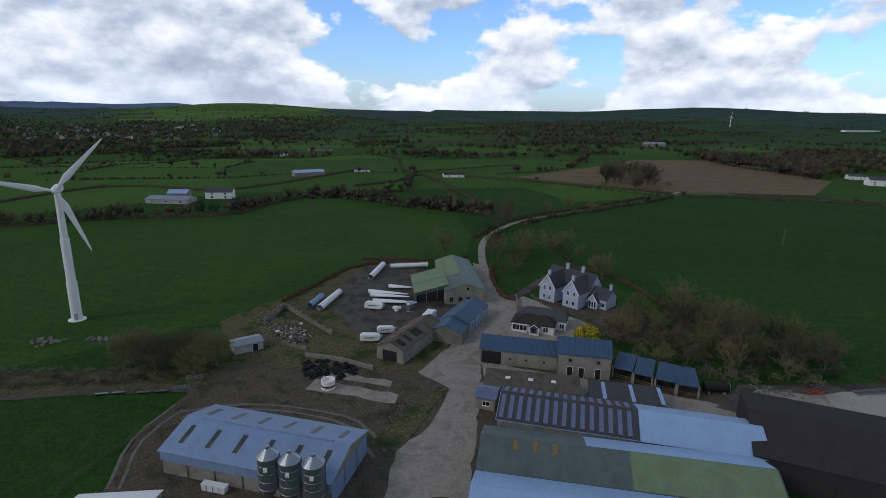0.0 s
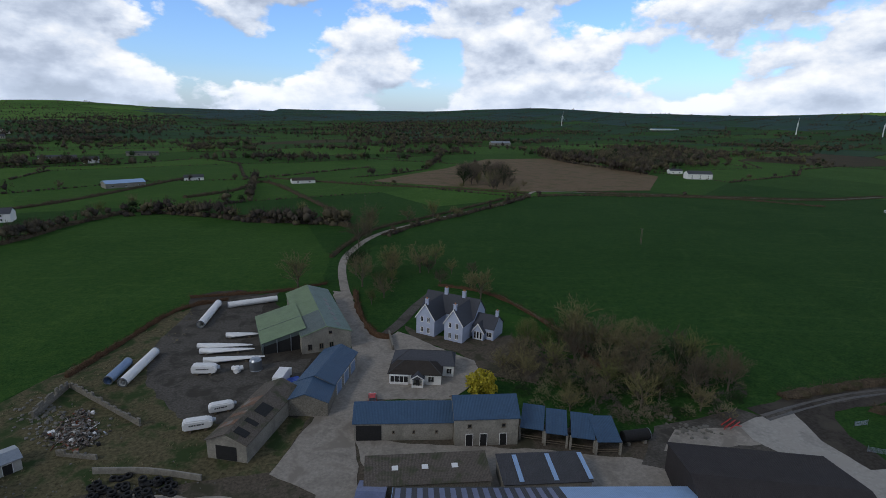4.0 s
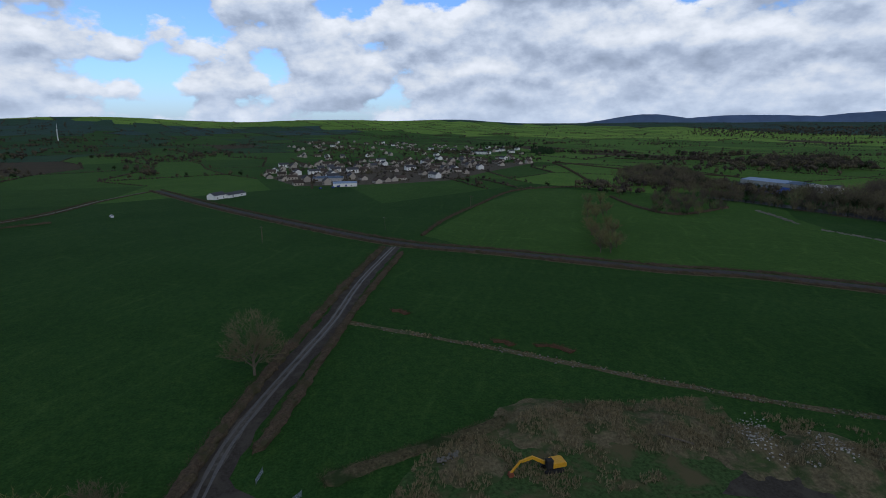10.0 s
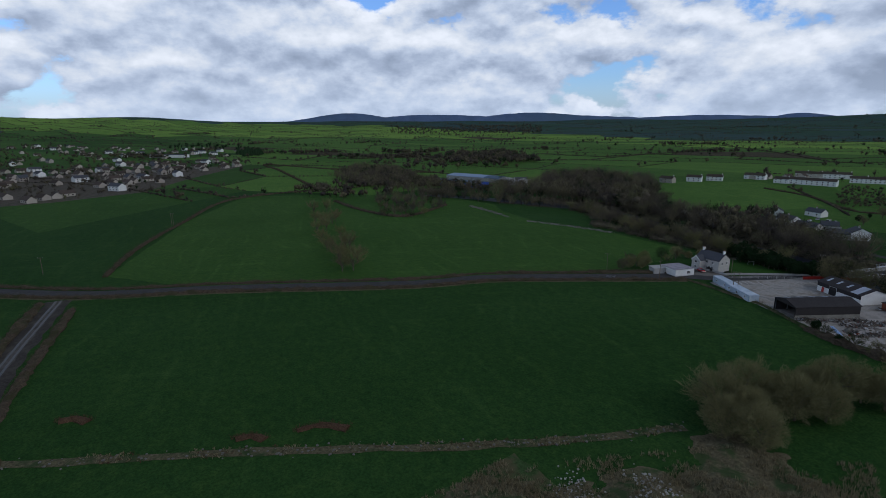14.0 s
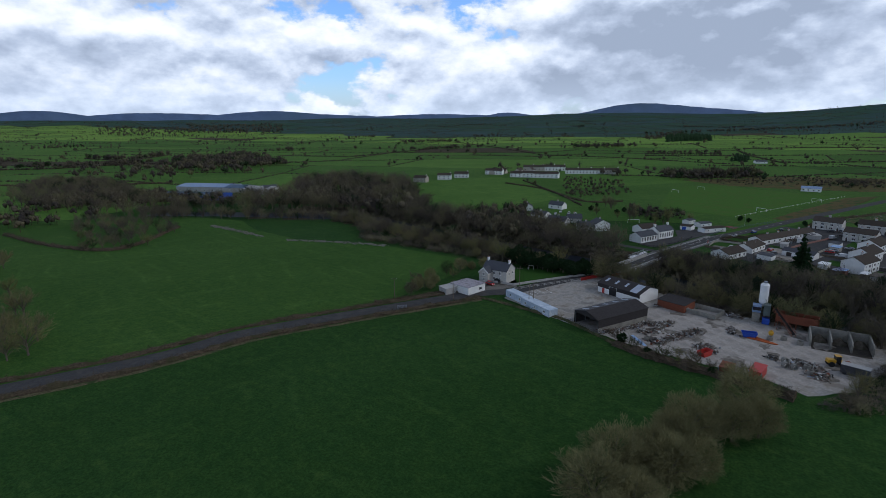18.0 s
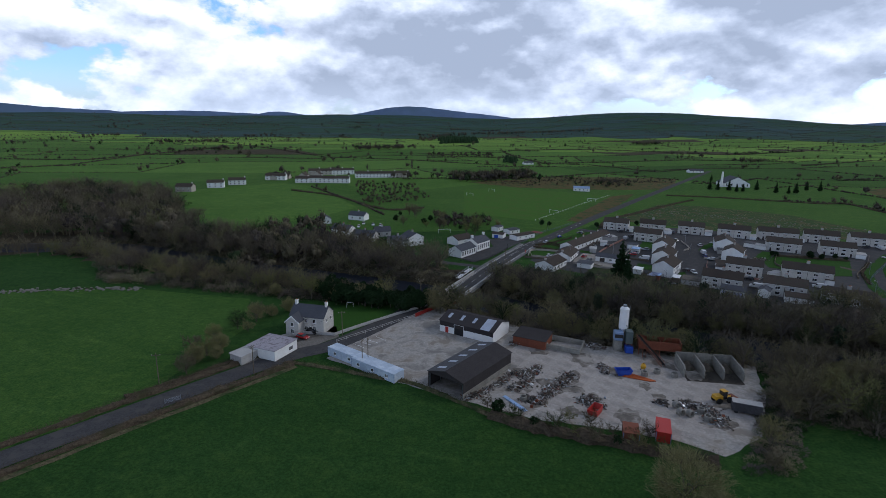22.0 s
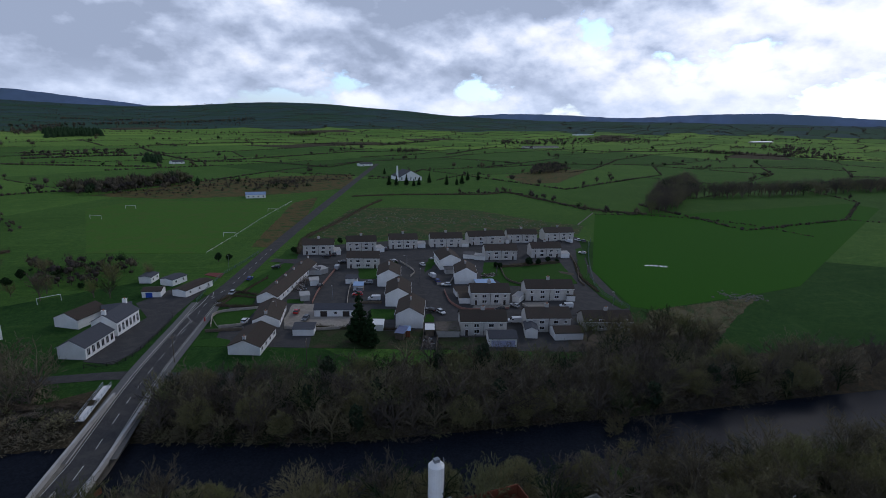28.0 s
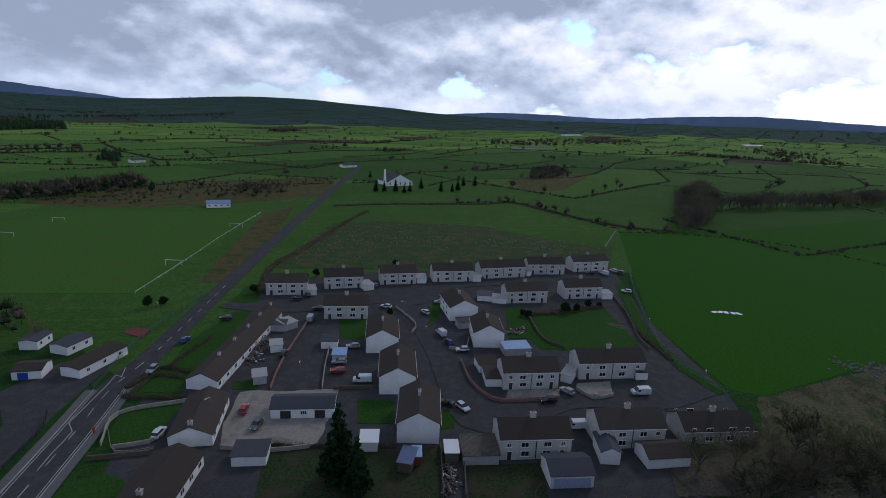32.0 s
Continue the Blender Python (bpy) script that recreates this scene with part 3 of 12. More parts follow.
ribbon("farm_lane", LANE, 3.3, M_CONCRETE, 0.12, "pale cracked concrete farm lane")



# buildings
def gable(name, label, cx, cy, rot, L, W, eave, rise, wall, roof, z=0.0, over=0.3, category="building", group="", roof2=None):
    """A building with a pitched roof, ridge along its own x. Returns the thing."""
    ob = thing(name, cx, cy, z, rot, label, category, group)
    bm = bmesh.new()
    w, l = W / 2, L / 2
    a = [bm.verts.new((-l, y, q)) for y, q in ((-w, 0), (w, 0), (w, eave), (0, eave + rise), (-w, eave))]
    b = [bm.verts.new((l, y, q)) for y, q in ((-w, 0), (w, 0), (w, eave), (0, eave + rise), (-w, eave))]
    bm.faces.new(a[::-1])
    bm.faces.new(b)
    for i in range(5):
        j = (i + 1) % 5
        bm.faces.new((a[i], a[j], b[j], b[i]))
    part("wall", bm, wall, ob)
    th = 0.14
    k = rise / w
    for s, m in ((-1, roof), (1, roof2 or roof)):
        bm = bmesh.new()
        y1 = s * (w + over)
        z1 = eave - over * k
        v = []
        for x in (-l - over, l + over):
            v.append([bm.verts.new(p) for p in ((x, 0, eave + rise + 0.02), (x, y1, z1 + 0.02), (x, y1, z1 + 0.02 + th), (x, 0, eave + rise + 0.02 + th))])
        bm.faces.new(v[0])
        bm.faces.new(v[1][::-1])
        for i in range(4):
            j = (i + 1) % 4
            bm.faces.new((v[0][i], v[0][j], v[1][j], v[1][i]))
        part("roof_slope", bm, m, ob)
    return ob


def shed(name, label, cx, cy, rot, L, W, low, high, wall, roof, z=0.0, over=0.25, category="shed", group=""):
    """A lean-to, low on its -y side."""
    ob = thing(name, cx, cy, z, rot, label, category, group)
    w, l = W / 2, L / 2
    bm = bmesh.new()
    a = [bm.verts.new((-l, y, q)) for y, q in ((-w, 0), (w, 0), (w, high), (-w, low))]
    b = [bm.verts.new((l, y, q)) for y, q in ((-w, 0), (w, 0), (w, high), (-w, low))]
    bm.faces.new(a[::-1])
    bm.faces.new(b)
    for i in range(4):
        j = (i + 1) % 4
        bm.faces.new((a[i], a[j], b[j], b[i]))
    part("wall", bm, wall, ob)
    bm = bmesh.new()
    k = (high - low) / W
    v = []
    for x in (-l - over, l + over):
        v.append([bm.verts.new(p) for p in ((x, -w - over, low - over * k + 0.02), (x, w + over, high + over * k + 0.02), (x, w + over, high + over * k + 0.14), (x, -w - over, low - over * k + 0.14))])
    bm.faces.new(v[0])
    bm.faces.new(v[1][::-1])
    for i in range(4):
        j = (i + 1) % 4
        bm.faces.new((v[0][i], v[0][j], v[1][j], v[1][i]))
    part("roof", bm, roof, ob)
    return ob


WINDOWS = {}


def wall_spot(face, u, z, L, W):
    if face == "f":
        return pose(u, -W / 2, z)
    if face == "b":
        return pose(-u, W / 2, z, 0, 0, 180)
    if face == "l":
        return pose(-L / 2, -u, z, 0, 0, -90)
    return pose(L / 2, u, z, 0, 0, 90)


def window(parent, face, u, z, w, h, L, W, frame_mat=None, bars=1):
    """A framed window in a wall; z is its sill."""
    frame_mat = frame_mat or M_FRAME
    key = (w, h, frame_mat.name, bars)
    if key not in WINDOWS:
        bm = bmesh.new()
        e = 0.08
        box(bm, -w / 2, w / 2, -0.07, 0.02, 0, e)
        box(bm, -w / 2, w / 2, -0.07, 0.02, h - e, h)
        box(bm, -w / 2, -w / 2 + e, -0.07, 0.02, e, h - e)
        box(bm, w / 2 - e, w / 2, -0.07, 0.02, e, h - e)
        for i in range(bars):
            x = -w / 2 + w * (i + 1) / (bars + 1)
            box(bm, x - 0.035, x + 0.035, -0.06, 0.02, e, h - e)
        box(bm, -w / 2 - 0.08, w / 2 + 0.08, -0.14, 0.02, -0.09, 0)
        pane = bmesh.new()
        box(pane, -w / 2 + e, w / 2 - e, -0.03, -0.005, e, h - e)
        WINDOWS[key] = mesh_of("window", bm, frame_mat), mesh_of("pane", pane, M_GLASS)
    a, b = WINDOWS[key]
    ob = new("window", a)
    ob.parent, ob.matrix_local = parent, wall_spot(face, u, z, L, W)
    p = new("pane", b)
    p.parent = ob
    return ob


DOORS = {}


def door(parent, face, u, w, h, L, W, mat=None, z=0.0, name="door"):
    mat = mat or M_DOOR
    key = (w, h, mat.name)
    if key not in DOORS:
        bm = bmesh.new()
        box(bm, -w / 2, w / 2, -0.05, 0.02, 0.03, h)
        f = bmesh.new()
        box(f, -w / 2 - 0.09, -w / 2, -0.09, 0.02, 0, h + 0.09)
        box(f, w / 2, w / 2 + 0.09, -0.09, 0.02, 0, h + 0.09)
        box(f, -w / 2, w / 2, -0.09, 0.02, h, h + 0.09)
        for i in range(1, int(w / 0.9) + 1):
            x = -w / 2 + i * w / (int(w / 0.9) + 1)
            box(bm, x - 0.02, x + 0.02, -0.075, -0.05, 0.05, h - 0.05)
        DOORS[key] = mesh_of(name, bm, mat), mesh_of("door_frame", f, M_FRAME)
    a, b = DOORS[key]
    ob = new(name, a)
    ob.parent, ob.matrix_local = parent, wall_spot(face, u, z, L, W)
    p = new("door_frame", b)
    p.parent = ob
    return ob


POT = []


def chimney(parent, x, y, z, h=1.5, w=0.9, d=0.6, pots=2, mat=None):
    bm = bmesh.new()
    box(bm, x - w / 2, x + w / 2, y - d / 2, y + d / 2, z - 1.2, z + h)
    box(bm, x - w / 2 - 0.08, x + w / 2 + 0.08, y - d / 2 - 0.08, y + d / 2 + 0.08, z + h, z + h + 0.14)
    ob = part("chimney", bm, mat or M_GREYRENDER, parent)
    if not POT:
        bm = bmesh.new()
        lathe(bm, [(0.0, 0), (0.15, 0), (0.12, 0.4), (0.15, 0.45), (0.10, 0.45), (0.10, 0.2)], 10)
        POT.append(mesh_of("chimney_pot", bm, material("terracotta", (0.34, 0.15, 0.08), 0.85)))
    for i in range(pots):
        p = new("chimney_pot", POT[0])
        p.parent = ob
        p.location = (x - w / 2 + w * (i + 1) / (pots + 1), y, z + h + 0.13)
    return ob


def rooflights(parent, L, W, eave, rise, n, w, length, side, mat, off=0.5, start=0.0, span=1.0):
    """Clear or dark sheets let into one slope, a few cm proud."""
    k = rise / (W / 2)
    a = math.atan(k)
    for i in range(n):
        x = -L / 2 + L * (start + span * (i + 0.5) / n)
        bm = bmesh.new()
        box(bm, -w / 2, w / 2, -length / 2, length / 2, 0, 0.06)
        ob = part("rooflight", bm, mat, parent)
        y = side * W / 2 * off
        ob.matrix_local = pose(x, y, eave + rise - abs(y) * k + 0.16, math.degrees(-side * a))


def gutter(parent, L, W, eave, mat=None):
    for s in (-1, 1):
        bm = bmesh.new()
        box(bm, -L / 2 - 0.2, L / 2 + 0.2, s * (W / 2 + 0.34) - 0.06, s * (W / 2 + 0.34) + 0.06, eave - 0.24, eave - 0.12)
        part("gutter", bm, mat or M_FRAME, parent)


def semi(label, cx, cy, rot, L, W, eave=5.0, rise=2.5, wall=None, roof=None, group="estate houses", back=True, name="semi_detached_house"):
    """A pair of two-storey houses, windows on both long sides."""
    ob = gable(name, label, cx, cy, rot, L, W, eave, rise, wall or M_DASH, roof or M_TILE, category="house", group=group)
    for face in ("f", "b") if back else ("f",):
        for s in (-1, 1):
            window(ob, face, s * L * 0.16, 2.9 + 0.1, 1.7, 1.15, L, W)
            window(ob, face, s * L * 0.38, 2.9 + 0.2, 1.0, 1.0, L, W)
            window(ob, face, s * L * 0.15, 0.85, 1.8, 1.25, L, W)
            door(ob, face, s * L * 0.37, 0.95, 2.05, L, W, M_DOOR if face == "f" else M_FRAME)
    chimney(ob, 0, 0, eave + rise, 1.1, 1.3, 0.6, 2)
    gutter(ob, L, W, eave)
    bm = bmesh.new()
    box(bm, -0.06, 0.06, -W / 2 - 0.12, -W / 2 - 0.01, 0.1, eave - 0.2)
    part("downpipe", bm, M_BLACK, ob)
    return ob


# ---------------- the farm ----------------
M_ROOFLIGHT = material("clear_rooflight", (0.40, 0.44, 0.52), 0.35, vary=0.1, stain=0.3)
M_DARKLIGHT = material("dark_rooflight", (0.045, 0.050, 0.050), 0.3, vary=0.3, second=(0.09, 0.08, 0.05))
M_VIOLET = material("lilac_rooflight", (0.14, 0.165, 0.28), 0.35, vary=0.15, stain=0.3)

GS = (-27.1, 111.1, -16.4, 32.4, 15.3)
grey_shed = gable("livestock_shed", "long livestock shed, grey-blue sheet roof with dark narrow rooflights", *GS, 4.5, 2.2, M_CONC_WALL, M_GREYBLUE, category="shed")
for side in (-1, 1):
    rooflights(grey_shed, GS[3], GS[4], 4.5, 2.2, 6, 0.9, 4.0, side, M_DARKLIGHT)
bm = bmesh.new()
box(bm, -GS[3] / 2 + 3, GS[3] / 2 - 3, -0.25, 0.25, 6.80, 7.05)
part("ridge_vent", bm, M_GREYBLUE, grey_shed)
bm = bmesh.new()
box(bm, -GS[3] / 2 - 0.03, GS[3] / 2 + 0.03, -GS[4] / 2 - 0.05, -GS[4] / 2 - 0.005, 2.6, 4.4)
part("side_sheeting", bm, M_GREYBLUE, grey_shed)
for i in range(7):
    bm = bmesh.new()
    x = -GS[3] / 2 + GS[3] * i / 6
    box(bm, x - 0.12, x + 0.12, -GS[4] / 2 - 0.14, -GS[4] / 2 - 0.01, 0, 2.6)
    part("post", bm, M_TIMBER, grey_shed)
for i in range(3):
    bm = bmesh.new()
    y = -GS[4] / 2 + GS[4] * (i + 0.5) / 3
    box(bm, GS[3] / 2 + 0.01, GS[3] / 2 + 0.09, y - 2.2, y + 2.2, 0.1, 4.0)
    part("sliding_door", bm, M_GREYBLUE, grey_shed)


def feed_bin(x, y):
    ob = thing("feed_bin", x, y, 0, 0, "galvanised steel feed silo with conical top on legs", "silo", "feed silos")
    bm = bmesh.new()
    lathe(bm, [(0.0, 1.6), (0.35, 1.6), (1.75, 3.8), (1.79, 3.9), (1.75, 3.95), (1.75, 5.3), (1.79, 5.33), (1.75, 5.36), (1.75, 6.7), (1.79, 6.73), (1.75, 6.76), (1.75, 8.1), (1.79, 8.13), (1.75, 8.16), (1.75, 9.3), (1.84, 9.36), (0.4, 10.6), (0.38, 10.9), (0.0, 11.0)], 22)
    part("bin", bm, M_GALV, ob)
    for i in range(4):
        a = math.pi / 4 + i * math.pi / 2
        bm = bmesh.new()
        cyl(bm, (1.72 * math.cos(a), 1.72 * math.sin(a), 0), (1.72 * math.cos(a), 1.72 * math.sin(a), 5.0), 0.07, n=6)
        part("leg", bm, M_GALV, ob)
    bm = bmesh.new()
    cyl(bm, (1.82, -0.4, 1.0), (1.82, -0.4, 9.8), 0.05, n=6)
    cyl(bm, (1.82, 0.1, 1.0), (1.82, 0.1, 9.8), 0.05, n=6)
    part("filling_pipe", bm, M_GALV, ob)
    bm = bmesh.new()
    box(bm, -0.3, 0.3, -1.82, -1.77, 7.4, 8.2)
    part("inspection_plate", bm, M_FRAME, ob)
    return ob


bin_1 = feed_bin(-23.6, 100.1)
copy_thing(bin_1, pose(-19.9, 98.9, 0))
copy_thing(bin_1, pose(-16.0, 98.0, 0))

white_shed = gable("lambing_shed", "small shed with bright white sheet roof", -46.0, 93.6, 4, 12, 10, 3.6, 1.4, M_CONC_WALL, M_STEELWHITE, category="shed")

# multi-span barn
SA = (40.4, 116.6, -15.9, 48.0, 13.0)
span_a = gable("barn", "wide barn, pale blue roof with a striped run of lilac rooflights", *SA, 5, 2.4, M_CONC_WALL, M_PALEBLUE, category="barn")
bm = bmesh.new()
ka = 2.4 / (SA[4] / 2)
for s in (-1, 1):
    yy = [0.02 * s, s * (SA[4] / 2 + 0.25)]
    bm2 = bmesh.new()
    v = [bm2.verts.new((x, y, 7.4 - abs(y) * ka + q)) for q in (0.17, 0.21) for x, y in ((-SA[3] / 2 - 0.2, yy[0]), (2.4, yy[0]), (2.4, yy[1]), (-SA[3] / 2 - 0.2, yy[1]))]
    for f in ((0, 1, 2, 3), (4, 5, 6, 7), (0, 1, 5, 4), (1, 2, 6, 5), (2, 3, 7, 6), (3, 0, 4, 7)):
        bm2.faces.new([v[i] for i in f])
    part("old_sheeting", bm2, M_DARKSHEET, span_a)
for s, off in ((-1, 0.52), (1, 0.52)):
    for i in range(15):
        x = -SA[3] / 2 + 0.6 + i * 1.72
        bm2 = bmesh.new()
        box(bm2, -0.42, 0.42, -2.9, 2.9, 0.06, 0.11)
        ob = part("rooflight", bm2, M_VIOLET, span_a)
        y = s * SA[4] / 2 * off
        ob.matrix_local = pose(x, y, 7.4 - abs(y) * ka + 0.16, math.degrees(-s * math.atan(ka)))
bm.free()
SB = (35.0, 103.1, -12.6, 47.9, 12.9)
span_b = gable("barn", "wide barn roofed with green-grey and pale blue sheets", *SB, 5, 2.4, M_CONC_WALL, M_GREENGREY, category="barn")
kb = 2.4 / (SB[4] / 2)


def roof_patch(parent, x0, x1, side, y0, y1, ridge, k, mat, name="roof_sheet"):
    bm = bmesh.new()
    v = [bm.verts.new((x, y, ridge - abs(y) * k + q)) for q in (0.17, 0.21) for x, y in ((x0, side * y0), (x1, side * y0), (x1, side * y1), (x0, side * y1))]
    for f in ((0, 1, 2, 3), (4, 5, 6, 7), (0, 1, 5, 4), (1, 2, 6, 5), (2, 3, 7, 6), (3, 0, 4, 7)):
        bm.faces.new([v[i] for i in f])
    return part(name, bm, mat, parent)


roof_patch(span_b, -SB[3] / 2 + 18, SB[3] / 2, 1, 0.1, SB[4] / 2 + 0.2, 7.4, kb, M_PALEBLUE)
roof_patch(span_b, -SB[3] / 2 + 25, SB[3] / 2, -1, 0.1, SB[4] / 2 + 0.2, 7.4, kb, M_GREENROOF)
for i in range(3):
    roof_patch(span_b, -SB[3] / 2 + 5.5 + i * 3.4, -SB[3] / 2 + 6.3 + i * 3.4, -1, 0.5, 2.4, 7.44, kb, material("rusty_rooflight", (0.22, 0.14, 0.05), 0.6, vary=0.3), "rooflight")
span_c = gable("barn", "wide barn roofed with pale blue sheets", SB[0] - 3.0, SB[1] - SB[4] - 0.4, SB[2], SB[3], SB[4], 5, 2.4, M_CONC_WALL, M_PALEBLUE, category="barn")
BS = (76.3, 110.1, -25.2, 22.2, 24.6)
black_shed = gable("cattle_shed", "large cattle shed with dark brown sheet roof and walls", BS[0], BS[1], BS[2], BS[3] + 4, BS[4], 5.5, 2.6, M_BROWNSHEET, M_BROWNSHEET, category="shed")

# old lean-to roofs before the barn
OL = (26.1, 134.8, -11.7, 21.1, 7.2)
old_lean = shed("byre", "low byre with sagging mossy sheet roof and small rooflights", *OL, 3.2, 3.7, M_STONE, M_MOSSROOF)
for i in range(3):
    bm = bmesh.new()
    box(bm, -0.55, 0.55, -0.6, 0.6, 0.02, 0.08)
    ob = part("rooflight", bm, M_FRAME, old_lean)
    ob.location = (-OL[3] / 2 + 5.0 + i * 5.2, 0.3, 3.62)
DP = (45.6, 129.4, -12.6, 15.0, 7.3)
dark_pent = shed("feed_store", "feed store with dark sheets and three pale rooflights", *DP, 3.2, 3.7, M_CONC_WALL, M_DARKSHEET)
for i in range(3):
    bm = bmesh.new()
    box(bm, -0.4, 0.4, -DP[4] / 2 + 0.3, DP[4] / 2 - 0.3, 0.02, 0.08)
    ob = part("rooflight", bm, M_PALEBLUE, dark_pent)
    ob.matrix_local = pose(-DP[3] / 2 + 3.0 + i * 6.0, 0, 3.61, math.degrees(math.atan(0.5 / DP[4])))
HT = (15.7, 131.6, -19.6, 4.3, 6.5)
hut = gable("dairy_hut", "small block hut with lilac sheet roof", *HT, 2.8, 0.7, M_CONC_WALL, M_VIOLET, category="shed")
window(hut, "f", 0.2, 1.0, 1.6, 1.1, HT[3], HT[4], bars=1)

BL = (26.4, 152.8, -14.4, 19.5, 8.0)
barn_low = gable("stone_barn", "low rendered barn with blue sheet roof and open cart bay", *BL, 4, 2.2, M_CONC_WALL, M_BLUEROOF, category="barn")
# black panel on the wall stands in for the shade inside the bay
bm = bmesh.new()
box(bm, -BL[3] / 2 + 0.4, -BL[3] / 2 + 5.4, -BL[4] / 2 - 0.06, -BL[4] / 2 + 0.02, 0.1, 3.4)
part("open_bay", bm, M_BLACK, barn_low)
for u in (-2.0, 2.0, 6.5):
    window(barn_low, "f", u, 1.6, 0.5, 0.6, BL[3], BL[4], M_TIMBER, 0)
BH = (41.5, 147.0, -12.7, 12.5, 8.5)
barn_high = gable("stone_barn", "tall rendered barn, blue sheet roof, rusty rear slope, dark doorways", *BH, 6, 2.6, M_CONC_WALL, M_BLUEROOF, roof2=M_RUST, category="barn")
for u in (-3.4, -0.6, 3.3):
    door(barn_high, "f", u, 1.3, 2.6, BH[3], BH[4], M_BLACK)
for u in (-3.4, 3.3):
    window(barn_high, "f", u, 4.0, 0.8, 0.8, BH[3], BH[4], M_TIMBER, 0)


def pent(cx, cy, rot, L, W):
    ob = thing("open_shed", cx, cy, 0, rot, "open-fronted lean-to with dusty blue sheet roof", "shed", "open sheds in a row")
    bm = bmesh.new()
    v = [bm.verts.new((x, y, z + q)) for q in (0, 0.12) for x, y, z in ((-L / 2, -W / 2 - 0.3, 3.0), (L / 2, -W / 2 - 0.3, 3.0), (L / 2, W / 2, 4.5), (-L / 2, W / 2, 4.5))]
    for f in ((0, 1, 2, 3), (4, 5, 6, 7), (0, 1, 5, 4), (1, 2, 6, 5), (2, 3, 7, 6), (3, 0, 4, 7)):
        bm.faces.new([v[i] for i in f])
    part("roof", bm, M_BLUEROOF, ob)
    bm = bmesh.new()
    box(bm, -L / 2 + 0.1, L / 2 - 0.1, W / 2 - 0.3, W / 2 - 0.05, 0, 4.4)
    part("back_wall", bm, M_STONE, ob)
    for s in (-1, 1):
        bm = bmesh.new()
        box(bm, s * L / 2 - 0.2, s * L / 2 + 0.2, -W / 2, -W / 2 + 0.5, 0, 2.95)
        part("pillar", bm, M_CONC_WALL, ob)
    bm = bmesh.new()
    box(bm, -L / 2 + 0.2, L / 2 - 0.2, -W / 2 + 0.1, -W / 2 + 0.2, 0.7, 0.8)
    box(bm, -L / 2 + 0.2, L / 2 - 0.2, -W / 2 + 0.1, -W / 2 + 0.2, 1.2, 1.3)
    part("feed_rail", bm, M_TIMBER, ob)
    return ob


pent(51.3, 144.3, -30.3, 4.6, 6.5)
pent(55.0, 141.4, -28.0, 4.2, 6.5)
pent(59.3, 138.7, -28.5, 4.5, 6.5)
pent(62.9, 136.5, -16.2, 4.7, 6.5)

# cottage: rear range, front range, porch
def hip_roof(parent, name, x0, x1, y0, y1, z, rise, left, right, mat, over=0.35):
    """A hipped roof, its ridge along x; left and right are the runs of the hips."""
    x0, x1, y0, y1 = x0 - over, x1 + over, y0 - over, y1 + over
    m = (y0 + y1) / 2
    bm = bmesh.new()
    low = [bm.verts.new((x, y, z - 0.14)) for x, y in ((x0, y0), (x1, y0), (x1, y1), (x0, y1))]
    v = [bm.verts.new((x, y, z)) for x, y in ((x0, y0), (x1, y0), (x1, y1), (x0, y1))]
    r0, r1 = bm.verts.new((x0 + left, m, z + rise)), bm.verts.new((x1 - right, m, z + rise))
    for f in ((v[0], v[1], r1, r0), (v[1], v[2], r1), (v[2], v[3], r0, r1), (v[3], v[0], r0), low[::-1]):
        bm.faces.new(f)
    for k in range(4):
        bm.faces.new((low[k], low[(k + 1) % 4], v[(k + 1) % 4], v[k]))
    roof = part(name, bm, mat, parent)
    bm = bmesh.new()
    cyl(bm, (x0 + left, m, z + rise), (x1 - right, m, z + rise), 0.11, n=6)
    for c in ((x0, y0), (x0, y1)):
        cyl(bm, (c[0], c[1], z), (x0 + left, m, z + rise), 0.09, n=6)
    for c in ((x1, y0), (x1, y1)):
        cyl(bm, (c[0], c[1], z), (x1 - right, m, z + rise), 0.09, n=6)
    part("ridge_tiles", bm, M_DARKSHEET, roof)
    return roof


cottage = thing("cottage", 27.6, 172.3, 0, -20.5, "low white cottage with hipped dark slate roofs and glazed porch", "cottage")
bm = bmesh.new()
box(bm, 0, 12.4, 0, 6.6, 0, 2.8)
part("front_range", bm, M_WHITE, cottage)
bm = bmesh.new()
box(bm, 0.2, 15.3, 4.6, 11.6, 0, 3.1)
part("rear_range", bm, M_WHITE, cottage)
hip_roof(cottage, "front_roof", 0, 12.4, 0, 6.6, 2.8, 1.9, 3.6, 3.4, material("brown_slate", (0.050, 0.043, 0.038), 0.85, spec=0.1, vary=0.35, scale=1.5, stain=0.3))
hip_roof(cottage, "rear_roof", 0.2, 15.3, 4.6, 11.6, 3.1, 2.2, 4.2, 1.0, M_SLATE)
bm = bmesh.new()
box(bm, 0.3, 4.6, -0.5, 0.02, 0.0, 0.75)
box(bm, 0.2, 4.7, -0.62, 0.02, 2.35, 2.6)
part("bay_sill", bm, M_FRAME, cottage)
for k in range(4):
    bm = bmesh.new()
    box(bm, 0.42 + k * 1.06, 1.38 + k * 1.06, -0.46, -0.40, 0.78, 2.34)
    part("pane", bm, M_GLASS, cottage)
for k in range(5):
    bm = bmesh.new()
    box(bm, 0.30 + k * 1.06, 0.42 + k * 1.06, -0.52, -0.38, 0.75, 2.35)
    part("mullion", bm, M_FRAME, cottage)
bm = bmesh.new()
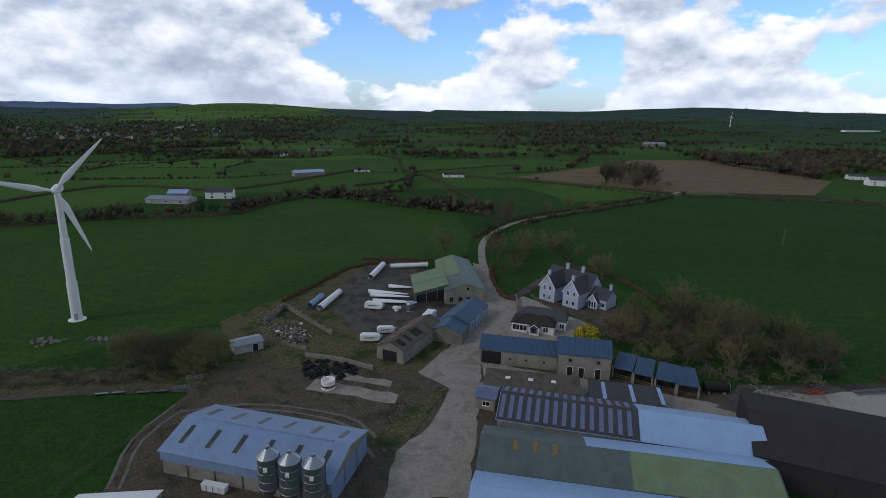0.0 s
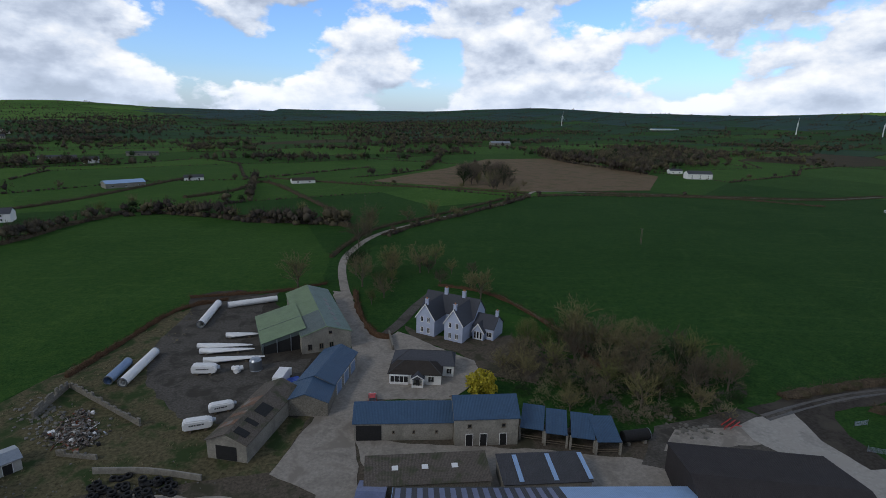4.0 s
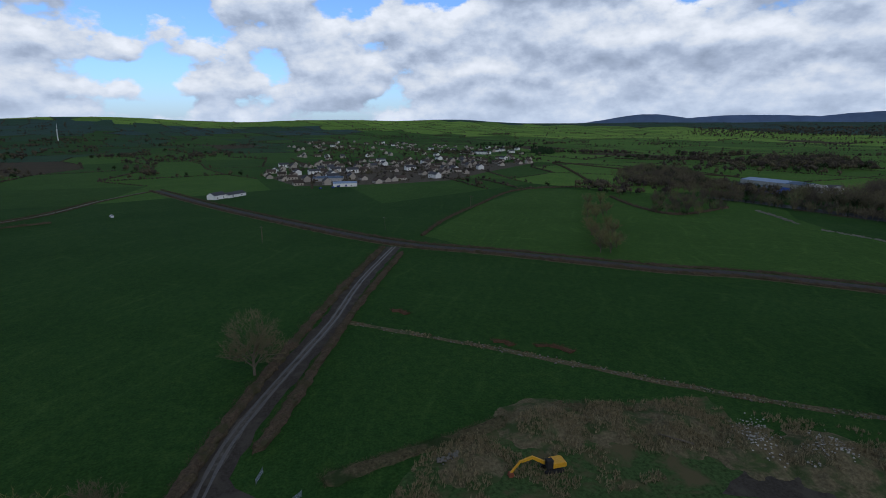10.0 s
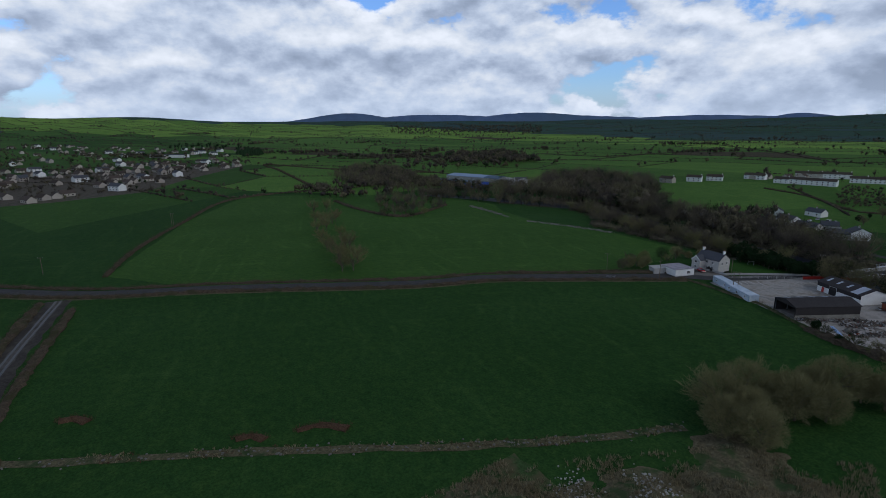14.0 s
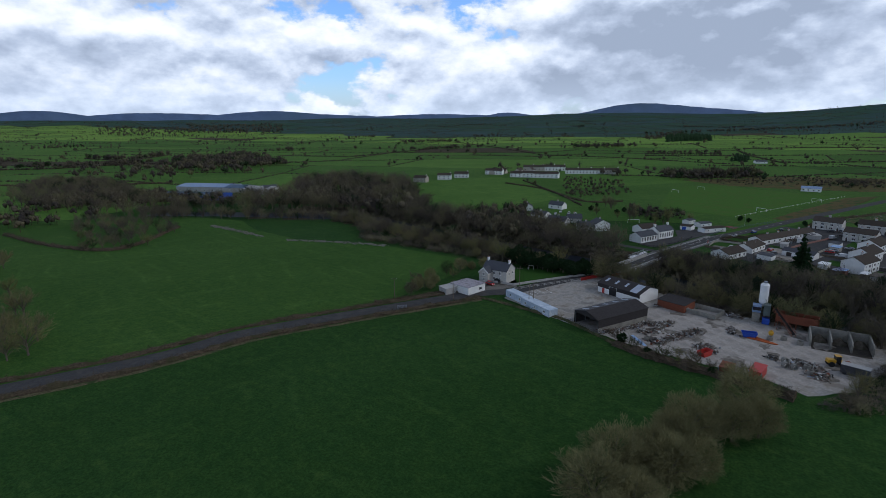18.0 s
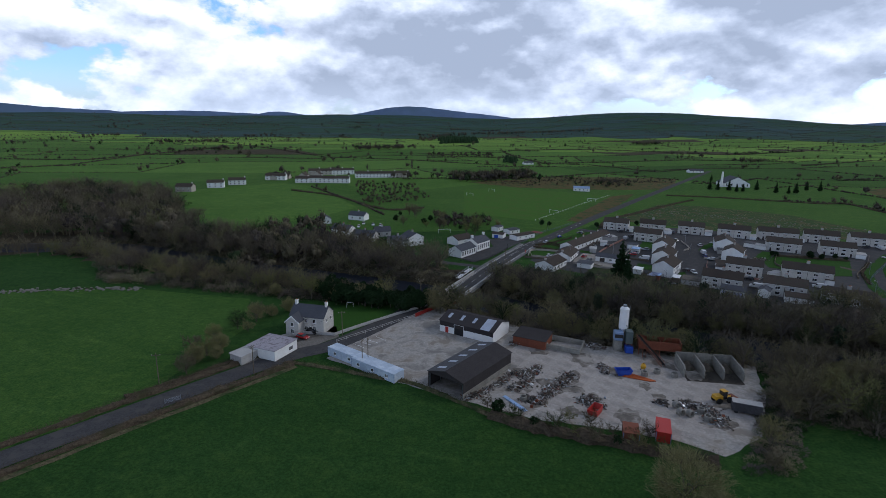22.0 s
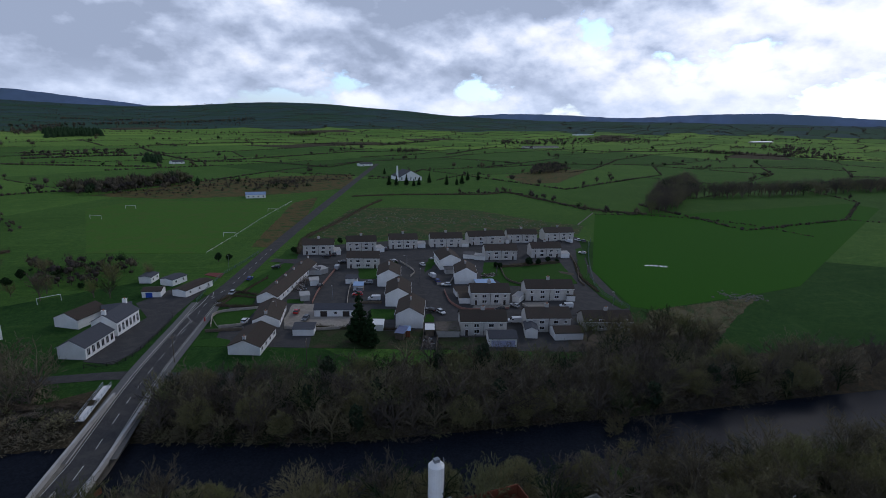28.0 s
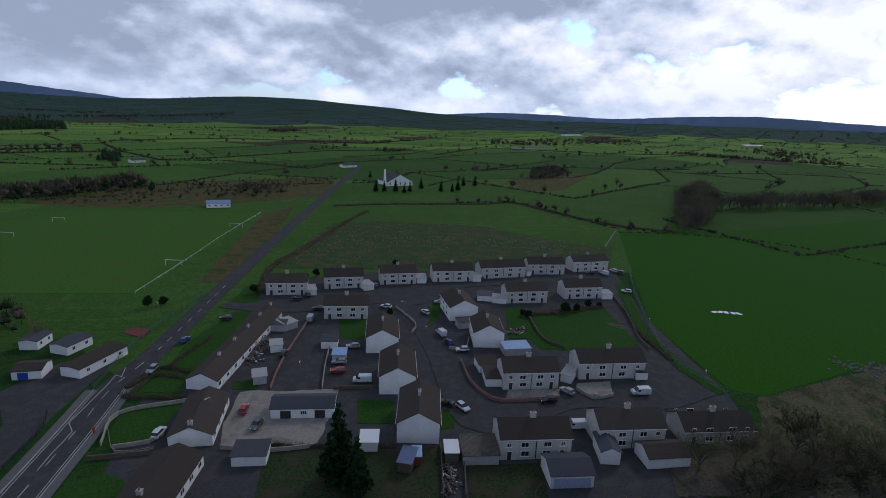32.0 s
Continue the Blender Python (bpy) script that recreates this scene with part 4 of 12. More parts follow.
for x0, x1, y0, y1 in ((5.6, 5.9, -1.9, -1.6), (8.0, 8.3, -1.9, -1.6), (5.6, 5.8, -1.6, 0), (8.1, 8.3, -1.6, 0)):
    box(bm, x0, x1, y0, y1, 0, 2.35)
box(bm, 5.9, 8.0, -1.75, -1.65, 0, 0.7)
porch = part("porch", bm, M_WHITE, cottage)
bm = bmesh.new()
box(bm, 6.6, 7.4, -1.72, -1.68, 0.7, 2.1)
part("pane", bm, M_GLASS, porch)
bm = bmesh.new()
prism(bm, ((5.3, 2.3), (8.6, 2.3), (6.95, 3.4)), -1.95, 0.6)
part("porch_roof", bm, M_SLATE, cottage)
for sgn in (-1, 1):
    bm = bmesh.new()
    prism(bm, ((6.95, 3.2), (6.95 + sgn * 1.75, 2.12), (6.95 + sgn * 1.75, 2.36), (6.95, 3.48)), -2.08, -1.96)
    part("bargeboard", bm, M_FRAME, cottage)
for x, y, w in ((9.4, 0, 1.3), (13.6, 4.6, 1.2)):
    bm = bmesh.new()
    box(bm, x, x + w, y - 0.03, y + 0.02, 0.9, 2.2)
    pane = part("window", bm, M_GLASS, cottage)
    bm = bmesh.new()
    for q in (x - 0.08, x + w / 2 - 0.03, x + w):
        box(bm, q, q + 0.08, y - 0.07, y - 0.005, 0.84, 2.26)
    box(bm, x - 0.08, x + w + 0.08, y - 0.07, y - 0.005, 2.2, 2.28)
    box(bm, x - 0.14, x + w + 0.14, y - 0.14, y - 0.005, 0.80, 0.88)
    part("frame", bm, M_FRAME, pane)

# farmhouse: main range with three front gables
FH = (54.3, 201.3, -46.0, 15.5, 8.0)
house = gable("farmhouse", "white Victorian farmhouse, steep slate roofs, white bargeboards, three gables", FH[0], FH[1] + 1.5, FH[2], FH[3] + 2, 8.0, 5.6, 4.4, M_HOUSE, M_SLATE, category="house")
M_BARGE = M_FRAME


def front_gable(parent, x, y0, depth, w, eave, rise, wall, roof, windows=True):
    """A wing whose gable faces -y."""
    bm = bmesh.new()
    prism(bm, ((x - w / 2, 0), (x + w / 2, 0), (x + w / 2, eave), (x, eave + rise), (x - w / 2, eave)), y0, y0 + depth)
    wing = part("wing", bm, wall, parent)
    for s in (-1, 1):
        bm = bmesh.new()
        pts = ((x, eave + rise + 0.03), (x + s * (w / 2 + 0.3), eave - 0.3 * rise / (w / 2) + 0.03), (x + s * (w / 2 + 0.3), eave - 0.3 * rise / (w / 2) + 0.17), (x, eave + rise + 0.17))
        prism(bm, pts, y0 - 0.25, y0 + depth)
        part("wing_roof", bm, roof, parent)
        bm = bmesh.new()
        pts = ((x, eave + rise - 0.22), (x + s * (w / 2 + 0.34), eave - 0.3 * rise / (w / 2) - 0.22), (x + s * (w / 2 + 0.34), eave - 0.3 * rise / (w / 2) + 0.22), (x, eave + rise + 0.24))
        prism(bm, pts, y0 - 0.36, y0 - 0.25)
        part("bargeboard", bm, M_BARGE, parent)
    return wing


for x, w in ((-3.7, 6.0), (5.5, 5.8)):
    front_gable(house, x, -10.8, 10.8, w, 5.4, 4.2, M_HOUSE, M_SLATE)
    for u in (-1.1, 1.1):
        for z in (0.9, 4.1):
            ob = window(house, "f", x + u, z, 0.9, 1.6, 1, 21.6)
    chimney(house, x, -9.9, 9.4, 1.5, 0.8, 0.8, 2, M_HOUSE)
for x in (-2.5, 3.5):
    chimney(house, x, 0, 10.0, 1.6, 1.0, 0.8, 3, M_HOUSE)
bm = bmesh.new()
HW = FH[3] / 2 + 1
prism(bm, ((HW, 0), (HW + 6.5, 0), (HW + 6.5, 3.6), (HW, 3.6)), -4.5, 2.5)
part("low_wing", bm, M_HOUSE, house)
for s in (-1, 1):
    bm = bmesh.new()
    y0, y1 = -1.0, -1.0 + s * 3.9
    v = [bm.verts.new((x, y, z + q)) for q in (0, 0.14) for x, y, z in ((HW - 0.2, y0, 6.4), (HW + 6.8, y0, 6.4), (HW + 6.8, y1, 3.4), (HW - 0.2, y1, 3.4))]
    for f in ((0, 1, 2, 3), (4, 5, 6, 7), (0, 1, 5, 4), (1, 2, 6, 5), (2, 3, 7, 6), (3, 0, 4, 7)):
        bm.faces.new([v[i] for i in f])
    part("roof_slope", bm, M_SLATE, house)
bm = bmesh.new()
prism(bm, ((HW + 6.45, 3.4), (HW + 6.46, 3.4), (HW + 6.46, 3.6), (HW + 6.45, 3.6)), -4.4, 2.4)
part("eaves_band", bm, M_FRAME, house)
bm = bmesh.new()
v = [bm.verts.new((HW + q, y, z)) for q in (0.1, 6.5) for y, z in ((-4.5, 3.6), (2.5, 3.6), (-1.0, 6.35))]
for f in ((0, 1, 2), (3, 4, 5), (0, 1, 4, 3), (1, 2, 5, 4), (2, 0, 3, 5)):
    bm.faces.new([v[i] for i in f])
part("gable_wall", bm, M_HOUSE, house)
chimney(house, HW + 6.0, -1.0, 6.4, 1.5, 0.8, 0.8, 2, M_HOUSE)
front_gable(house, HW + 2.3, -6.0, 3.0, 3.4, 2.6, 2.4, M_HOUSE, M_SLATE)
for u in (-0.9, 0, 0.9):
    window(house, "f", HW + 2.3 + u, 0.4, 0.7, 2.2, 1, 12.0, bars=0)
for u in (5.2,):
    window(house, "f", HW + u, 0.9, 1.6, 1.5, 1, 9.0, bars=2)
for z in (0.9, 4.0):
    window(house, "f", 1.0, z, 1.0, 1.6, 1, 8.0)
    window(house, "l", 0.0, z, 1.0, 1.6, FH[3] + 2, 8.0)

# workshop with green roofs
WS = (14.1, 212.8, 93.8, 37.2, 13.2)
green_shed = gable("workshop", "large workshop, green and clear sheet roof, grey block gable", *WS, 5.0, 2.2, M_CONC_WALL, M_GREENROOF, category="workshop")
roof_patch(green_shed, -WS[3] / 2, -WS[3] / 2 + 13, 1, 0.1, WS[4] / 2 + 0.2, 7.2, 2.2 / (WS[4] / 2), M_GREENGREY)
roof_patch(green_shed, -WS[3] / 2, WS[3] / 2, -1, 0.1, WS[4] / 2 + 0.2, 7.2, 2.2 / (WS[4] / 2), material("old_green_sheet", (0.13, 0.19, 0.17), 0.6, vary=0.15, ridges=0.3, stain=0.3))
for i in range(6):
    roof_patch(green_shed, -WS[3] / 2 + 2 + i * 4.2, -WS[3] / 2 + 4.6 + i * 4.2, -1, 3.2, 4.2, 7.26, 2.2 / (WS[4] / 2), M_DARKLIGHT, "rooflight")
for u in (-4.5, -1.5, 1.2):
    window(green_shed, "l", u, 1.0, 1.1, 1.6, WS[3], WS[4], M_TIMBER)
window(green_shed, "l", 1.0, 5.0, 0.9, 0.9, WS[3], WS[4], M_TIMBER, 0)
green_lean = shed("workshop", "open-fronted workshop with sloping green sheet roof", 3.4, 207.2, -85, 20.6, 11.3, 3.1, 6.0, M_GREENGREY, M_GREENROOF, category="workshop")
# black sheet before the end wall imitates the unlit bay
bm = bmesh.new()
prism(bm, ((-5.2, 0.05), (5.2, 0.05), (5.2, 4.6), (-5.2, 2.2)), -0.03, 0.03)
ob = part("open_bay", bm, M_BLACK, green_lean)
ob.matrix_local = pose(10.32, 0, 0, 0, 0, 90)
for y in (-5.4, -1.8, 1.8, 5.4):
    bm = bmesh.new()
    box(bm, 10.34, 10.54, y - 0.12, y + 0.12, 0, 2.8 + (y + 5.6) * 0.25)
    part("post", bm, M_GALV, green_lean)
bm = bmesh.new()
prism(bm, ((-5.6, 3.24), (5.6, 6.12), (5.6, 6.20), (-5.6, 3.32)), -1.4, -1.2)
ob = part("roof_seam", bm, M_GREENGREY, green_lean)
ob.matrix_local = pose(0, 0, 0, 0, 0, 90)

ST = (14.1, 177.7, -116.5, 16.8, 8.5)
blue_long = gable("store", "long store with dark blue sheet roof and sliding doors", *ST, 3.8, 1.8, M_CONC_WALL, M_BLUEROOF, category="store")
for u in (-5, 0, 5):
    door(blue_long, "b", u, 3.2, 3.0, ST[3], ST[4], M_GREYBLUE, name="sliding_door")
S2 = (8.8, 166.9, -108.4, 8.7, 9.5)
blue_end = gable("store", "stone-gabled store with dark blue-green sheet roof", S2[0], S2[1], S2[2], S2[3] - 0.6, S2[4], 3.4, 1.8, M_STONE, M_BLUEROOF, category="store")
OB = (-2.1, 161.2, 61.3, 21.6, 8.0)
old_barn = gable("derelict_barn", "derelict barn with rusted broken roof and block walls", *OB, 3.8, 1.7, M_CONC_WALL, M_MOSSROOF, category="barn")
# black slab on the closed wall, drawn for the dark inside the doorway
bm = bmesh.new()
box(bm, -OB[3] / 2 - 0.05, -OB[3] / 2 + 0.02, -2.0, 2.2, 0.1, 3.0)
part("doorway", bm, M_BLACK, old_barn)
for i, (a, b) in enumerate(((1.2, 3.0), (5.0, 6.2), (8.5, 12.0))):
    # black patch paints the dark of a hole; the roof itself is whole
    roof_patch(old_barn, -OB[3] / 2 + a, -OB[3] / 2 + b, -1, 0.8, 3.2, 5.52, 1.7 / 4, M_BLACK, "roof_hole")
    roof_patch(old_barn, -OB[3] / 2 + a + 2, -OB[3] / 2 + b + 2.2, 1, 0.3, 3.6, 5.52, 1.7 / 4, M_RUST, "roof_sheet")
TS = (-46.0, 159.2, 32.8, 7.3, 3.2)
tin_shed = gable("garden_shed", "pale steel garden shed with dark doorway", TS[0], TS[1], TS[2], TS[3], 5.0, 2.3, 0.6, M_GREYRENDER, M_GALV, category="shed")
door(tin_shed, "f", 1.6, 1.4, 2.0, TS[3], 5.0, M_BLACK)


# ---------------- white house and works yard ----------------
WL = (206.3, -143.5, 173.9, 11.7, 7.5)
white_house = gable("house", "pale dashed two-storey house with dark slate roof", *WL, 5.4, 2.8, M_DASH, M_SLATE, category="house")
front_gable(white_house, -WL[3] / 2 + 2.6, -WL[4] / 2 - 3.6, 4.4, 4.4, 4.6, 2.0, M_DASH, M_SLATE)
for u in (-0.2, 2.6):
    for z in (0.9, 3.4):
        window(white_house, "f", u, z, 1.0, 1.3, WL[3], WL[4])
for z in (0.9, 3.2):
    window(white_house, "f", -WL[3] / 2 + 2.6, z, 1.1, 1.3, 1, WL[4] + 7.2)
door(white_house, "f", 1.3, 1.0, 2.1, WL[3], WL[4])
for u in (-1.6, 1.6):
    window(white_house, "r", u, 3.4, 0.9, 1.2, WL[3], WL[4])
for x in (-WL[3] / 2 + 0.6, WL[3] / 2 - 0.6):
    chimney(white_house, x, 0, 8.2, 1.2, 0.7, 1.0, 2, M_WHITE)
UA = (211.2, -123.7, -106.8, 9.7, 10.3)
outhouse = shed("garage_block", "long white garage with patchy metal roof", *UA, 3.2, 3.0, M_WHITE, material("patchy_roof", (0.40, 0.37, 0.40), 0.6, vary=0.3, scale=1.6, second=(0.17, 0.14, 0.16), stain=0.6, ridges=0.3))
window(outhouse, "f", 2.0, 1.0, 1.8, 1.2, UA[3], UA[4], bars=3)
UB = (216.6, -118.2, -112.7, 7.2, 4.6)
lean = shed("store", "low pale block store with flat roof", *UB, 2.5, 2.6, M_GREYRENDER, M_GREYRENDER)


def cabin(name, label, cx, cy, rot, L, W, h, mat, windows=3, group="", lift=0.0, win_face="f"):
    """A flat-roofed portable cabin or steel container."""
    ob = thing(name, cx, cy, lift, rot, label, "cabin", group)
    bm = bmesh.new()
    box(bm, -L / 2, L / 2, -W / 2, W / 2, 0.12, h)
    part("body", bm, mat, ob)
    bm = bmesh.new()
    box(bm, -L / 2 - 0.06, L / 2 + 0.06, -W / 2 - 0.06, W / 2 + 0.06, h, h + 0.12)
    part("roof", bm, mat, ob)
    for x in (-L / 2 + 0.2, L / 2 - 0.2):
        bm = bmesh.new()
        box(bm, x - 0.15, x + 0.15, -W / 2 + 0.05, W / 2 - 0.05, 0, 0.12)
        part("skid", bm, M_TIMBER, ob)
    for x in (-L / 2, L / 2):
        bm = bmesh.new()
        box(bm, x - 0.08, x + 0.08, -W / 2 - 0.04, -W / 2 + 0.04, 0.12, h)
        part("corner_post", bm, M_GREYBLUE, ob)
    for i in range(windows):
        window(ob, win_face, -L / 2 + L * (i + 0.5) / windows, 1.0, 1.0, 0.9, L, W)
    return ob


CA = (188.3, -122.7, 150.0, 12.4, 4.5)
cabin("site_cabin", "pale blue-white steel site cabin by the yard gate", CA[0], CA[1], CA[2], CA[3] * 0.95, 3.6, 2.68, M_CABIN, 2, "site cabins")
CB = (177.5, -115.8, 149.6, 16.0, 5.1)
cabin("site_cabin", "pale blue-white steel site cabin with rusty seam", CB[0], CB[1], CB[2], CB[3], 4.0, 2.6, M_CABIN, 3, "site cabins")

AA = (151.9, -117.3, -120.3, 23.2, 11.0)
shed_a = gable("steel_shed", "open-ended shed, dark sheet roof with pale rooflights", *AA, 4.5, 1.5, M_BROWNSHEET, M_BROWNSHEET, category="shed", roof2=M_DARKSHEET)
for c in [c for c in shed_a.children if c.name.startswith("wall")]:
    bpy.data.objects.remove(c)
for y in (-AA[4] / 2, AA[4] / 2):
    bm = bmesh.new()
    box(bm, -AA[3] / 2 + (0 if y < 0 else 0), AA[3] / 2, y - 0.1, y + 0.1, 0, 4.5)
    part("side_wall", bm, M_BROWNSHEET, shed_a)
for x, low in ((AA[3] / 2, 0.0), (-AA[3] / 2, 4.1)):
    bm = bmesh.new()
    w = AA[4] / 2
    a = [bm.verts.new((x - 0.08, y, z)) for y, z in ((-w, low), (w, low), (w, 4.5), (0, 6.0), (-w, 4.5))]
    c = [bm.verts.new((v.co.x + 0.16, v.co.y, v.co.z)) for v in a]
    bm.faces.new(a)
    bm.faces.new(c[::-1])
    for i in range(5):
        bm.faces.new((a[i], c[i], c[(i + 1) % 5], a[(i + 1) % 5]))
    part("end_wall" if low == 0 else "gable_board", bm, M_BROWNSHEET, shed_a)
for i in range(6):
    for y in (-1, 1):
        bm = bmesh.new()
        x = -AA[3] / 2 + 0.3 + i * (AA[3] - 0.6) / 5
        box(bm, x - 0.1, x + 0.1, y * (AA[4] / 2 - 0.28) - 0.1, y * (AA[4] / 2 - 0.28) + 0.1, 0, 4.45)
        part("stanchion", bm, M_GALV, shed_a)
bm = bmesh.new()
box(bm, -AA[3] / 2 - 0.04, AA[3] / 2 + 0.04, -AA[4] / 2 - 0.12, -AA[4] / 2 - 0.005, 0, 1.6)
part("block_base", bm, M_CONC_WALL, shed_a)
rooflights(shed_a, AA[3], AA[4], 4.5, 1.5, 5, 1.0, 2.6, 1, M_ROOFLIGHT, off=0.5)
AB = (153.2, -149.3, 155.2, 19.5, 14.5)
shed_b = gable("steel_shed", "white-fronted shed with dark brown roof and pale rooflights", AB[0], AB[1], AB[2], AB[3], 11.5, 3.8, 1.8, M_WHITE, M_BROWNSHEET, category="shed")
rooflights(shed_b, AB[3], 11.5, 3.8, 1.8, 3, 1.0, 2.6, -1, M_ROOFLIGHT, off=0.45, span=0.7)
roof_patch(shed_b, AB[3] / 2 - 4.6, AB[3] / 2 - 1.4, -1, 0.3, 5.9, 5.62, 1.8 / 5.75, M_ROOFLIGHT, "rooflight")
bm = bmesh.new()
box(bm, -AB[3] / 2 - 0.02, AB[3] / 2 + 0.02, -5.83, -5.76, 2.2, 3.75)
part("fascia", bm, M_BROWNSHEET, shed_b)
# black leaf imitates the dark opening; the wall behind it is closed
door(shed_b, "f", -2.5, 3.4, 3.4, AB[3], 11.5, M_BLACK, name="doorway")
door(shed_b, "f", -7.0, 1.2, 2.1, AB[3], 11.5, M_RED)
for u in (1.5, 4.8, 7.8):
    door(shed_b, "f", u, 2.4, 2.2, AB[3], 11.5, M_FRAME, name="roller_door")


def batching_plant(x, y, rot):
    ob = thing("concrete_plant", x, y, 0, rot, "batching plant with white cement silo, blue hopper and steel cabin", "plant")
    bm = bmesh.new()
    lathe(bm, [(0.0, 5.0), (0.4, 5.0), (1.35, 6.6), (1.35, 12.6), (1.40, 12.65), (0.9, 13.2), (0.0, 13.3)], 20)
    part("cement_silo", bm, M_STEELWHITE, ob)
    for i in range(4):
        a = math.pi / 4 + i * math.pi / 2
        bm = bmesh.new()
        cyl(bm, (1.2 * math.cos(a), 1.2 * math.sin(a), 0), (1.2 * math.cos(a), 1.2 * math.sin(a), 6.6), 0.1, n=6)
        part("leg", bm, M_GALV, ob)
    bm = bmesh.new()
    for s in (-0.25, 0.25):
        cyl(bm, (1.5, s, 0), (1.5, s, 13.6), 0.04, n=5)
    for i in range(24):
        cyl(bm, (1.5, -0.25, 0.6 + i * 0.54), (1.5, 0.25, 0.6 + i * 0.54), 0.03, n=4)
    part("ladder", bm, M_GALV, ob)
    bm = bmesh.new()
    box(bm, -0.5, 0.5, -0.4, 0.4, 13.3, 13.9)
    part("filter", bm, M_GALV, ob)
    for dx, dy, w, d, z0, z1, m, nm in ((-1.6, -1.8, 2.6, 2.6, 3.4, 6.0, M_GREYBLUE, "control_cabin"), (1.4, -2.4, 2.0, 2.6, 2.8, 6.6, M_GREENGREY, "mixer_house"), (1.4, -3.8, 2.2, 2.2, 0.2, 2.2, M_BLUEPAINT, "blue_hopper"), (-1.6, -1.8, 2.4, 2.4, 0.0, 3.3, M_CONC_WALL, "base_block")):
        bm = bmesh.new()
        box(bm, dx - w / 2, dx + w / 2, dy - d / 2, dy + d / 2, z0, z1)
        bmesh.ops.bevel(bm, geom=bm.edges[:], offset=0.08, segments=1, affect="EDGES")
        part(nm, bm, m, ob)
    for dx, dy in ((0.6, -1.4), (2.2, -1.4), (0.6, -3.4), (2.2, -3.4)):
        bm = bmesh.new()
        box(bm, dx - 0.09, dx + 0.09, dy - 0.09, dy + 0.09, 0, 2.9)
        part("leg", bm, M_RUSTSTEEL, ob)
    bm = bmesh.new()
    box(bm, -2.8, -0.4, -3.15, -3.11, 4.2, 5.4)
    part("pane", bm, M_GLASS, ob)
    return ob


batching_plant(107.2, -144.0, 180)
# conveyor and aggregate bins
CV0, CV1 = (98.0, -131.1), (103.7, -139.7)
cv = thing("conveyor", CV0[0], CV0[1], 0, math.degrees(math.atan2(CV1[1] - CV0[1], CV1[0] - CV0[0])), "rust-red lattice conveyor rising towards the plant", "conveyor")
CL = math.hypot(CV1[0] - CV0[0], CV1[1] - CV0[1])
for s in (-0.7, 0.7):
    bm = bmesh.new()
    for q in (0, 0.9):
        cyl(bm, (0, s, 0.4 + q), (CL, s, 5.6 + q), 0.07, n=5)
    for i in range(9):
        a, c = i / 9, (i + 1) / 9
        cyl(bm, (CL * a, s, 0.4 + 5.2 * a), (CL * c, s, 1.3 + 5.2 * c), 0.05, n=4)
    part("lattice_side", bm, M_RUSTSTEEL, cv)
bm = bmesh.new()
v = [bm.verts.new((x, y, z)) for x, y, z in ((0, -0.6, 0.9), (CL, -0.6, 6.1), (CL, 0.6, 6.1), (0, 0.6, 0.9))]
bm.faces.new(v)
bmesh.ops.solidify(bm, geom=bm.faces[:], thickness=0.08)
part("belt", bm, M_BLACK, cv)
bm = bmesh.new()
for s in (-0.7, 0.7):
    cyl(bm, (CL * 0.7, s, 0), (CL * 0.7, s, 4.2), 0.09, n=6)
part("trestle", bm, M_RUSTSTEEL, cv)
AG = (97.0, -140.9, 173.7, 11.8, 14.6)
agg = thing("aggregate_hopper", AG[0], AG[1], 0, AG[2], "long rust-red steel aggregate hopper on legs", "hopper")
bm = bmesh.new()
prism(bm, ((-AG[3] / 2, 2.0), (AG[3] / 2, 2.0), (AG[3] / 2, 4.6), (-AG[3] / 2, 4.6)), -2.2, -2.0)
prism(bm, ((-AG[3] / 2, 2.0), (AG[3] / 2, 2.0), (AG[3] / 2, 4.6), (-AG[3] / 2, 4.6)), 2.0, 2.2)
part("hopper_side", bm, M_RUSTSTEEL, agg)
for x in (-AG[3] / 2, 0, AG[3] / 2):
    bm = bmesh.new()
    box(bm, x - 0.1, x + 0.1, -2.0, 2.0, 2.2, 4.5)
    part("divider", bm, M_RUSTSTEEL, agg)
    for y in (-2.1, 2.1):
        bm = bmesh.new()
        box(bm, x - 0.12, x + 0.12, y - 0.12, y + 0.12, 0, 2.1)
        part("leg", bm, M_RUSTSTEEL, agg)
bm = bmesh.new()
box(bm, -AG[3] / 2, AG[3] / 2, -1.9, 1.9, 2.1, 2.4)
part("floor_plate", bm, M_RUSTSTEEL, agg)
BN = (86.3, -130.1, 179.7, 15.3, 9.0)
bays = thing("storage_bays", BN[0], BN[1], 0, BN[2], "row of open concrete storage bays with dark sand", "storage bay")
for i in range(4):
    bm = bmesh.new()
    x = -BN[3] / 2 + BN[3] * i / 3
    prism(bm, ((-BN[4] / 2, 0), (BN[4] / 2, 0), (BN[4] / 2, 3.4), (-BN[4] / 2 + 1.0, 3.2), (-BN[4] / 2, 2.6)), -0.2, 0.2)
    ob = part("divider_wall", bm, M_CONC_WALL, bays)
    ob.matrix_local = pose(x, 0, 0, 0, 0, 90)
bm = bmesh.new()
box(bm, -BN[3] / 2, BN[3] / 2, BN[4] / 2, BN[4] / 2 + 0.4, 0, 3.6)
part("back_wall", bm, M_CONC_WALL, bays)
bm = bmesh.new()
box(bm, -BN[3] / 2 + 0.25, BN[3] / 2 - 0.25, -BN[4] / 2 - 2.0, BN[4] / 2 - 0.02, 0, 0.12)
part("dark_floor", bm, M_MUD, bays)
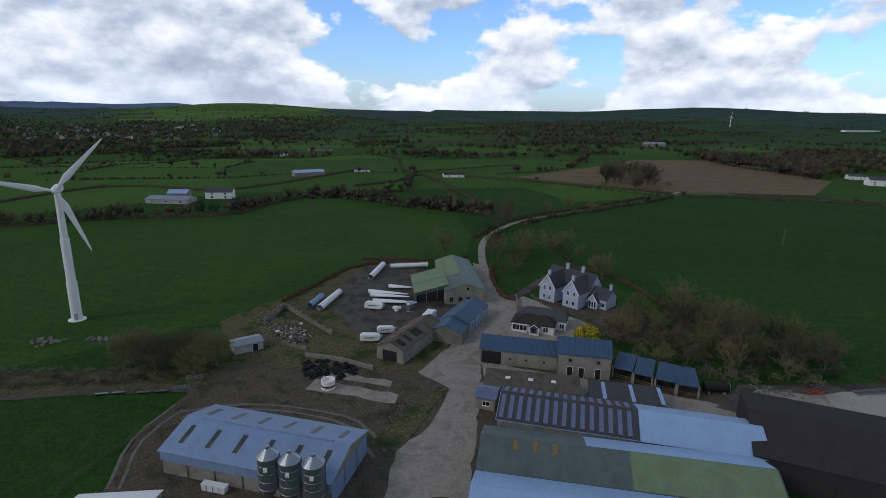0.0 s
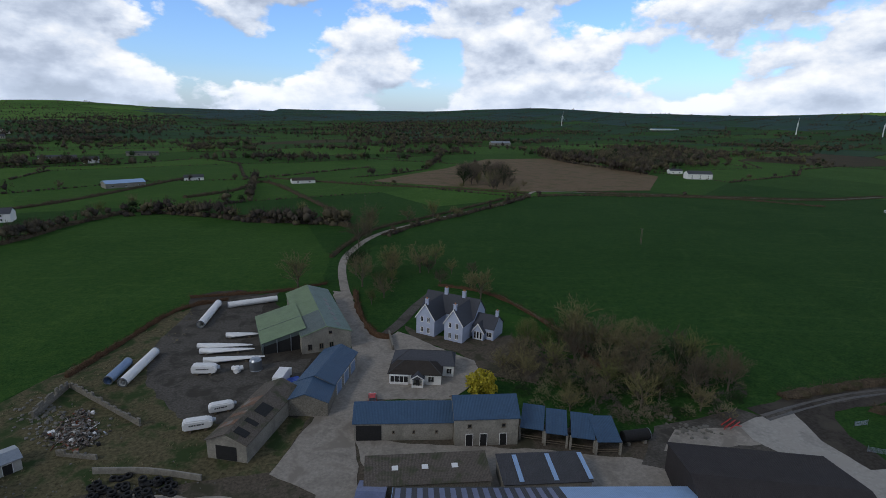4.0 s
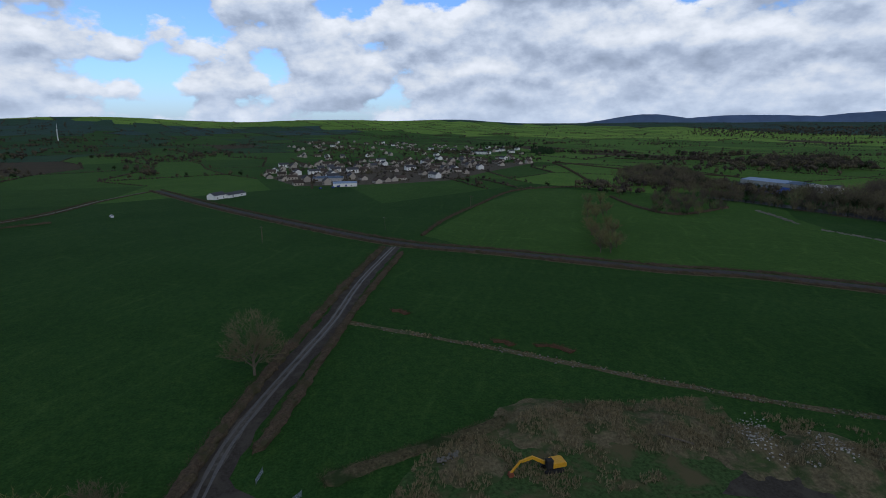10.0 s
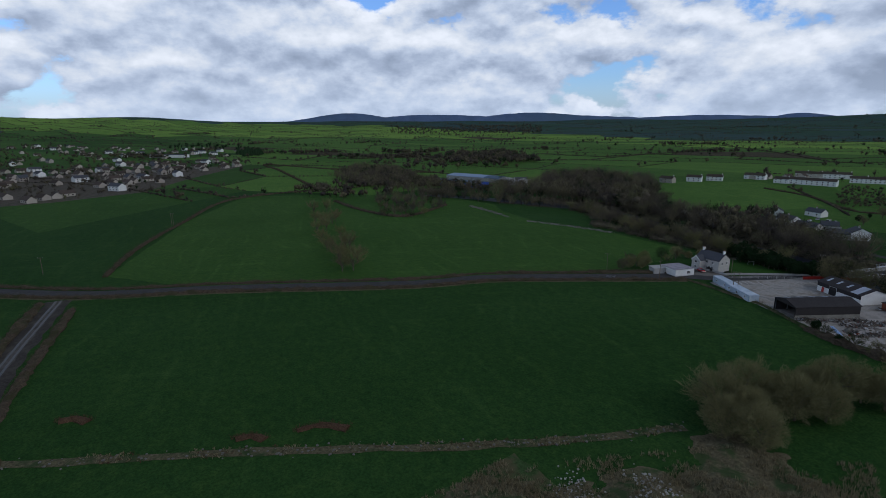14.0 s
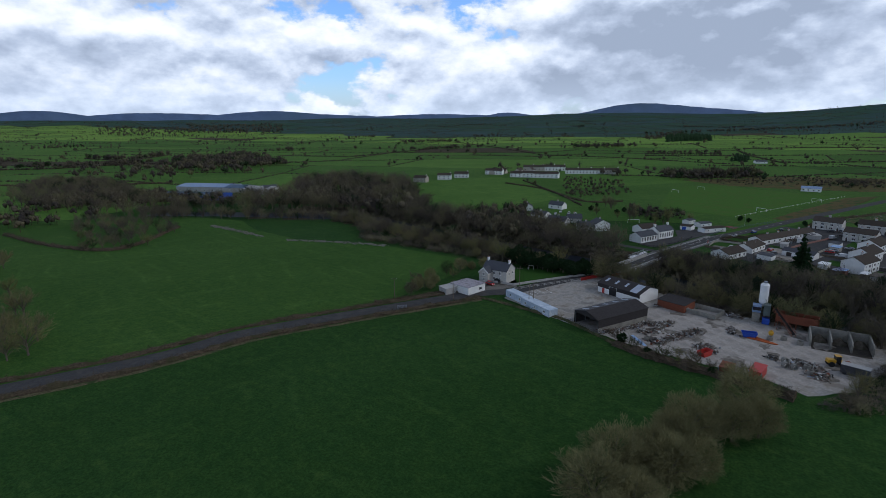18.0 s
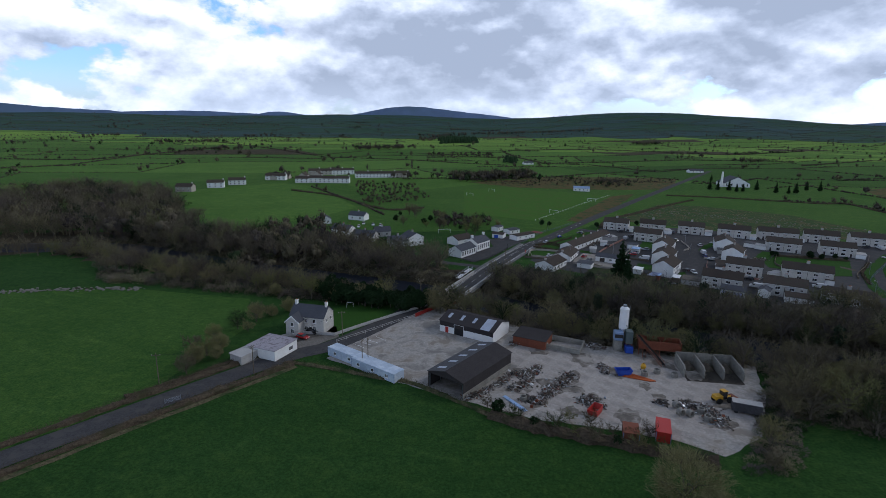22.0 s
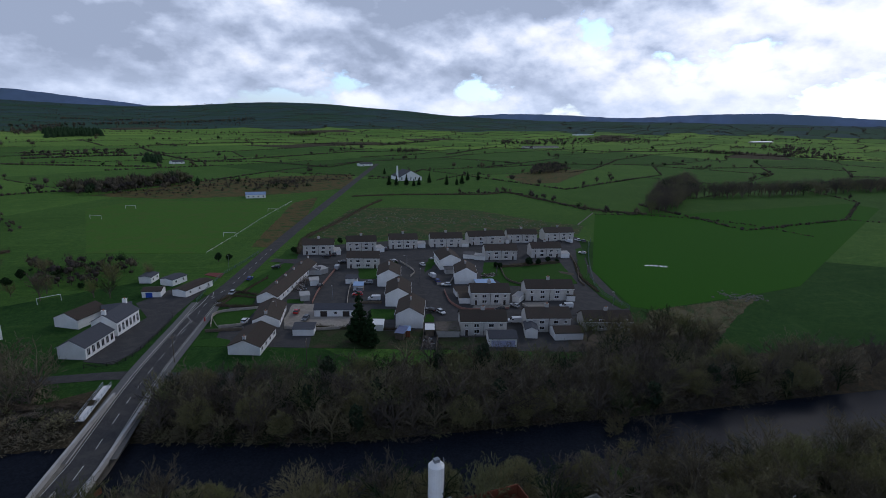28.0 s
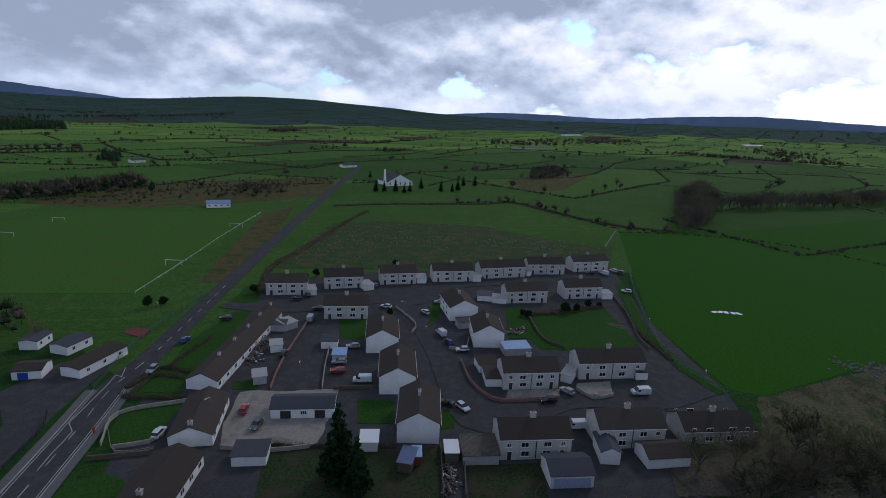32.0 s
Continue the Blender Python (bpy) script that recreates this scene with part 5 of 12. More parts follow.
for i in range(3):
    bm = bmesh.new()
    x = -BN[3] / 2 + BN[3] * (i + 0.5) / 3
    bmesh.ops.create_cone(bm, cap_ends=True, segments=18, radius1=BN[3] / 6.6, radius2=0.4, depth=2.0)
    for v in bm.verts:
        v.co.z += 1.0
        v.co += noise.noise_vector(v.co * 0.9 + Vector((i * 5, 0, 0))) * 0.35
        v.co.z = max(v.co.z, 0.02)
    ob = part("sand_heap", bm, M_DIRT, bays)
    ob.location = (x, BN[4] / 2 - BN[3] / 6.2, 0)
BX = (124.5, -141.3, 161.9, 10.4, 7.9)
box_wall = thing("settling_bay", BX[0], BX[1], 0, BX[2], "low rectangular bay of weathered concrete blocks", "storage bay")
for x0, x1, y0, y1 in ((-1, 1, -1, -0.9), (-1, 1, 0.9, 1), (-1, -0.94, -0.9, 0.9), (0.94, 1, -0.9, 0.9)):
    bm = bmesh.new()
    box(bm, x0 * BX[3] / 2, x1 * BX[3] / 2, y0 * BX[4] / 2, y1 * BX[4] / 2, 0, 1.7)
    part("block_wall", bm, M_CONC_WALL, box_wall)
OS = (134.4, -143.1, 160.3, 10.2, 8.0)
shed("store", "low dark rusty tin store under trees", *OS, 2.8, 3.2, M_RUSTSTEEL, M_BROWNSHEET)

# ---------------- school, huts and houses over the bridge ----------------
SL = (165.4, -254.4, 229.5, 14.3, 9.8)
SCH = (166.3, -252.9, -118.9, 13.5, 8.0)
school = gable("school", "long white single-storey school with slate roof and tall windows", *SCH, 3.6, 2.2, M_WHITE, M_SLATE, category="school")
for i in range(6):
    window(school, "f", -SCH[3] / 2 + SCH[3] * (i + 0.6) / 6.2, 0.9, 1.3, 2.2, SCH[3], 8.0, bars=1)
gutter(school, SCH[3], 8.0, 3.6)
HL = (159.4, -267.6, -118.6, 12.5, 8.0)
hall = gable("school", "white school hall with slate roof and row of tall windows", *HL, 4.6, 2.4, M_WHITE, M_SLATE, category="school")
for i in range(6):
    window(hall, "f", -HL[3] / 2 + HL[3] * (i + 0.6) / 6.2, 1.0, 1.2, 2.6, HL[3], 8.0, bars=1)
for s in (-1, 1):
    chimney(hall, s * (HL[3] / 2 - 0.6), 0, 7.0, 1.2, 0.8, 1.2, 2, M_WHITE)
HB = (172.9, -278.2, 252.1, 12.0, 5.6)
back_hall = gable("school", "grey-roofed rear school block with two brown doors", 169.9, -279.1, -129.4, 12.1, 9.0, 3.2, 2.0, M_WHITE, M_TILE, category="school")
HC = (159.7, -281.2, -176.7, 8.7, 7.0)
gable("school", "low flat-fronted block with dark roof behind school", *HC, 3.0, 1.2, M_GREYRENDER, M_SLATE, category="school")
H1 = (135.3, -295.2, -123.8, 16.6, 6.0)
for spec, lab in (((134.6, -299.3, -133.0, 15.6, 6.0), "white mobile classroom with brown flat-pitched roof"), ((140.9, -313.5, -133.4, 8.3, 6.0), "white mobile classroom with dark flat-pitched roof"), ((149.9, -320.2, -115.3, 6.9, 5.0), "white mobile classroom with grey roof")):
    ob = gable("mobile_classroom", lab, *spec, 2.6, 0.5, M_WHITE, M_TILE if "brown" in lab else M_SLATE, category="classroom", group="mobile classrooms")
    n = max(2, int(spec[3] / 4))
    for i in range(n):
        window(ob, "f", -spec[3] / 2 + spec[3] * (i + 0.5) / n, 1.0, 1.0, 1.0, spec[3], spec[4])
TG = (148.4, -299.6, 162.8, 6.7, 6.0)
tg = gable("garage", "small white garage with brown roof and blue doors", *TG, 2.4, 0.8, M_WHITE, M_TILE, category="garage")
door(tg, "f", -0.8, 2.4, 2.0, TG[3], 6, M_BLUEPAINT, name="garage_door")

# houses between school and river
for spec, lab in (((239.7, -284.7, 162.7, 11.8, 8.0), "white two-storey gabled house with dark slate roof"), ((224.9, -278.1, 170.9, 13.2, 8.0), "grey stone-fronted house half hidden by trees"), ((196.1, -272.2, -50.3, 9.0, 9.5), "white gable-ended house with patterned front"), ((203.4, -267.1, -154.0, 10.7, 7.0), "pale house with slate roof among bare trees"), ((264.8, -322.4, -64.9, 8.0, 8.2), "small house with white bargeboards"), ((246.2, -339.7, 165.2, 12.2, 7.0), "low white bungalow with dark blue roof"), ((217.9, -290.3, -153.7, 9.4, 6.0), "low extension with flat terracotta roof")):
    ob = gable("house", lab, *spec, 4.6 if "two" in lab or "gable-ended" in lab else 3.2, 2.4, M_WHITE if "white" in lab else M_GREYRENDER, M_SLATE, category="house", group="riverside houses")
    for u in (-0.25, 0.25):
        window(ob, "f", u * spec[3], 1.0, 1.2, 1.3, spec[3], spec[4])
        window(ob, "l", u * spec[4], 1.0, 1.1, 1.3, spec[3], spec[4])
    chimney(ob, 0, 0, (4.6 if "two" in lab or "gable-ended" in lab else 3.2) + 2.4, 0.9, 0.9, 0.6, 2)

# ---------------- the estate ----------------
PLAIN = "pale semi-detached pair, brown tiled roof"
for spec in ((72.5, -340.2, 160.5, 15.3, 8.0), (49.9, -339.4, 163.9, 15.5, 8.0), (27.1, -335.9, 161.4, 15.2, 8.0), (3.5, -330.2, 161.2, 17.8, 8.0), (-20.3, -326.6, 166.0, 21.3, 8.0), (-43.3, -323.2, 158.9, 17.6, 8.0), (-67.2, -319.3, 165.3, 18.7, 8.0)):
    semi(PLAIN + " in the back row", *spec)
for spec in ((60.3, -307.3, 156.8, 14.9, 8.0), (-9.2, -295.2, 159.8, 16.6, 8.0), (-34.2, -290.2, 160.2, 15.9, 8.0)):
    semi(PLAIN + " on the inner close", *spec)
for spec in ((33.2, -240.5, 157.3, 15.0, 8.2), (8.5, -235.2, 157.2, 19.3, 8.2)):
    semi(PLAIN + " with front garden walls", *spec)
for spec in ((51.6, -216.3, 156.0, 15.3, 8.2), (29.8, -209.7, 156.3, 15.2, 8.2)):
    semi(PLAIN + " backing on the river wood", *spec)
semi("low grey pair of houses behind bare trees", 10.0, -201.8, 156.2, 16.9, 8.2, eave=3.4, wall=M_GREYRENDER)
for spec in ((22.7, -293.1, 253.2, 15.0, 10.1), (27.0, -269.1, 243.1, 13.0, 9.4), (58.5, -280.3, 245.7, 15.0, 9.5), (64.7, -256.3, 244.8, 15.0, 9.3), (69.3, -235.1, 241.2, 15.0, 9.2)):
    ob = semi("pair of houses end-on with blank grey gable and brown tiled roof", *spec, wall=M_WHITE)

# bungalow terrace and bungalows by the road
TR = (98.0, -293.7, -122.1, 49.5, 8.0)
terrace = gable("bungalow_terrace", "long terrace of white bungalows with lichen-spotted brown roof", *TR, 2.7, 1.9, M_WHITE, M_TILE, category="terrace")
for i in range(10):
    u = -TR[3] / 2 + TR[3] * (i + 0.5) / 10
    window(terrace, "f", u - 1.2, 0.9, 1.4, 1.2, TR[3], TR[4])
    door(terrace, "f", u + 1.4, 0.95, 2.05, TR[3], TR[4], M_FRAME)
    window(terrace, "b", u, 0.9, 1.4, 1.2, TR[3], TR[4])
    if i % 2:
        chimney(terrace, u + 3, 0, 4.6, 0.7, 0.9, 0.6, 2)
for spec, lab in (((113.2, -256.5, -109.9, 16.9, 8.8), "white bungalow with brown tiled roof and paved yard"), ((122.2, -236.5, -118.4, 15.2, 9.5), "grey-white bungalow with broad brown roof by the road")):
    ob = gable("bungalow", lab, *spec, 2.7, 2.0, M_WHITE, M_TILE, category="bungalow", group="bungalows")
    for i in range(4):
        u = -spec[3] / 2 + spec[3] * (i + 0.5) / 4
        window(ob, "f", u, 0.9, 1.5, 1.2, spec[3], spec[4])
        window(ob, "b", -u, 0.9, 1.5, 1.2, spec[3], spec[4])
    chimney(ob, -spec[3] / 2 + 0.8, 0, 4.7, 0.8, 0.7, 0.9, 2)
GB = (91.1, -252.1, 156.1, 14.3, 6.5)
gb = gable("garage_block", "low white garage block with dark tiled roof", *GB, 2.6, 1.2, M_WHITE, M_SLATE, category="garage")
for u in (-3.8, 4.0):
    door(gb, "f", u, 2.4, 2.1, GB[3], GB[4], M_DOOR, name="garage_door")
window(gb, "f", 0.3, 1.0, 1.4, 1.0, GB[3], GB[4], bars=2)


def outhouse_at(spec, lab, wall, roof, lo=2.3, hi=2.6):
    return shed("outhouse", lab, *spec, lo, hi, wall, roof, group="garden outhouses")


outhouse_at((105.7, -239.0, 156.6, 6.7, 5.0), "white garage with dark flat-pitched roof", M_WHITE, M_SLATE)
BT = (51.2, -205.3, 155.5, 8.7, 7.0)
bt = gable("garage", "white garage with dark slate roof and pale blue door", *BT, 2.9, 1.3, M_WHITE, M_SLATE, category="garage")
door(bt, "f", 0, BT[3] - 1.2, 2.3, BT[3], 7, material("pale_lilac_door", (0.42, 0.44, 0.62), 0.6), name="garage_door")
ob = gable("outhouse", "low outhouse with ribbed brown roof beside the wood", 28.6, -200.2, 158.0, 9.5, 6.0, 2.6, 1.3, M_WHITE, M_TILE, category="outhouse", group="garden outhouses")
ob = gable("outhouse", "white lean-to kitchen wing with dark roof", 38.3, -206.9, 238.0, 7.0, 4.0, 3.0, 1.0, M_WHITE, M_SLATE, category="outhouse", group="garden outhouses")
for spec, lab, w, r in (
    ((82.7, -232.3, 153.7, 3.7, 4.0), "small shed with bright white sheet roof", M_WHITE, M_FRAME),
    ((78.3, -222.8, 138.6, 2.8, 5.0), "timber shed with blue rooflight panels", M_TIMBER, M_VIOLET),
    ((76.1, -223.1, 153.5, 1.8, 3.0), "small red-brown shed with pale roof", M_RUSTSTEEL, M_PALEBLUE),
    ((68.8, -221.3, 153.5, 2.7, 4.0), "small shed with white roof panel", M_TIMBER, M_FRAME),
    ((63.2, -219.2, 155.0, 7.4, 7.0), "flat-roofed garage with mottled felt", M_GREYRENDER, M_MOSSROOF),
    ((74.3, -274.9, 155.3, 3.8, 4.0), "small blue-grey shed beside parked cars", M_GREYRENDER, M_PALEBLUE),
    ((73.7, -285.3, 155.7, 4.8, 5.0), "pale two-tone outhouse behind houses", M_WHITE, M_SLATE),
    ((84.8, -304.0, 156.1, 5.3, 4.0), "dark flat-roofed yard store", M_GREYRENDER, M_DARKSHEET),
    ((81.9, -304.3, -158.7, 4.8, 5.0), "grey flat-roofed yard store", M_GREYRENDER, M_GREYRENDER),
    ((89.0, -288.7, 168.7, 3.5, 4.0), "pale flat-roofed yard store behind terrace", M_WHITE, M_GREYRENDER),
    ((97.4, -271.3, 170.3, 3.4, 4.0), "grey yard store with felt roof", M_GREYRENDER, M_GREYRENDER),
    ((26.9, -281.1, 165.1, 6.6, 4.0), "block garage with dark flat roof", M_GREYRENDER, M_DARKSHEET),
    ((24.3, -257.1, 161.2, 8.1, 5.0), "garage with pale corrugated roof", M_GREYRENDER, M_PALEBLUE),
    ((41.2, -245.1, 154.7, 4.9, 7.0), "side extension with brown tiled roof", M_WHITE, M_TILE),
    ((38.6, -252.2, 162.4, 5.5, 6.0), "rear extension with brown tiled roof", M_WHITE, M_TILE),
    ((4.9, -301.8, 144.1, 6.0, 5.0), "garage with dark felt roof", M_WHITE, M_DARKSHEET),
    ((1.4, -296.9, 143.1, 5.4, 4.0), "garage with white-edged flat roof", M_WHITE, M_GREYRENDER),
    ((-42.8, -284.1, 157.3, 4.4, 5.0), "small garage with pale flat roof", M_WHITE, M_GREYRENDER),
    ((1.2, -230.3, 154.9, 3.3, 7.0), "side garage with brown roof", M_WHITE, M_TILE),
    ((17.5, -332.3, 158.1, 4.1, 6.0), "white side garage with flat roof", M_WHITE, M_GREYRENDER),
    ((42.6, -332.3, 178.7, 4.1, 6.0), "white side garage with felt roof", M_WHITE, M_GREYRENDER),
    ((64.6, -335.0, 169.9, 3.2, 6.0), "side garage with dark opening", M_WHITE, M_GREYRENDER),
    ((-5.9, -324.7, 158.1, 3.5, 6.0), "side garage under trees", M_WHITE, M_GREYRENDER),
    ((-33.3, -323.2, 158.4, 1.9, 6.0), "narrow white garage between two houses", M_WHITE, M_GREYRENDER),
    ((21.1, -236.9, 121.4, 3.0, 6.0), "side garage with flat roof", M_WHITE, M_GREYRENDER)):
    outhouse_at(spec, lab, w, r)

# pavilion, church, far white house
PV = (69.5, -544.4, 174.1, 15.8, 10.0)
pav = gable("pavilion", "white sports pavilion with blue-grey roof", *PV, 3.0, 1.6, M_WHITE, M_GREYBLUE, category="pavilion")
for i in range(4):
    window(pav, "f", -PV[3] / 2 + PV[3] * (i + 0.5) / 4, 1.0, 1.4, 1.2, PV[3], PV[4])
CH = (-111.5, -634.1, 269.9, 24.0, 27.6)
church = gable("church", "white church with broad steep gable and slender tower", *CH, 4.0, 7.0, M_WHITE, M_SLATE, category="church")
bm = bmesh.new()
cyl(bm, (-CH[3] / 2, CH[4] / 2 + 3, 0), (-CH[3] / 2, CH[4] / 2 + 3, 17), 1.8, 0.9, 4)
part("tower", bm, M_WHITE, church)
for i in range(5):
    window(church, "l", -CH[4] / 2 + CH[4] * (i + 0.5) / 5, 1.0, 1.4, 3.0, CH[3], CH[4])


# ---------------- vegetation ----------------
def twig_tree(seed, height, spread, twigs=5, up=0.55, fat=1.0):
    """Meshes of a bare tree: trunk with limbs, and a crown of fine branches."""
    r = random.Random(seed)
    trunk, crown = bmesh.new(), []
    top = height * 0.36
    base_r = 0.022 * height + 0.05
    cyl(trunk, (0, 0, -0.3), (0.1 * r.uniform(-1, 1), 0.1 * r.uniform(-1, 1), top), base_r, base_r * 0.55, 8, False)
    verts, faces = [], []

    def strip(a, b, w):
        d = (b - a).normalized()
        s = d.cross(Vector((r.uniform(-1, 1), r.uniform(-1, 1), r.uniform(-1, 1)))).normalized() * w
        k = len(verts)
        verts.extend((a - s, a + s, b))
        faces.append((k, k + 1, k + 2))

    def grow(a, d, length, rad, level):
        b = a + d * length
        if level == 0:
            mid = a.lerp(b, 0.5) + Vector((r.uniform(-0.3, 0.3), r.uniform(-0.3, 0.3), 0.15 * length))
            cyl(trunk, a, mid, rad, rad * 0.7, 6, False)
            cyl(trunk, mid, b, rad * 0.7, rad * 0.4, 6, False)
        else:
            strip(a, b, rad)
            if level < 3:
                strip(a, b, rad)
        if level >= 3:
            return
        n = ((6, 6, twigs) if fat == 1.0 else (5, 4, twigs))[level]
        for i in range(n):
            t = 0.25 + 0.75 * (i + r.random()) / n
            e = (d * 0.75 + Vector((r.uniform(-1, 1), r.uniform(-1, 1), r.uniform(-0.45, 0.9))) * 0.85).normalized()
            grow(a.lerp(b, min(t, 1.0)), e, length * r.uniform(0.40, 0.62), max(rad * 0.45, 0.04 * fat), level + 1)

    limbs = 9
    for i in range(limbs):
        ang = 2 * math.pi * (i * 0.382 + r.uniform(-0.06, 0.06))
        rise = up + 0.55 * i / limbs + r.uniform(-0.1, 0.1)
        d = Vector((math.cos(ang) * spread, math.sin(ang) * spread, rise * 1.5)).normalized()
        z = top * (0.30 + 0.70 * i / limbs)
        grow(Vector((0, 0, z)), d, height * r.uniform(0.38, 0.52), base_r * 0.45, 0)
    me = bpy.data.meshes.new("crown")
    me.from_pydata(verts, [], faces)
    me.materials.append(M_TWIG)
    return mesh_of("trunk", trunk, M_BARK), me


def leaf_crown(seed, w, h, z0, n, size, mat, cone=False):
    """Many small leaf clumps inside an uneven outline."""
    r = random.Random(seed)
    verts, faces = [], []
    for i in range(n):
        while True:
            p = Vector((r.uniform(-1, 1), r.uniform(-1, 1), r.uniform(-1, 1)))
            q = math.hypot(p.x, p.y)
            if cone:
                if q < (1 - (p.z + 1) / 2) * (0.75 + 0.25 * math.sin(p.z * 22)) + 0.05:
                    break
            elif 0.35 < p.length < 0.80 + 0.35 * noise.noise(p * 2.2 + Vector((seed, 0, 0))):
                break
        c = Vector((p.x * w / 2, p.y * w / 2, z0 + (p.z + 1) * h / 2))
        for k in range(2):
            u = Vector((r.uniform(-1, 1), r.uniform(-1, 1), r.uniform(-1, 1))).normalized() * size * r.uniform(0.6, 1.3)
            v = u.cross(Vector((r.uniform(-1, 1), r.uniform(-1, 1), r.uniform(-1, 1)))).normalized() * size * r.uniform(0.5, 1.0)
            m = len(verts)
            verts.extend((c - u, c + v, c + u, c - v * 0.6))
            faces.append((m, m + 1, m + 2, m + 3))
    me = bpy.data.meshes.new("crown")
    me.from_pydata(verts, [], faces)
    me.materials.append(mat)
    return me


BARE = [twig_tree(11, 12, 1.0, 5), twig_tree(12, 11, 0.8, 5), twig_tree(13, 13, 1.15, 5), twig_tree(14, 9, 1.2, 5), twig_tree(15, 12, 0.6, 5)]
LIGHT = [twig_tree(16, 12, 1.0, 2, fat=1.7), twig_tree(17, 11, 0.8, 2, fat=1.7), twig_tree(18, 13, 1.2, 2, fat=1.7)]
BIG_BARE = twig_tree(21, 13, 1.5, 7, 0.45)
def haze_crown(me, seed, w, h, z0, n, size, thick=0.045):
    """Thin twig tips filling out a bare crown."""
    r = random.Random(seed)
    co = [tuple(v.co) for v in me.vertices]
    fc = [tuple(f.vertices) for f in me.polygons]
    for _ in range(n):
        while True:
            q = Vector((r.uniform(-1, 1), r.uniform(-1, 1), r.uniform(-1, 1)))
            if 0.45 < q.length < 0.85 + 0.3 * noise.noise(q * 2.5 + Vector((seed, 0, 0))):
                break
        c = Vector((q.x * w / 2, q.y * w / 2, z0 + (q.z + 1) * h / 2))
        d = (q.normalized() + Vector((r.uniform(-0.8, 0.8), r.uniform(-0.8, 0.8), r.uniform(-0.2, 0.9)))).normalized() * size * r.uniform(0.5, 1.3)
        s = d.cross(Vector((r.uniform(-1, 1), r.uniform(-1, 1), r.uniform(-1, 1)))).normalized() * thick
        k = len(co)
        co.extend((tuple(c - s), tuple(c + s), tuple(c + d)))
        fc.append((k, k + 1, k + 2))
    out = bpy.data.meshes.new("crown")
    out.from_pydata(co, [], fc)
    out.materials.append(M_TWIG)
    return out


HAZE = haze_crown(BIG_BARE[1], 5, 12.5, 10.5, 3.2, 1900, 0.9)
BUSHY = [(BARE[2][0], haze_crown(BARE[2][1], 6, 13.0, 12.0, 1.0, 2200, 0.9)), (BARE[0][0], haze_crown(BARE[0][1], 7, 11.0, 11.0, 0.8, 2200, 0.9))]
SHRUB = [twig_tree(31, 5.5, 1.3, 4, 0.4), twig_tree(32, 6.5, 1.2, 4, 0.5)]
M_WILLOW = material("willow_twigs", (0.255, 0.238, 0.115), 0.95, vary=0.4, rnd=0.3, island=0.5, spec=0.03)
M_IVY = material("ivy_leaves", (0.030, 0.050, 0.022), 0.9, vary=0.5, rnd=0.3)
WILLOW = []
for seed, h in ((41, 8.0), (42, 9.0)):
    a, b = twig_tree(seed, h, 1.25, 4, 0.5)
    b.materials[0] = M_WILLOW
    b = haze_crown(b, seed, h * 1.05, h * 1.0, h * 0.03, 6200, 0.65, 0.032)
    b.materials[0] = M_WILLOW
    WILLOW.append((a, b))


def trunk_only(h, rad):
    bm = bmesh.new()
    cyl(bm, (0, 0, -0.2), (0, 0, h), rad, rad * 0.5, 8)
    return mesh_of("trunk", bm, M_BARK)


CONIFER = (trunk_only(10, 0.3), leaf_crown(51, 7.0, 13.5, 0.8, 900, 0.55, M_EVERGREEN, True))
EVERGREEN = [(trunk_only(3, 0.22), leaf_crown(52, 5.0, 5.5, 0.5, 420, 0.4, M_EVERGREEN)), (trunk_only(3, 0.2), leaf_crown(53, 4.2, 4.0, 0.3, 330, 0.36, M_EVERGREEN))]
IVY_TREE = (BARE[1][0], leaf_crown(54, 4.5, 8.0, 1.0, 420, 0.4, M_IVY))
GOLD = (trunk_only(1.5, 0.15), leaf_crown(55, 7.0, 4.6, 0.1, 900, 0.30, M_YELLOW))
TREE_RNG = random.Random(77)


def tree(kind, x, y, label, group="", scale=None, category="tree", z=None, name="tree"):
    r = TREE_RNG
    trunk, crown = kind
    s = scale or r.uniform(0.75, 1.15)
    ob = new(name)
    ob.matrix_world = pose(x, y, ground_height(x, y) if z is None else z, 0, 0, r.uniform(0, 360)) @ Matrix.Diagonal((s, s, s * r.uniform(0.9, 1.1), 1))
    tagged(ob, label, category, group)
    for nm, me in (("trunk", trunk), ("crown", crown)):
        p = new(nm, me)
        p.parent = ob
    return ob


def inside(x, y, poly):
    hit = False
    for (x0, y0), (x1, y1) in zip(poly, poly[1:] + poly[:1]):
        if (y0 > y) != (y1 > y) and x < (x1 - x0) * (y - y0) / (y1 - y0) + x0:
            hit = not hit
    return hit


def scatter(poly, n, seed, gap=3.0, avoid=None):
    r = random.Random(seed)
    xs, ys = [p[0] for p in poly], [p[1] for p in poly]
    out = []
    for _ in range(n * 40):
        if len(out) >= n:
            break
        x, y = r.uniform(min(xs), max(xs)), r.uniform(min(ys), max(ys))
        if inside(x, y, poly) and all((x - a) ** 2 + (y - b) ** 2 > gap * gap for a, b in out) and not (avoid and avoid(x, y)):
            out.append((x, y))
    return out


ROAD_NP = np.array([(q.x, q.y) for q in smooth(MAIN_ROAD, 5)])


def near_road(x, y, d=6.5):
    return float(np.min(np.hypot(ROAD_NP[:, 0] - x, ROAD_NP[:, 1] - y))) < d


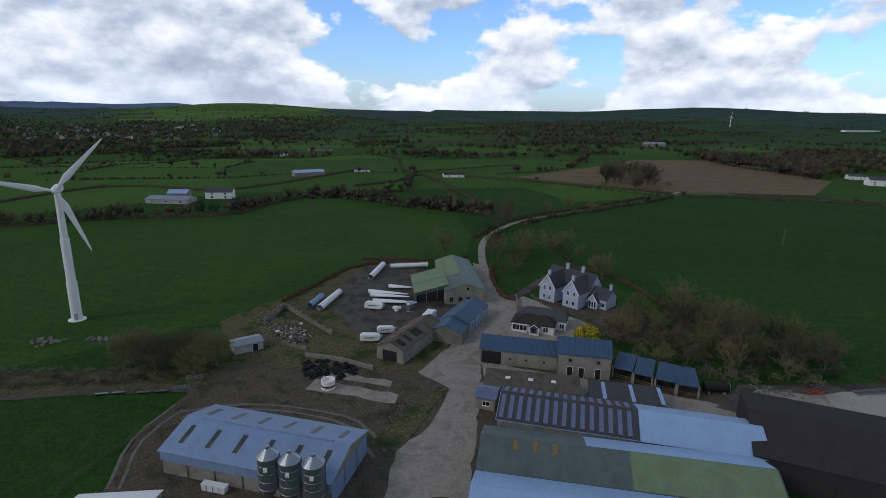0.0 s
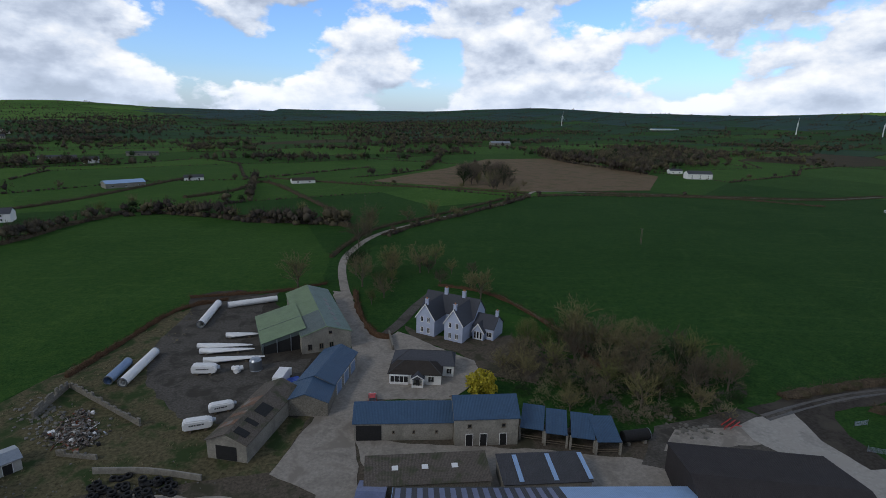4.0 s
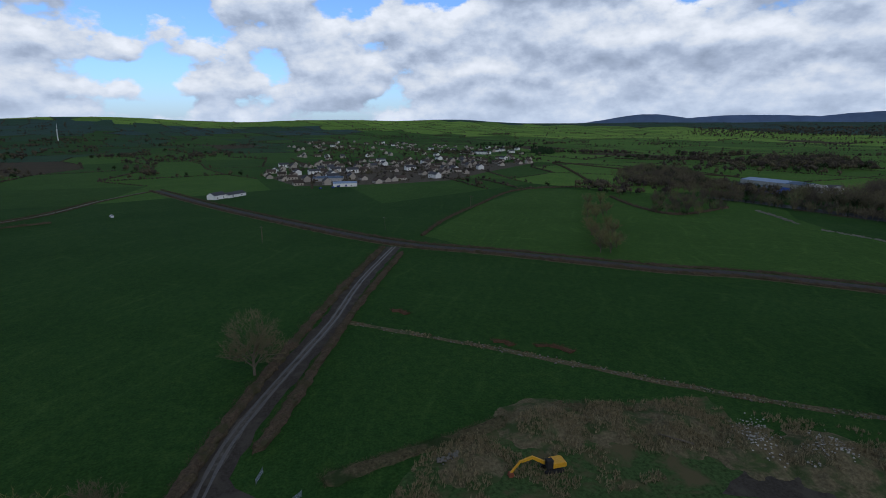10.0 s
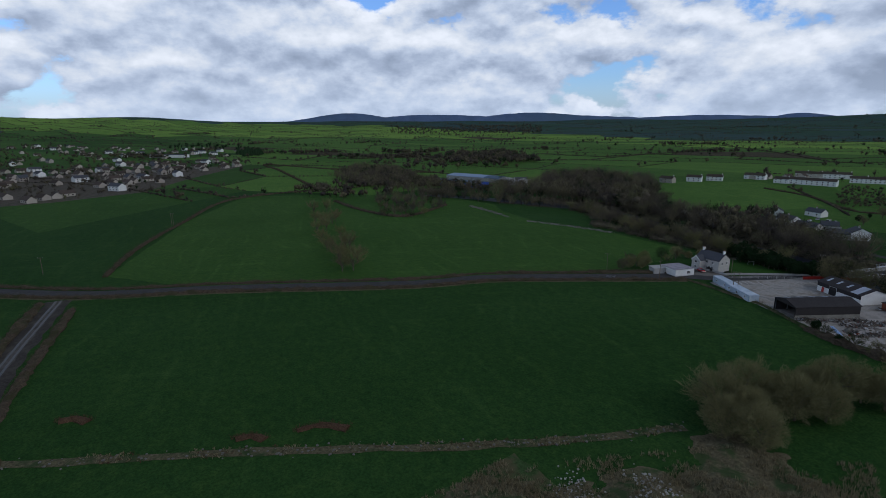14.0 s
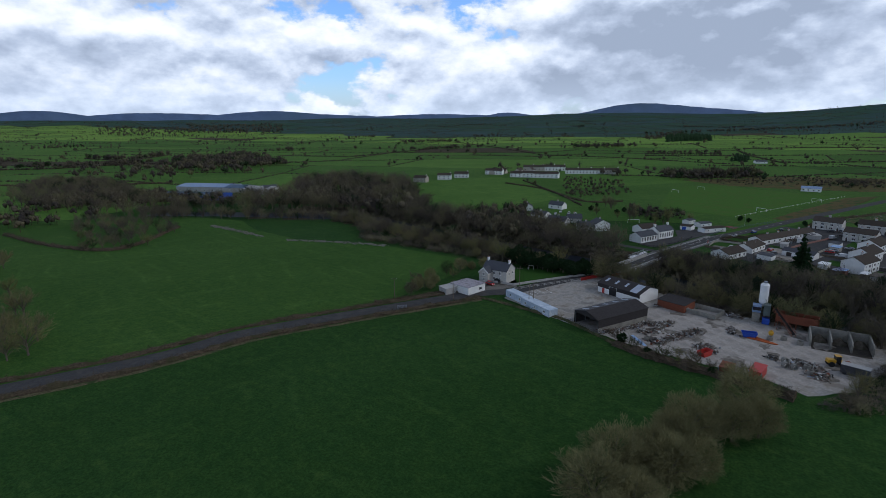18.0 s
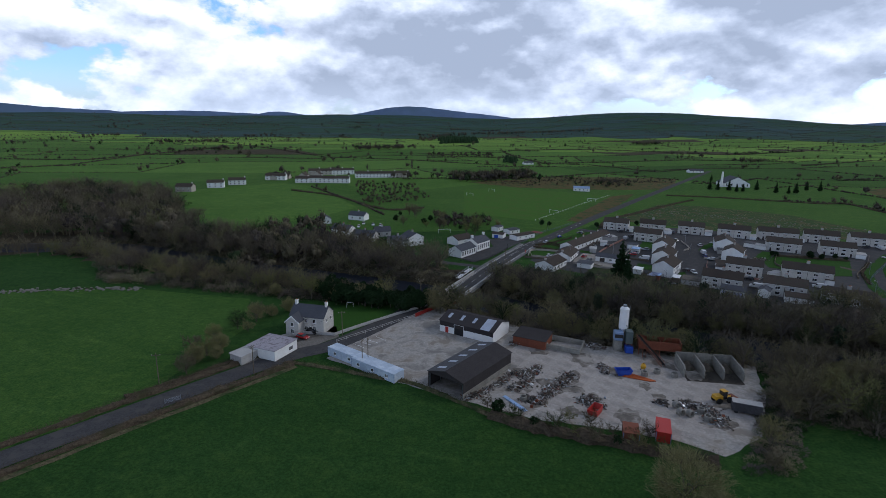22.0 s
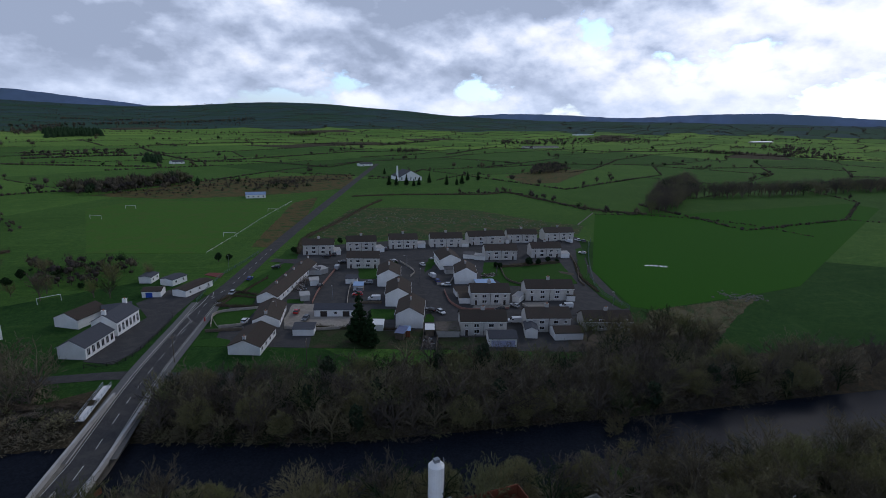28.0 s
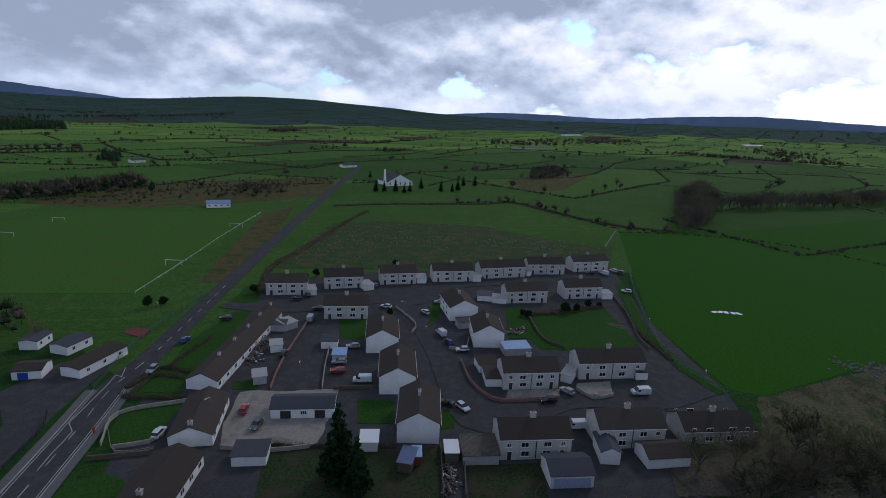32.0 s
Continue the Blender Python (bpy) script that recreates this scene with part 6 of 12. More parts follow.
def hedge(pts, width, height, label, mat=None, seed=1, gaps=0.0, spikes=14, name="hedge"):
    """A clipped or ragged hedge: a rough core with twigs standing out of it."""
    r = random.Random(seed)
    p = smooth(pts, 1.6)
    verts, faces = [], []
    ring = 7
    prev = None
    for i, q in enumerate(p):
        if r.random() < gaps:
            prev = None
            continue
        d = (p[min(i + 1, len(p) - 1)] - p[max(i - 1, 0)]).normalized()
        s = Vector((-d.y, d.x, 0))
        swell = 1 + 0.45 * noise.noise((q.x * 0.16, q.y * 0.16, seed))
        h = height * swell * (0.65 + 0.35 * r.random())
        w = width / 2 * swell * (0.6 + 0.4 * r.random())
        z = ground_height(q.x, q.y) - 0.05
        k = len(verts)
        for j in range(ring):
            a = math.pi * j / (ring - 1)
            c = q + s * math.cos(a) * w * r.uniform(0.8, 1.15)
            verts.append((c.x, c.y, z + max(0, math.sin(a)) ** 0.6 * h * r.uniform(0.5, 0.85)))
        if i in (0, len(p) - 1):
            faces.append(tuple(range(k, k + ring)))
        if prev is not None:
            for j in range(ring - 1):
                faces.append((prev + j, prev + j + 1, k + j + 1, k + j))
        prev = k
        for _ in range(spikes * 4):
            c = q + s * r.uniform(-w, w) * 1.15 + d * r.uniform(-0.8, 0.8)
            zz = z + h * r.uniform(0.1, 0.95)
            e = Vector((r.uniform(-0.7, 0.7), r.uniform(-0.7, 0.7), r.uniform(0.1, 0.9))) * r.uniform(0.6, 1.3)
            f = Vector((r.uniform(-1, 1), r.uniform(-1, 1), 0)) * 0.05
            m = len(verts)
            verts.extend(((c.x - f.x, c.y - f.y, zz), (c.x + f.x, c.y + f.y, zz), (c.x + e.x, c.y + e.y, zz + e.z)))
            faces.append((m, m + 1, m + 2))
    me = bpy.data.meshes.new(name)
    me.from_pydata(verts, [], faces)
    me.materials.append(mat or M_HEDGE)
    return tagged(new(name, me), label, "hedge")


def offset(pts, d):
    p = smooth(pts, 12)
    out = []
    for i, q in enumerate(p):
        t = (p[min(i + 1, len(p) - 1)] - p[max(i - 1, 0)]).normalized()
        out.append((q.x - t.y * d, q.y + t.x * d))
    return out


# lane along the top of the great field
TOP_LANE = [(223, 474.6), (262, 462), (320, 437), (375, 413), (447, 388), (535, 390), (600, 382)]
ribbon("field_lane", TOP_LANE, 4.0, M_PALEGRAVEL, 0.08, "pale narrow lane between low hedges")
hedge([(x + 1, y - 4.5) for x, y in TOP_LANE[1:]], 1.8, 1.1, "low clipped hedge along the lane", M_HEDGE, 231)
hedge([(x - 1, y + 4.5) for x, y in TOP_LANE[1:6]], 1.8, 1.2, "low clipped hedge along the lane", M_HEDGE, 232)

# grounds of the farm
sheet("yard", [(-42.8, 93.6), (-48.7, 119.7), (-45.6, 150.0), (-11.3, 147.9), (3.1, 165.9), (20.3, 191.0), (23.3, 166.0), (52.3, 148.6), (75.7, 133.1), (78.9, 118.6), (31.2, 91.3)], M_DIRT, 0.03, "bare trodden ground of the farmyard")
sheet("yard", [(-12.8, 101.4), (-5.1, 113.8), (0.2, 122.3), (2.7, 137.2), (-6.3, 134.7), (-25.9, 137.3), (-39.0, 151.6), (-47.8, 148.5), (-51.8, 134.8), (-55.1, 121.7), (-51.7, 102.0)], M_DIRT, 0.05, "bare muddy dirt round the grey shed")
sheet("yard", [(0.0, 145.5), (9.3, 162.1), (21.3, 183.5), (19.6, 166.0), (15.5, 145.5), (13.8, 129.8), (8.9, 101.1), (-5.3, 101.3), (-4.0, 113.8), (6.2, 127.5), (8.0, 137.2)], M_CONCRETE, 0.10, "pale cracked concrete farmyard")
sheet("yard", [(-24.9, 249.1), (-18.0, 254.1), (-8.7, 253.8), (1.8, 242.2), (9.0, 206.0), (14.5, 190.3), (21.7, 185.1), (13.0, 176.2), (5.7, 162.7), (-14.8, 174.3)], M_MUD, 0.055, "dark churned ground of the storage yard")
sheet("yard", [(22.7, 244.7), (28.7, 241.5), (27.8, 212.9), (29.7, 201.7), (33.1, 198.6), (36.8, 202.4), (40.0, 198.2), (47.0, 185.2), (51.9, 178.0), (50.1, 169.3), (44.1, 164.2), (39.6, 161.3), (28.3, 164.6), (18.0, 166.1), (16.7, 158.0), (5.0, 164.7), (12.4, 170.6), (21.9, 186.2), (21.9, 208.7)], M_CONCRETE, 0.14, "concrete forecourt before cottage and barns")
sheet("garden_bed", [(40.0, 206.3), (43.1, 199.0), (55.7, 192.2), (68.2, 191.1), (70.7, 172.2), (61.9, 162.8), (52.7, 169.2), (49.4, 183.9), (39.5, 196.5)], M_DIRT, 0.10, "dark garden bed round the farmhouse", "garden")
ribbon("drive", [(31.3, 199.5), (38.1, 207.3), (43.7, 215.8), (48.8, 223.3), (57.7, 234.6)], 3.4, M_GRAVEL, 0.12, "dark gravel drive beside the farmhouse", wobble=0.1)
sheet("yard", [(-22.0, 241.8), (4.2, 247.9), (-1.7, 232.5), (-1.2, 190.7), (10.9, 190.9), (4.9, 174.1), (-8.0, 163.9), (-18.2, 169.7), (-27.5, 187.8), (-29.1, 210.5)], M_GRAVEL, 0.06, "dark gravel storage yard for turbine parts")
sheet("yard", [(16.1, 151.7), (47.6, 139.8), (71.6, 128.3), (67.1, 120.7), (16.9, 134.6)], M_CONCRETE, 0.07, "dusty concrete strip between barns")
sheet("yard", [(80.8, 137.0), (92.8, 134.4), (112.6, 136.9), (103.0, 125.9), (73.4, 131.4)], M_CONCRETE, 0.09, "pale hardcore apron beside the dark shed")
sheet("slab", [(-25.9, 137.3), (-4.9, 131.0), (-4.4, 134.7), (-24.3, 142.1)], M_CONCRETE, 0.16, "long old concrete slab in the dirt")
sheet("slab", [(-24.7, 144.4), (-6.5, 138.3), (-6.0, 141.0), (-23.1, 147.0)], M_CONCRETE, 0.16, "mossy concrete slab strip")
sheet("apron", [(95.3, 134.5), (101.3, 135.9), (111.6, 135.0), (107.2, 125.2), (107.6, 115.8), (112.5, 114.6), (110.2, 104.4), (107.5, 92.3), (102.8, 95.9), (93.8, 129.5)], M_APRON, 0.10, "bright concrete apron at the track fork")
sheet("apron", [(77.4, 139.2), (90.3, 139.2), (100.4, 140.3), (104.7, 132.9), (102.9, 126.0), (106.7, 110.1), (109.2, 105.0), (66.4, 129.2)], M_GRAVEL, 0.085, "gritty hardstanding round the dark shed")
sheet("track_fork", [(112.5, 136.4), (120.0, 137.3), (124.6, 135.5), (118.3, 130.7), (114.6, 124.9), (112.9, 114.3), (107.2, 115.6), (107.3, 120.1), (107.2, 125.2), (109.9, 131.0), (111.0, 134.2)], M_MUD, 0.13, "dark wet mud where the track forks")
sheet("rough_ground", [(117.8, 100.5), (128.5, 95.0), (135.6, 82.4), (141.1, 71.1), (147.9, 60.4), (145.8, 53.7), (145.5, 41.4), (147.2, 26.0), (123.2, 25.7), (103.3, 33.2), (88.6, 87.7), (109.4, 93.9), (111.1, 102.9)], M_RUSHY, 0.03, "rough grass and bare earth round the spoil heaps")
sheet("rough_ground", [(-58.2, 175.7), (-48.6, 192.6), (-38.5, 216.9), (-21.9, 240.1), (-21.7, 217.3), (-28.4, 192.9), (-23.0, 169.7), (-12.6, 162.0), (-12.8, 148.5), (-29.0, 151.6), (-46.1, 151.6)], M_ROUGH, 0.045, "rough weedy ground beside the storage yard")
sheet("rough_ground", [(-6.7, 121.3), (2.7, 134.6), (6.7, 137.2), (0.2, 121.2), (-4.0, 113.8), (-9.5, 115.7)], M_ROUGH, 0.13, "weedy patch in the yard")
sheet("rough_ground", [(-100.1, 145.5), (-60.9, 147.0), (-46.1, 151.6), (-35.9, 145.5), (-52.8, 137.3), (-91.4, 133.7)], M_ROUGH, 0.045, "rough grass verge beside the dirt track")
ribbon("dirt_track", [(-95.8, 133.3), (-74.7, 136.1), (-52.8, 137.3), (-27.7, 133.5), (-10.8, 128.8), (3.9, 131.0)], 2.9, M_DIRT, 0.08, "wet dirt track across the yard", wobble=0.25)
sheet("rough_ground", [(-60, 178), (-44, 205), (-28, 238), (-8, 215), (4, 185), (9, 165), (1, 146), (-14, 147), (-46, 150)], M_ROUGH, 0.035, "weedy ground between the yards")
for k, pts in enumerate(([(-50, 128), (-38, 131), (-24, 129), (-12, 124), (-6, 114)], [(-49, 126), (-37, 129), (-24, 127), (-13.5, 122), (-8, 112)], [(-50, 104), (-53, 118), (-50, 129)], [(-52, 104), (-55, 118), (-52.5, 131)])):
    ribbon("wheel_rut", pts, 0.7, M_PALEGRAVEL, 0.075, "pale wheel rut in the muddy yard", "rut", wobble=0.4)
sheet("lawn", [(72.6, 210.7), (81.0, 201.3), (78.9, 185.3), (79.6, 170.6), (58.8, 178.7), (50.7, 180.1), (58.9, 192.3)], M_LAWN, 0.05, "shaded lawn beside the farmhouse")
sheet("brown_field", [(94.7, 563.5), (199.2, 667.0), (309.5, 799.7), (454.2, 819.3), (427.7, 565.1), (334.7, 463.3), (214.5, 474.2)], M_BROWNFIELD, 0.25, "brown ploughed stubble field", "field")

# hedges and walls round the farm
for k, (pts, w, h, mat, lab) in enumerate((
    ([(115.1, 141.0), (147.8, 139.5), (197.4, 134.2), (258.5, 126.2), (318.9, 116.8)], 4.2, 2.3, M_HEDGE, "bare hawthorn hedge along the track"),
    ([(130.6, 130.8), (135.2, 129.1), (181.2, 124.1), (231.6, 118.0), (304.5, 106.0)], 3.6, 1.9, M_HEDGE, "bare hawthorn hedge along the track"),
    ([(-45.6, 195.4), (-37.9, 213.5), (-27.3, 236.6), (-12.7, 243.8)], 1.6, 1.8, M_HEDGE_BROWN, "brown beech hedge round the storage yard"),
    ([(30.2, 240.7), (28.4, 220.6), (29.7, 201.7), (33.7, 198.2)], 2.2, 2.2, M_HEDGE_BROWN, "brown beech hedge beside the lane"),
    ([(61.9, 241.4), (72.7, 232.7), (79.3, 220.4), (83.4, 195.5), (82.9, 183.1), (81.3, 164.9)], 1.8, 1.6, M_HEDGE_BROWN, "brown beech hedge behind the farmhouse"),
    ([(59.0, 331.3), (91.8, 358.3), (139.9, 393.8), (207.6, 455.8)], 3.0, 2.2, M_HEDGE, "ragged hedge along the upper lane"),
    ([(27.3, 291.5), (39.3, 317.0), (59.8, 347.9), (105.9, 382.0), (176.3, 437.2)], 2.6, 2.0, M_HEDGE, "ragged hedge along the upper lane"),
    ([(-24.9, 249.1), (-12.4, 248.8), (5.5, 248.7), (21.3, 253.6)], 1.6, 1.6, M_HEDGE_BROWN, "brown hedge behind the yard"),
    ([(-63.9, 435.5), (-32.6, 405.8), (-3.2, 380.6), (23.8, 376.3), (46.9, 387.4)], 5.0, 3.5, M_HEDGE, "overgrown field hedge with bare trees"),
    ([(46.9, 387.4), (2.0, 562.2), (-24.4, 513.2), (-56.1, 480.5)], 4.0, 3.0, M_HEDGE, "overgrown hedge between two fields"),
    ([(6.2, 597.2), (81.1, 538.0), (146.2, 505.0), (208.4, 462.4)], 3.0, 2.0, M_HEDGE, "low field hedge below the brown field"),
    ([(214.0, 453.2), (292.9, 435.6), (364.9, 406.7), (414.7, 357.4)], 2.6, 1.8, M_HEDGE, "low field hedge of the great field"),
    ([(-237.4, 300.8), (-206.2, 312.4), (-180.6, 329.5), (-146.1, 336.7), (-117.5, 347.4), (-101.9, 389.8), (-79.0, 430.2)], 5.0, 3.0, M_HEDGE, "field hedge with row of bare trees"),
    ([(-79.0, 430.2), (-38.4, 407.1), (6.0, 386.8), (45.3, 358.3)], 5.0, 3.0, M_HEDGE, "field hedge with row of bare trees"),
    ([(-276.4, 365.1), (-257.2, 442.4), (-224.6, 461.9), (-145.9, 453.8), (-65.2, 616.4)], 4.0, 2.5, M_HEDGE, "dark hedge between distant fields"),
    ([(349.6, 95.0), (404.9, 78.6), (476.9, 46.9), (578.8, -6.9), (608.7, -96.4)], 3.0, 2.0, M_HEDGE, "hedge and ditch across the pasture"),
    ([(515.7, -80.8), (454.2, -80.2), (413.3, -94.7), (442.1, -148.4)], 4.0, 2.5, M_HEDGE, "curving hedge on the knoll"),
    ([(1189.3, 368.5), (924.9, 273.5), (773.4, 244.0), (616.2, 213.4)], 3.0, 2.0, M_HEDGE, "low dark hedge by the village"),
    ([(618.8, -100.0), (858.8, -131.4), (984.9, -147.9), (801.6, -217.9), (688.9, -305.3)], 4.0, 3.0, M_HEDGE, "overgrown distant field hedge"))):
    hedge(pts, w, h, lab, mat, 100 + k)
NR = [q for q in MAIN_ROAD[:9]]
hedge(offset(NR, 5.6), 2.6, 1.7, "trimmed hawthorn hedge along the main road", seed=141)
hedge(offset(NR, -5.6), 2.8, 1.9, "trimmed hawthorn hedge along the main road", seed=142)
ribbon("verge", offset(NR, -7.6), 1.6, M_ROUGH, 0.05, "dry grass verge along the road hedge", "verge", wobble=0.3)
BOUND = [(204.2, 122.0), (190.4, 95.4), (173.0, 63.6), (155.9, 35.1), (143.7, 11.8), (133.4, -12.2)]
ribbon("field_margin", BOUND, 2.6, M_ROUGH, 0.06, "rough grass field margin with tumbled stones", "verge", wobble=0.35)
hedge([(119.4, 114.4), (126.5, 101.4), (134.6, 84.7), (142.8, 70.0), (143.4, 54.4), (141.7, 46.5)], 5.0, 0.5, "tall dead grass along the field edge", M_ROUGH, 150, 0.0, 40, "grass_bank")
for k, (pts, lab) in enumerate((([(180.2, 61.4), (179.4, 55.8), (174.8, 51.5)], "brown dead bracken clump"), ([(184.2, 73.7), (183.6, 70.4), (180.6, 68.4)], "brown dead bracken clump"), ([(214.2, 106.5), (214.0, 103.6), (210.4, 100.9)], "brown dead bracken clump"))):
    hedge(pts, 3.0, 0.9, lab, M_HEDGE_BROWN, 160 + k, 0, 20, "bracken")

# stones along the margin and in the spoil
M_ROCK = material("pale_rock", (0.17, 0.162, 0.14), 0.9, vary=0.3, scale=2, rnd=0.4)


def stones(pts, n, spread, size, label, seed, mat=None, z=0.0):
    r = random.Random(seed)
    p = smooth(pts, 2)
    bm = bmesh.new()
    for _ in range(n):
        q = r.choice(p)
        s = size * r.uniform(0.5, 1.5)
        x, y = q.x + r.gauss(0, spread), q.y + r.gauss(0, spread)
        t = bmesh.ops.create_icosphere(bm, subdivisions=1, radius=s)
        for v in t["verts"]:
            v.co = Vector((v.co.x * r.uniform(0.8, 1.3), v.co.y * r.uniform(0.8, 1.3), v.co.z * 0.7)) + Vector((x, y, z + spoil(x, y) + s * 0.3))
    ob = part("stones", bm, mat or M_ROCK)
    return tagged(ob, label, "stones", kind="stuff")


# spoil heaps east of the sheds
HEAPS = [(133.4, 40.2, 9, 2.2), (120.0, 15.5, 9, 3.0), (125.0, 28.0, 8, 2.2), (112.3, 1.4, 10, 2.6), (105.7, -7.3, 8, 2.0), (136.6, 53.3, 8, 1.4), (137.0, 68.5, 9, 2.0), (124.4, 86.8, 7, 1.2), (121.0, -12.1, 8, 1.2)]


def spoil(x, y):
    z = 0.0
    for cx, cy, r, h in HEAPS:
        d = math.hypot(x - cx, y - cy) / r
        if d < 1.6:
            z = max(z, h * math.exp(-1.6 * d * d) - h * 0.02)
    return z


def make_spoil():
    xs, ys = [h[0] for h in HEAPS], [h[1] for h in HEAPS]
    x0, x1, y0, y1 = min(xs) - 14, max(xs) + 14, min(ys) - 14, max(ys) + 14
    n, m = int((x1 - x0) / 0.8), int((y1 - y0) / 0.8)
    verts, faces = [], []
    for i in range(n + 1):
        for j in range(m + 1):
            x, y = x0 + i * 0.8, y0 + j * 0.8
            z = spoil(x, y)
            z = z + (0.5 * noise.noise((x * 0.5, y * 0.5, 2.0)) + 0.25 * noise.noise((x * 1.7, y * 1.7, 5.0))) * min(1, z) - (0.15 if z < 0.08 else 0)
            verts.append((x, y, z + 0.35 * noise.noise((x * 0.35, y * 0.35, 4.0)) - 0.12 if z < 0.5 else z))
    for i in range(n):
        for j in range(m):
            k = i * (m + 1) + j
            if max(verts[k][2], verts[k + 1][2], verts[k + m + 2][2], verts[k + m + 1][2]) > -0.02:
                faces.append((k, k + m + 1, k + m + 2, k + 1))
    r = random.Random(9)
    for _ in range(9000):
        x, y = r.uniform(x0, x1), r.uniform(y0, y1)
        z = spoil(x, y)
        if z > 0.15 and noise.noise((x * 0.2, y * 0.2, 8.0)) > -0.1:
            k = len(verts)
            f = r.uniform(0, 6.3)
            verts.extend(((x - 0.05 * math.cos(f), y - 0.05 * math.sin(f), z), (x + 0.05 * math.cos(f), y + 0.05 * math.sin(f), z), (x + r.uniform(-0.4, 0.4), y + r.uniform(-0.4, 0.4), z + r.uniform(0.5, 1.1))))
            faces.append((k, k + 1, k + 2))
    me = bpy.data.meshes.new("spoil_heaps")
    me.from_pydata(verts, [], faces)
    me.materials.append(M_SPOIL)
    tagged(new("spoil_heaps", me), "overgrown spoil heaps with dead grass and stones", "mound", kind="structure")


make_spoil()
sheet("mud_patch", [(122.1, 29.5), (121.4, 19.9), (113.1, 10.5), (109.4, 1.6), (104.2, -0.8), (112.3, 41.9)], M_MUD, 0.06, "dark wet mud beside the spoil heaps")
hedge([(115.6, 7.7), (114.3, 4.7), (113.9, 0.7)], 3.4, 1.8, "brown dead bush beside the mud", M_HEDGE_BROWN, 165, 0, 30, "bush")
fallen = thing("fallen_trunk", 127.6, 43.4, 1.2, 62, "bare fallen tree trunk on the spoil", "log")
bm = bmesh.new()
cyl(bm, (-3.6, 0, 0.0), (3.4, 0, 0.5), 0.24, 0.12, 8)
part("trunk", bm, M_BARK, fallen)
bm = bmesh.new()
cyl(bm, (1.0, 0, 0.3), (2.4, 1.0, 1.2), 0.09, 0.04, 6)
part("branch_stub", bm, M_BARK, fallen)
stones(BOUND, 200, 0.9, 0.24, "tumbled field stones along the margin", 5)
stones([(134.6, 23.5), (126.2, 26.9), (122.8, 27.3)], 170, 1.9, 0.20, "pale stones tipped on the spoil heap", 6, M_PALESTONE)
stones([(127.2, 11.9), (122.4, 12.7), (119.9, 18.7)], 170, 1.7, 0.20, "pale stones tipped on the spoil heap", 7, M_PALESTONE)
stones([(124.0, 92.1), (124.6, 89.9), (125.3, 89.4)], 40, 0.6, 0.35, "small pile of white stones", 8)
stones([(-47.7, 182.6), (-39.2, 169.6), (-33.5, 165.7)], 200, 2.4, 0.3, "rubble of a broken-down building", 9)
stones([(-43.2, 151.6), (-31.1, 148.5), (-19.4, 145.5), (-7.6, 134.7), (-12.2, 129.9), (-29.8, 142.7)], 260, 3.2, 0.16, "broken stones littered over the dirt yard", 15)
stones([(-5.2, 137.2), (0.1, 129.8), (-2.1, 121.3), (-4.6, 125.4)], 120, 2.0, 0.14, "broken stones beside the concrete yard", 16)
stones([(-102.9, 163.3), (-98.4, 163.4)], 40, 1.2, 0.45, "field stones near the turbine", 10)
stones([(-89.1, 165.3), (-83.7, 165.3)], 40, 1.2, 0.45, "field stones near the turbine", 11)
stones([(83.4, 139.0), (83.0, 137.1), (86.9, 134.9)], 50, 1.6, 0.35, "broken concrete beside the apron", 12)

# trees of the farm
for x, y in scatter([(68.2, 191.1), (82.9, 183.1), (98.2, 171.0), (113.3, 148.9), (97.6, 138.0), (77.1, 140.4), (56.6, 153.9), (55.4, 171.8)], 36, 3, 4.6):
    tree(TREE_RNG.choice(BARE + BARE + BUSHY), x, y, "bare winter tree in the copse behind the barns", "copse behind the barns", scale=TREE_RNG.uniform(0.65, 0.8) if x < 76 else TREE_RNG.uniform(0.8, 1.05))
for x, y in scatter([(46.2, 281.9), (71.8, 277.6), (84.3, 239.8), (81.1, 228.3), (60.2, 242.3), (44.9, 241.3), (30.3, 211.5), (35.4, 246.3)], 14, 4, 6.0):
    tree(TREE_RNG.choice(BARE), x, y, "bare garden tree by the farmhouse", "farmhouse trees", scale=TREE_RNG.uniform(0.5, 0.8))
for x, y in [(33.8, 262.5), (33.8, 247.1), (42.9, 311.1), (49.7, 329.7), (54.2, 339.9), (48.7, 265.1), (59.5, 259.6), (72.0, 224.2), (10.8, 251.0), (81.4, 178.3), (85.7, 174.1)]:
    tree(TREE_RNG.choice(BARE), x, y, "bare tree beside the lane", "lane trees", scale=TREE_RNG.uniform(1.0, 1.3))
for x, y in [(-70.0, 151.5), (-63.6, 145.5), (-62.3, 150.0), (-58.2, 147.0), (-53.6, 144.1), (-53.8, 151.6), (-49.9, 148.5), (-71.2, 148.5)]:
    tree(TREE_RNG.choice(BUSHY), x, y, "ivy-clad bare tree beside the tin shed", "trees by the tin shed", scale=TREE_RNG.uniform(0.65, 0.9))
tree((BIG_BARE[0], HAZE), 165.2, 141.0, "large solitary bare tree in the great field", scale=1.25)
tree(GOLD, 46.7, 160.5, "round golden evergreen bush by the forecourt", scale=1.3, category="bush", name="bush")
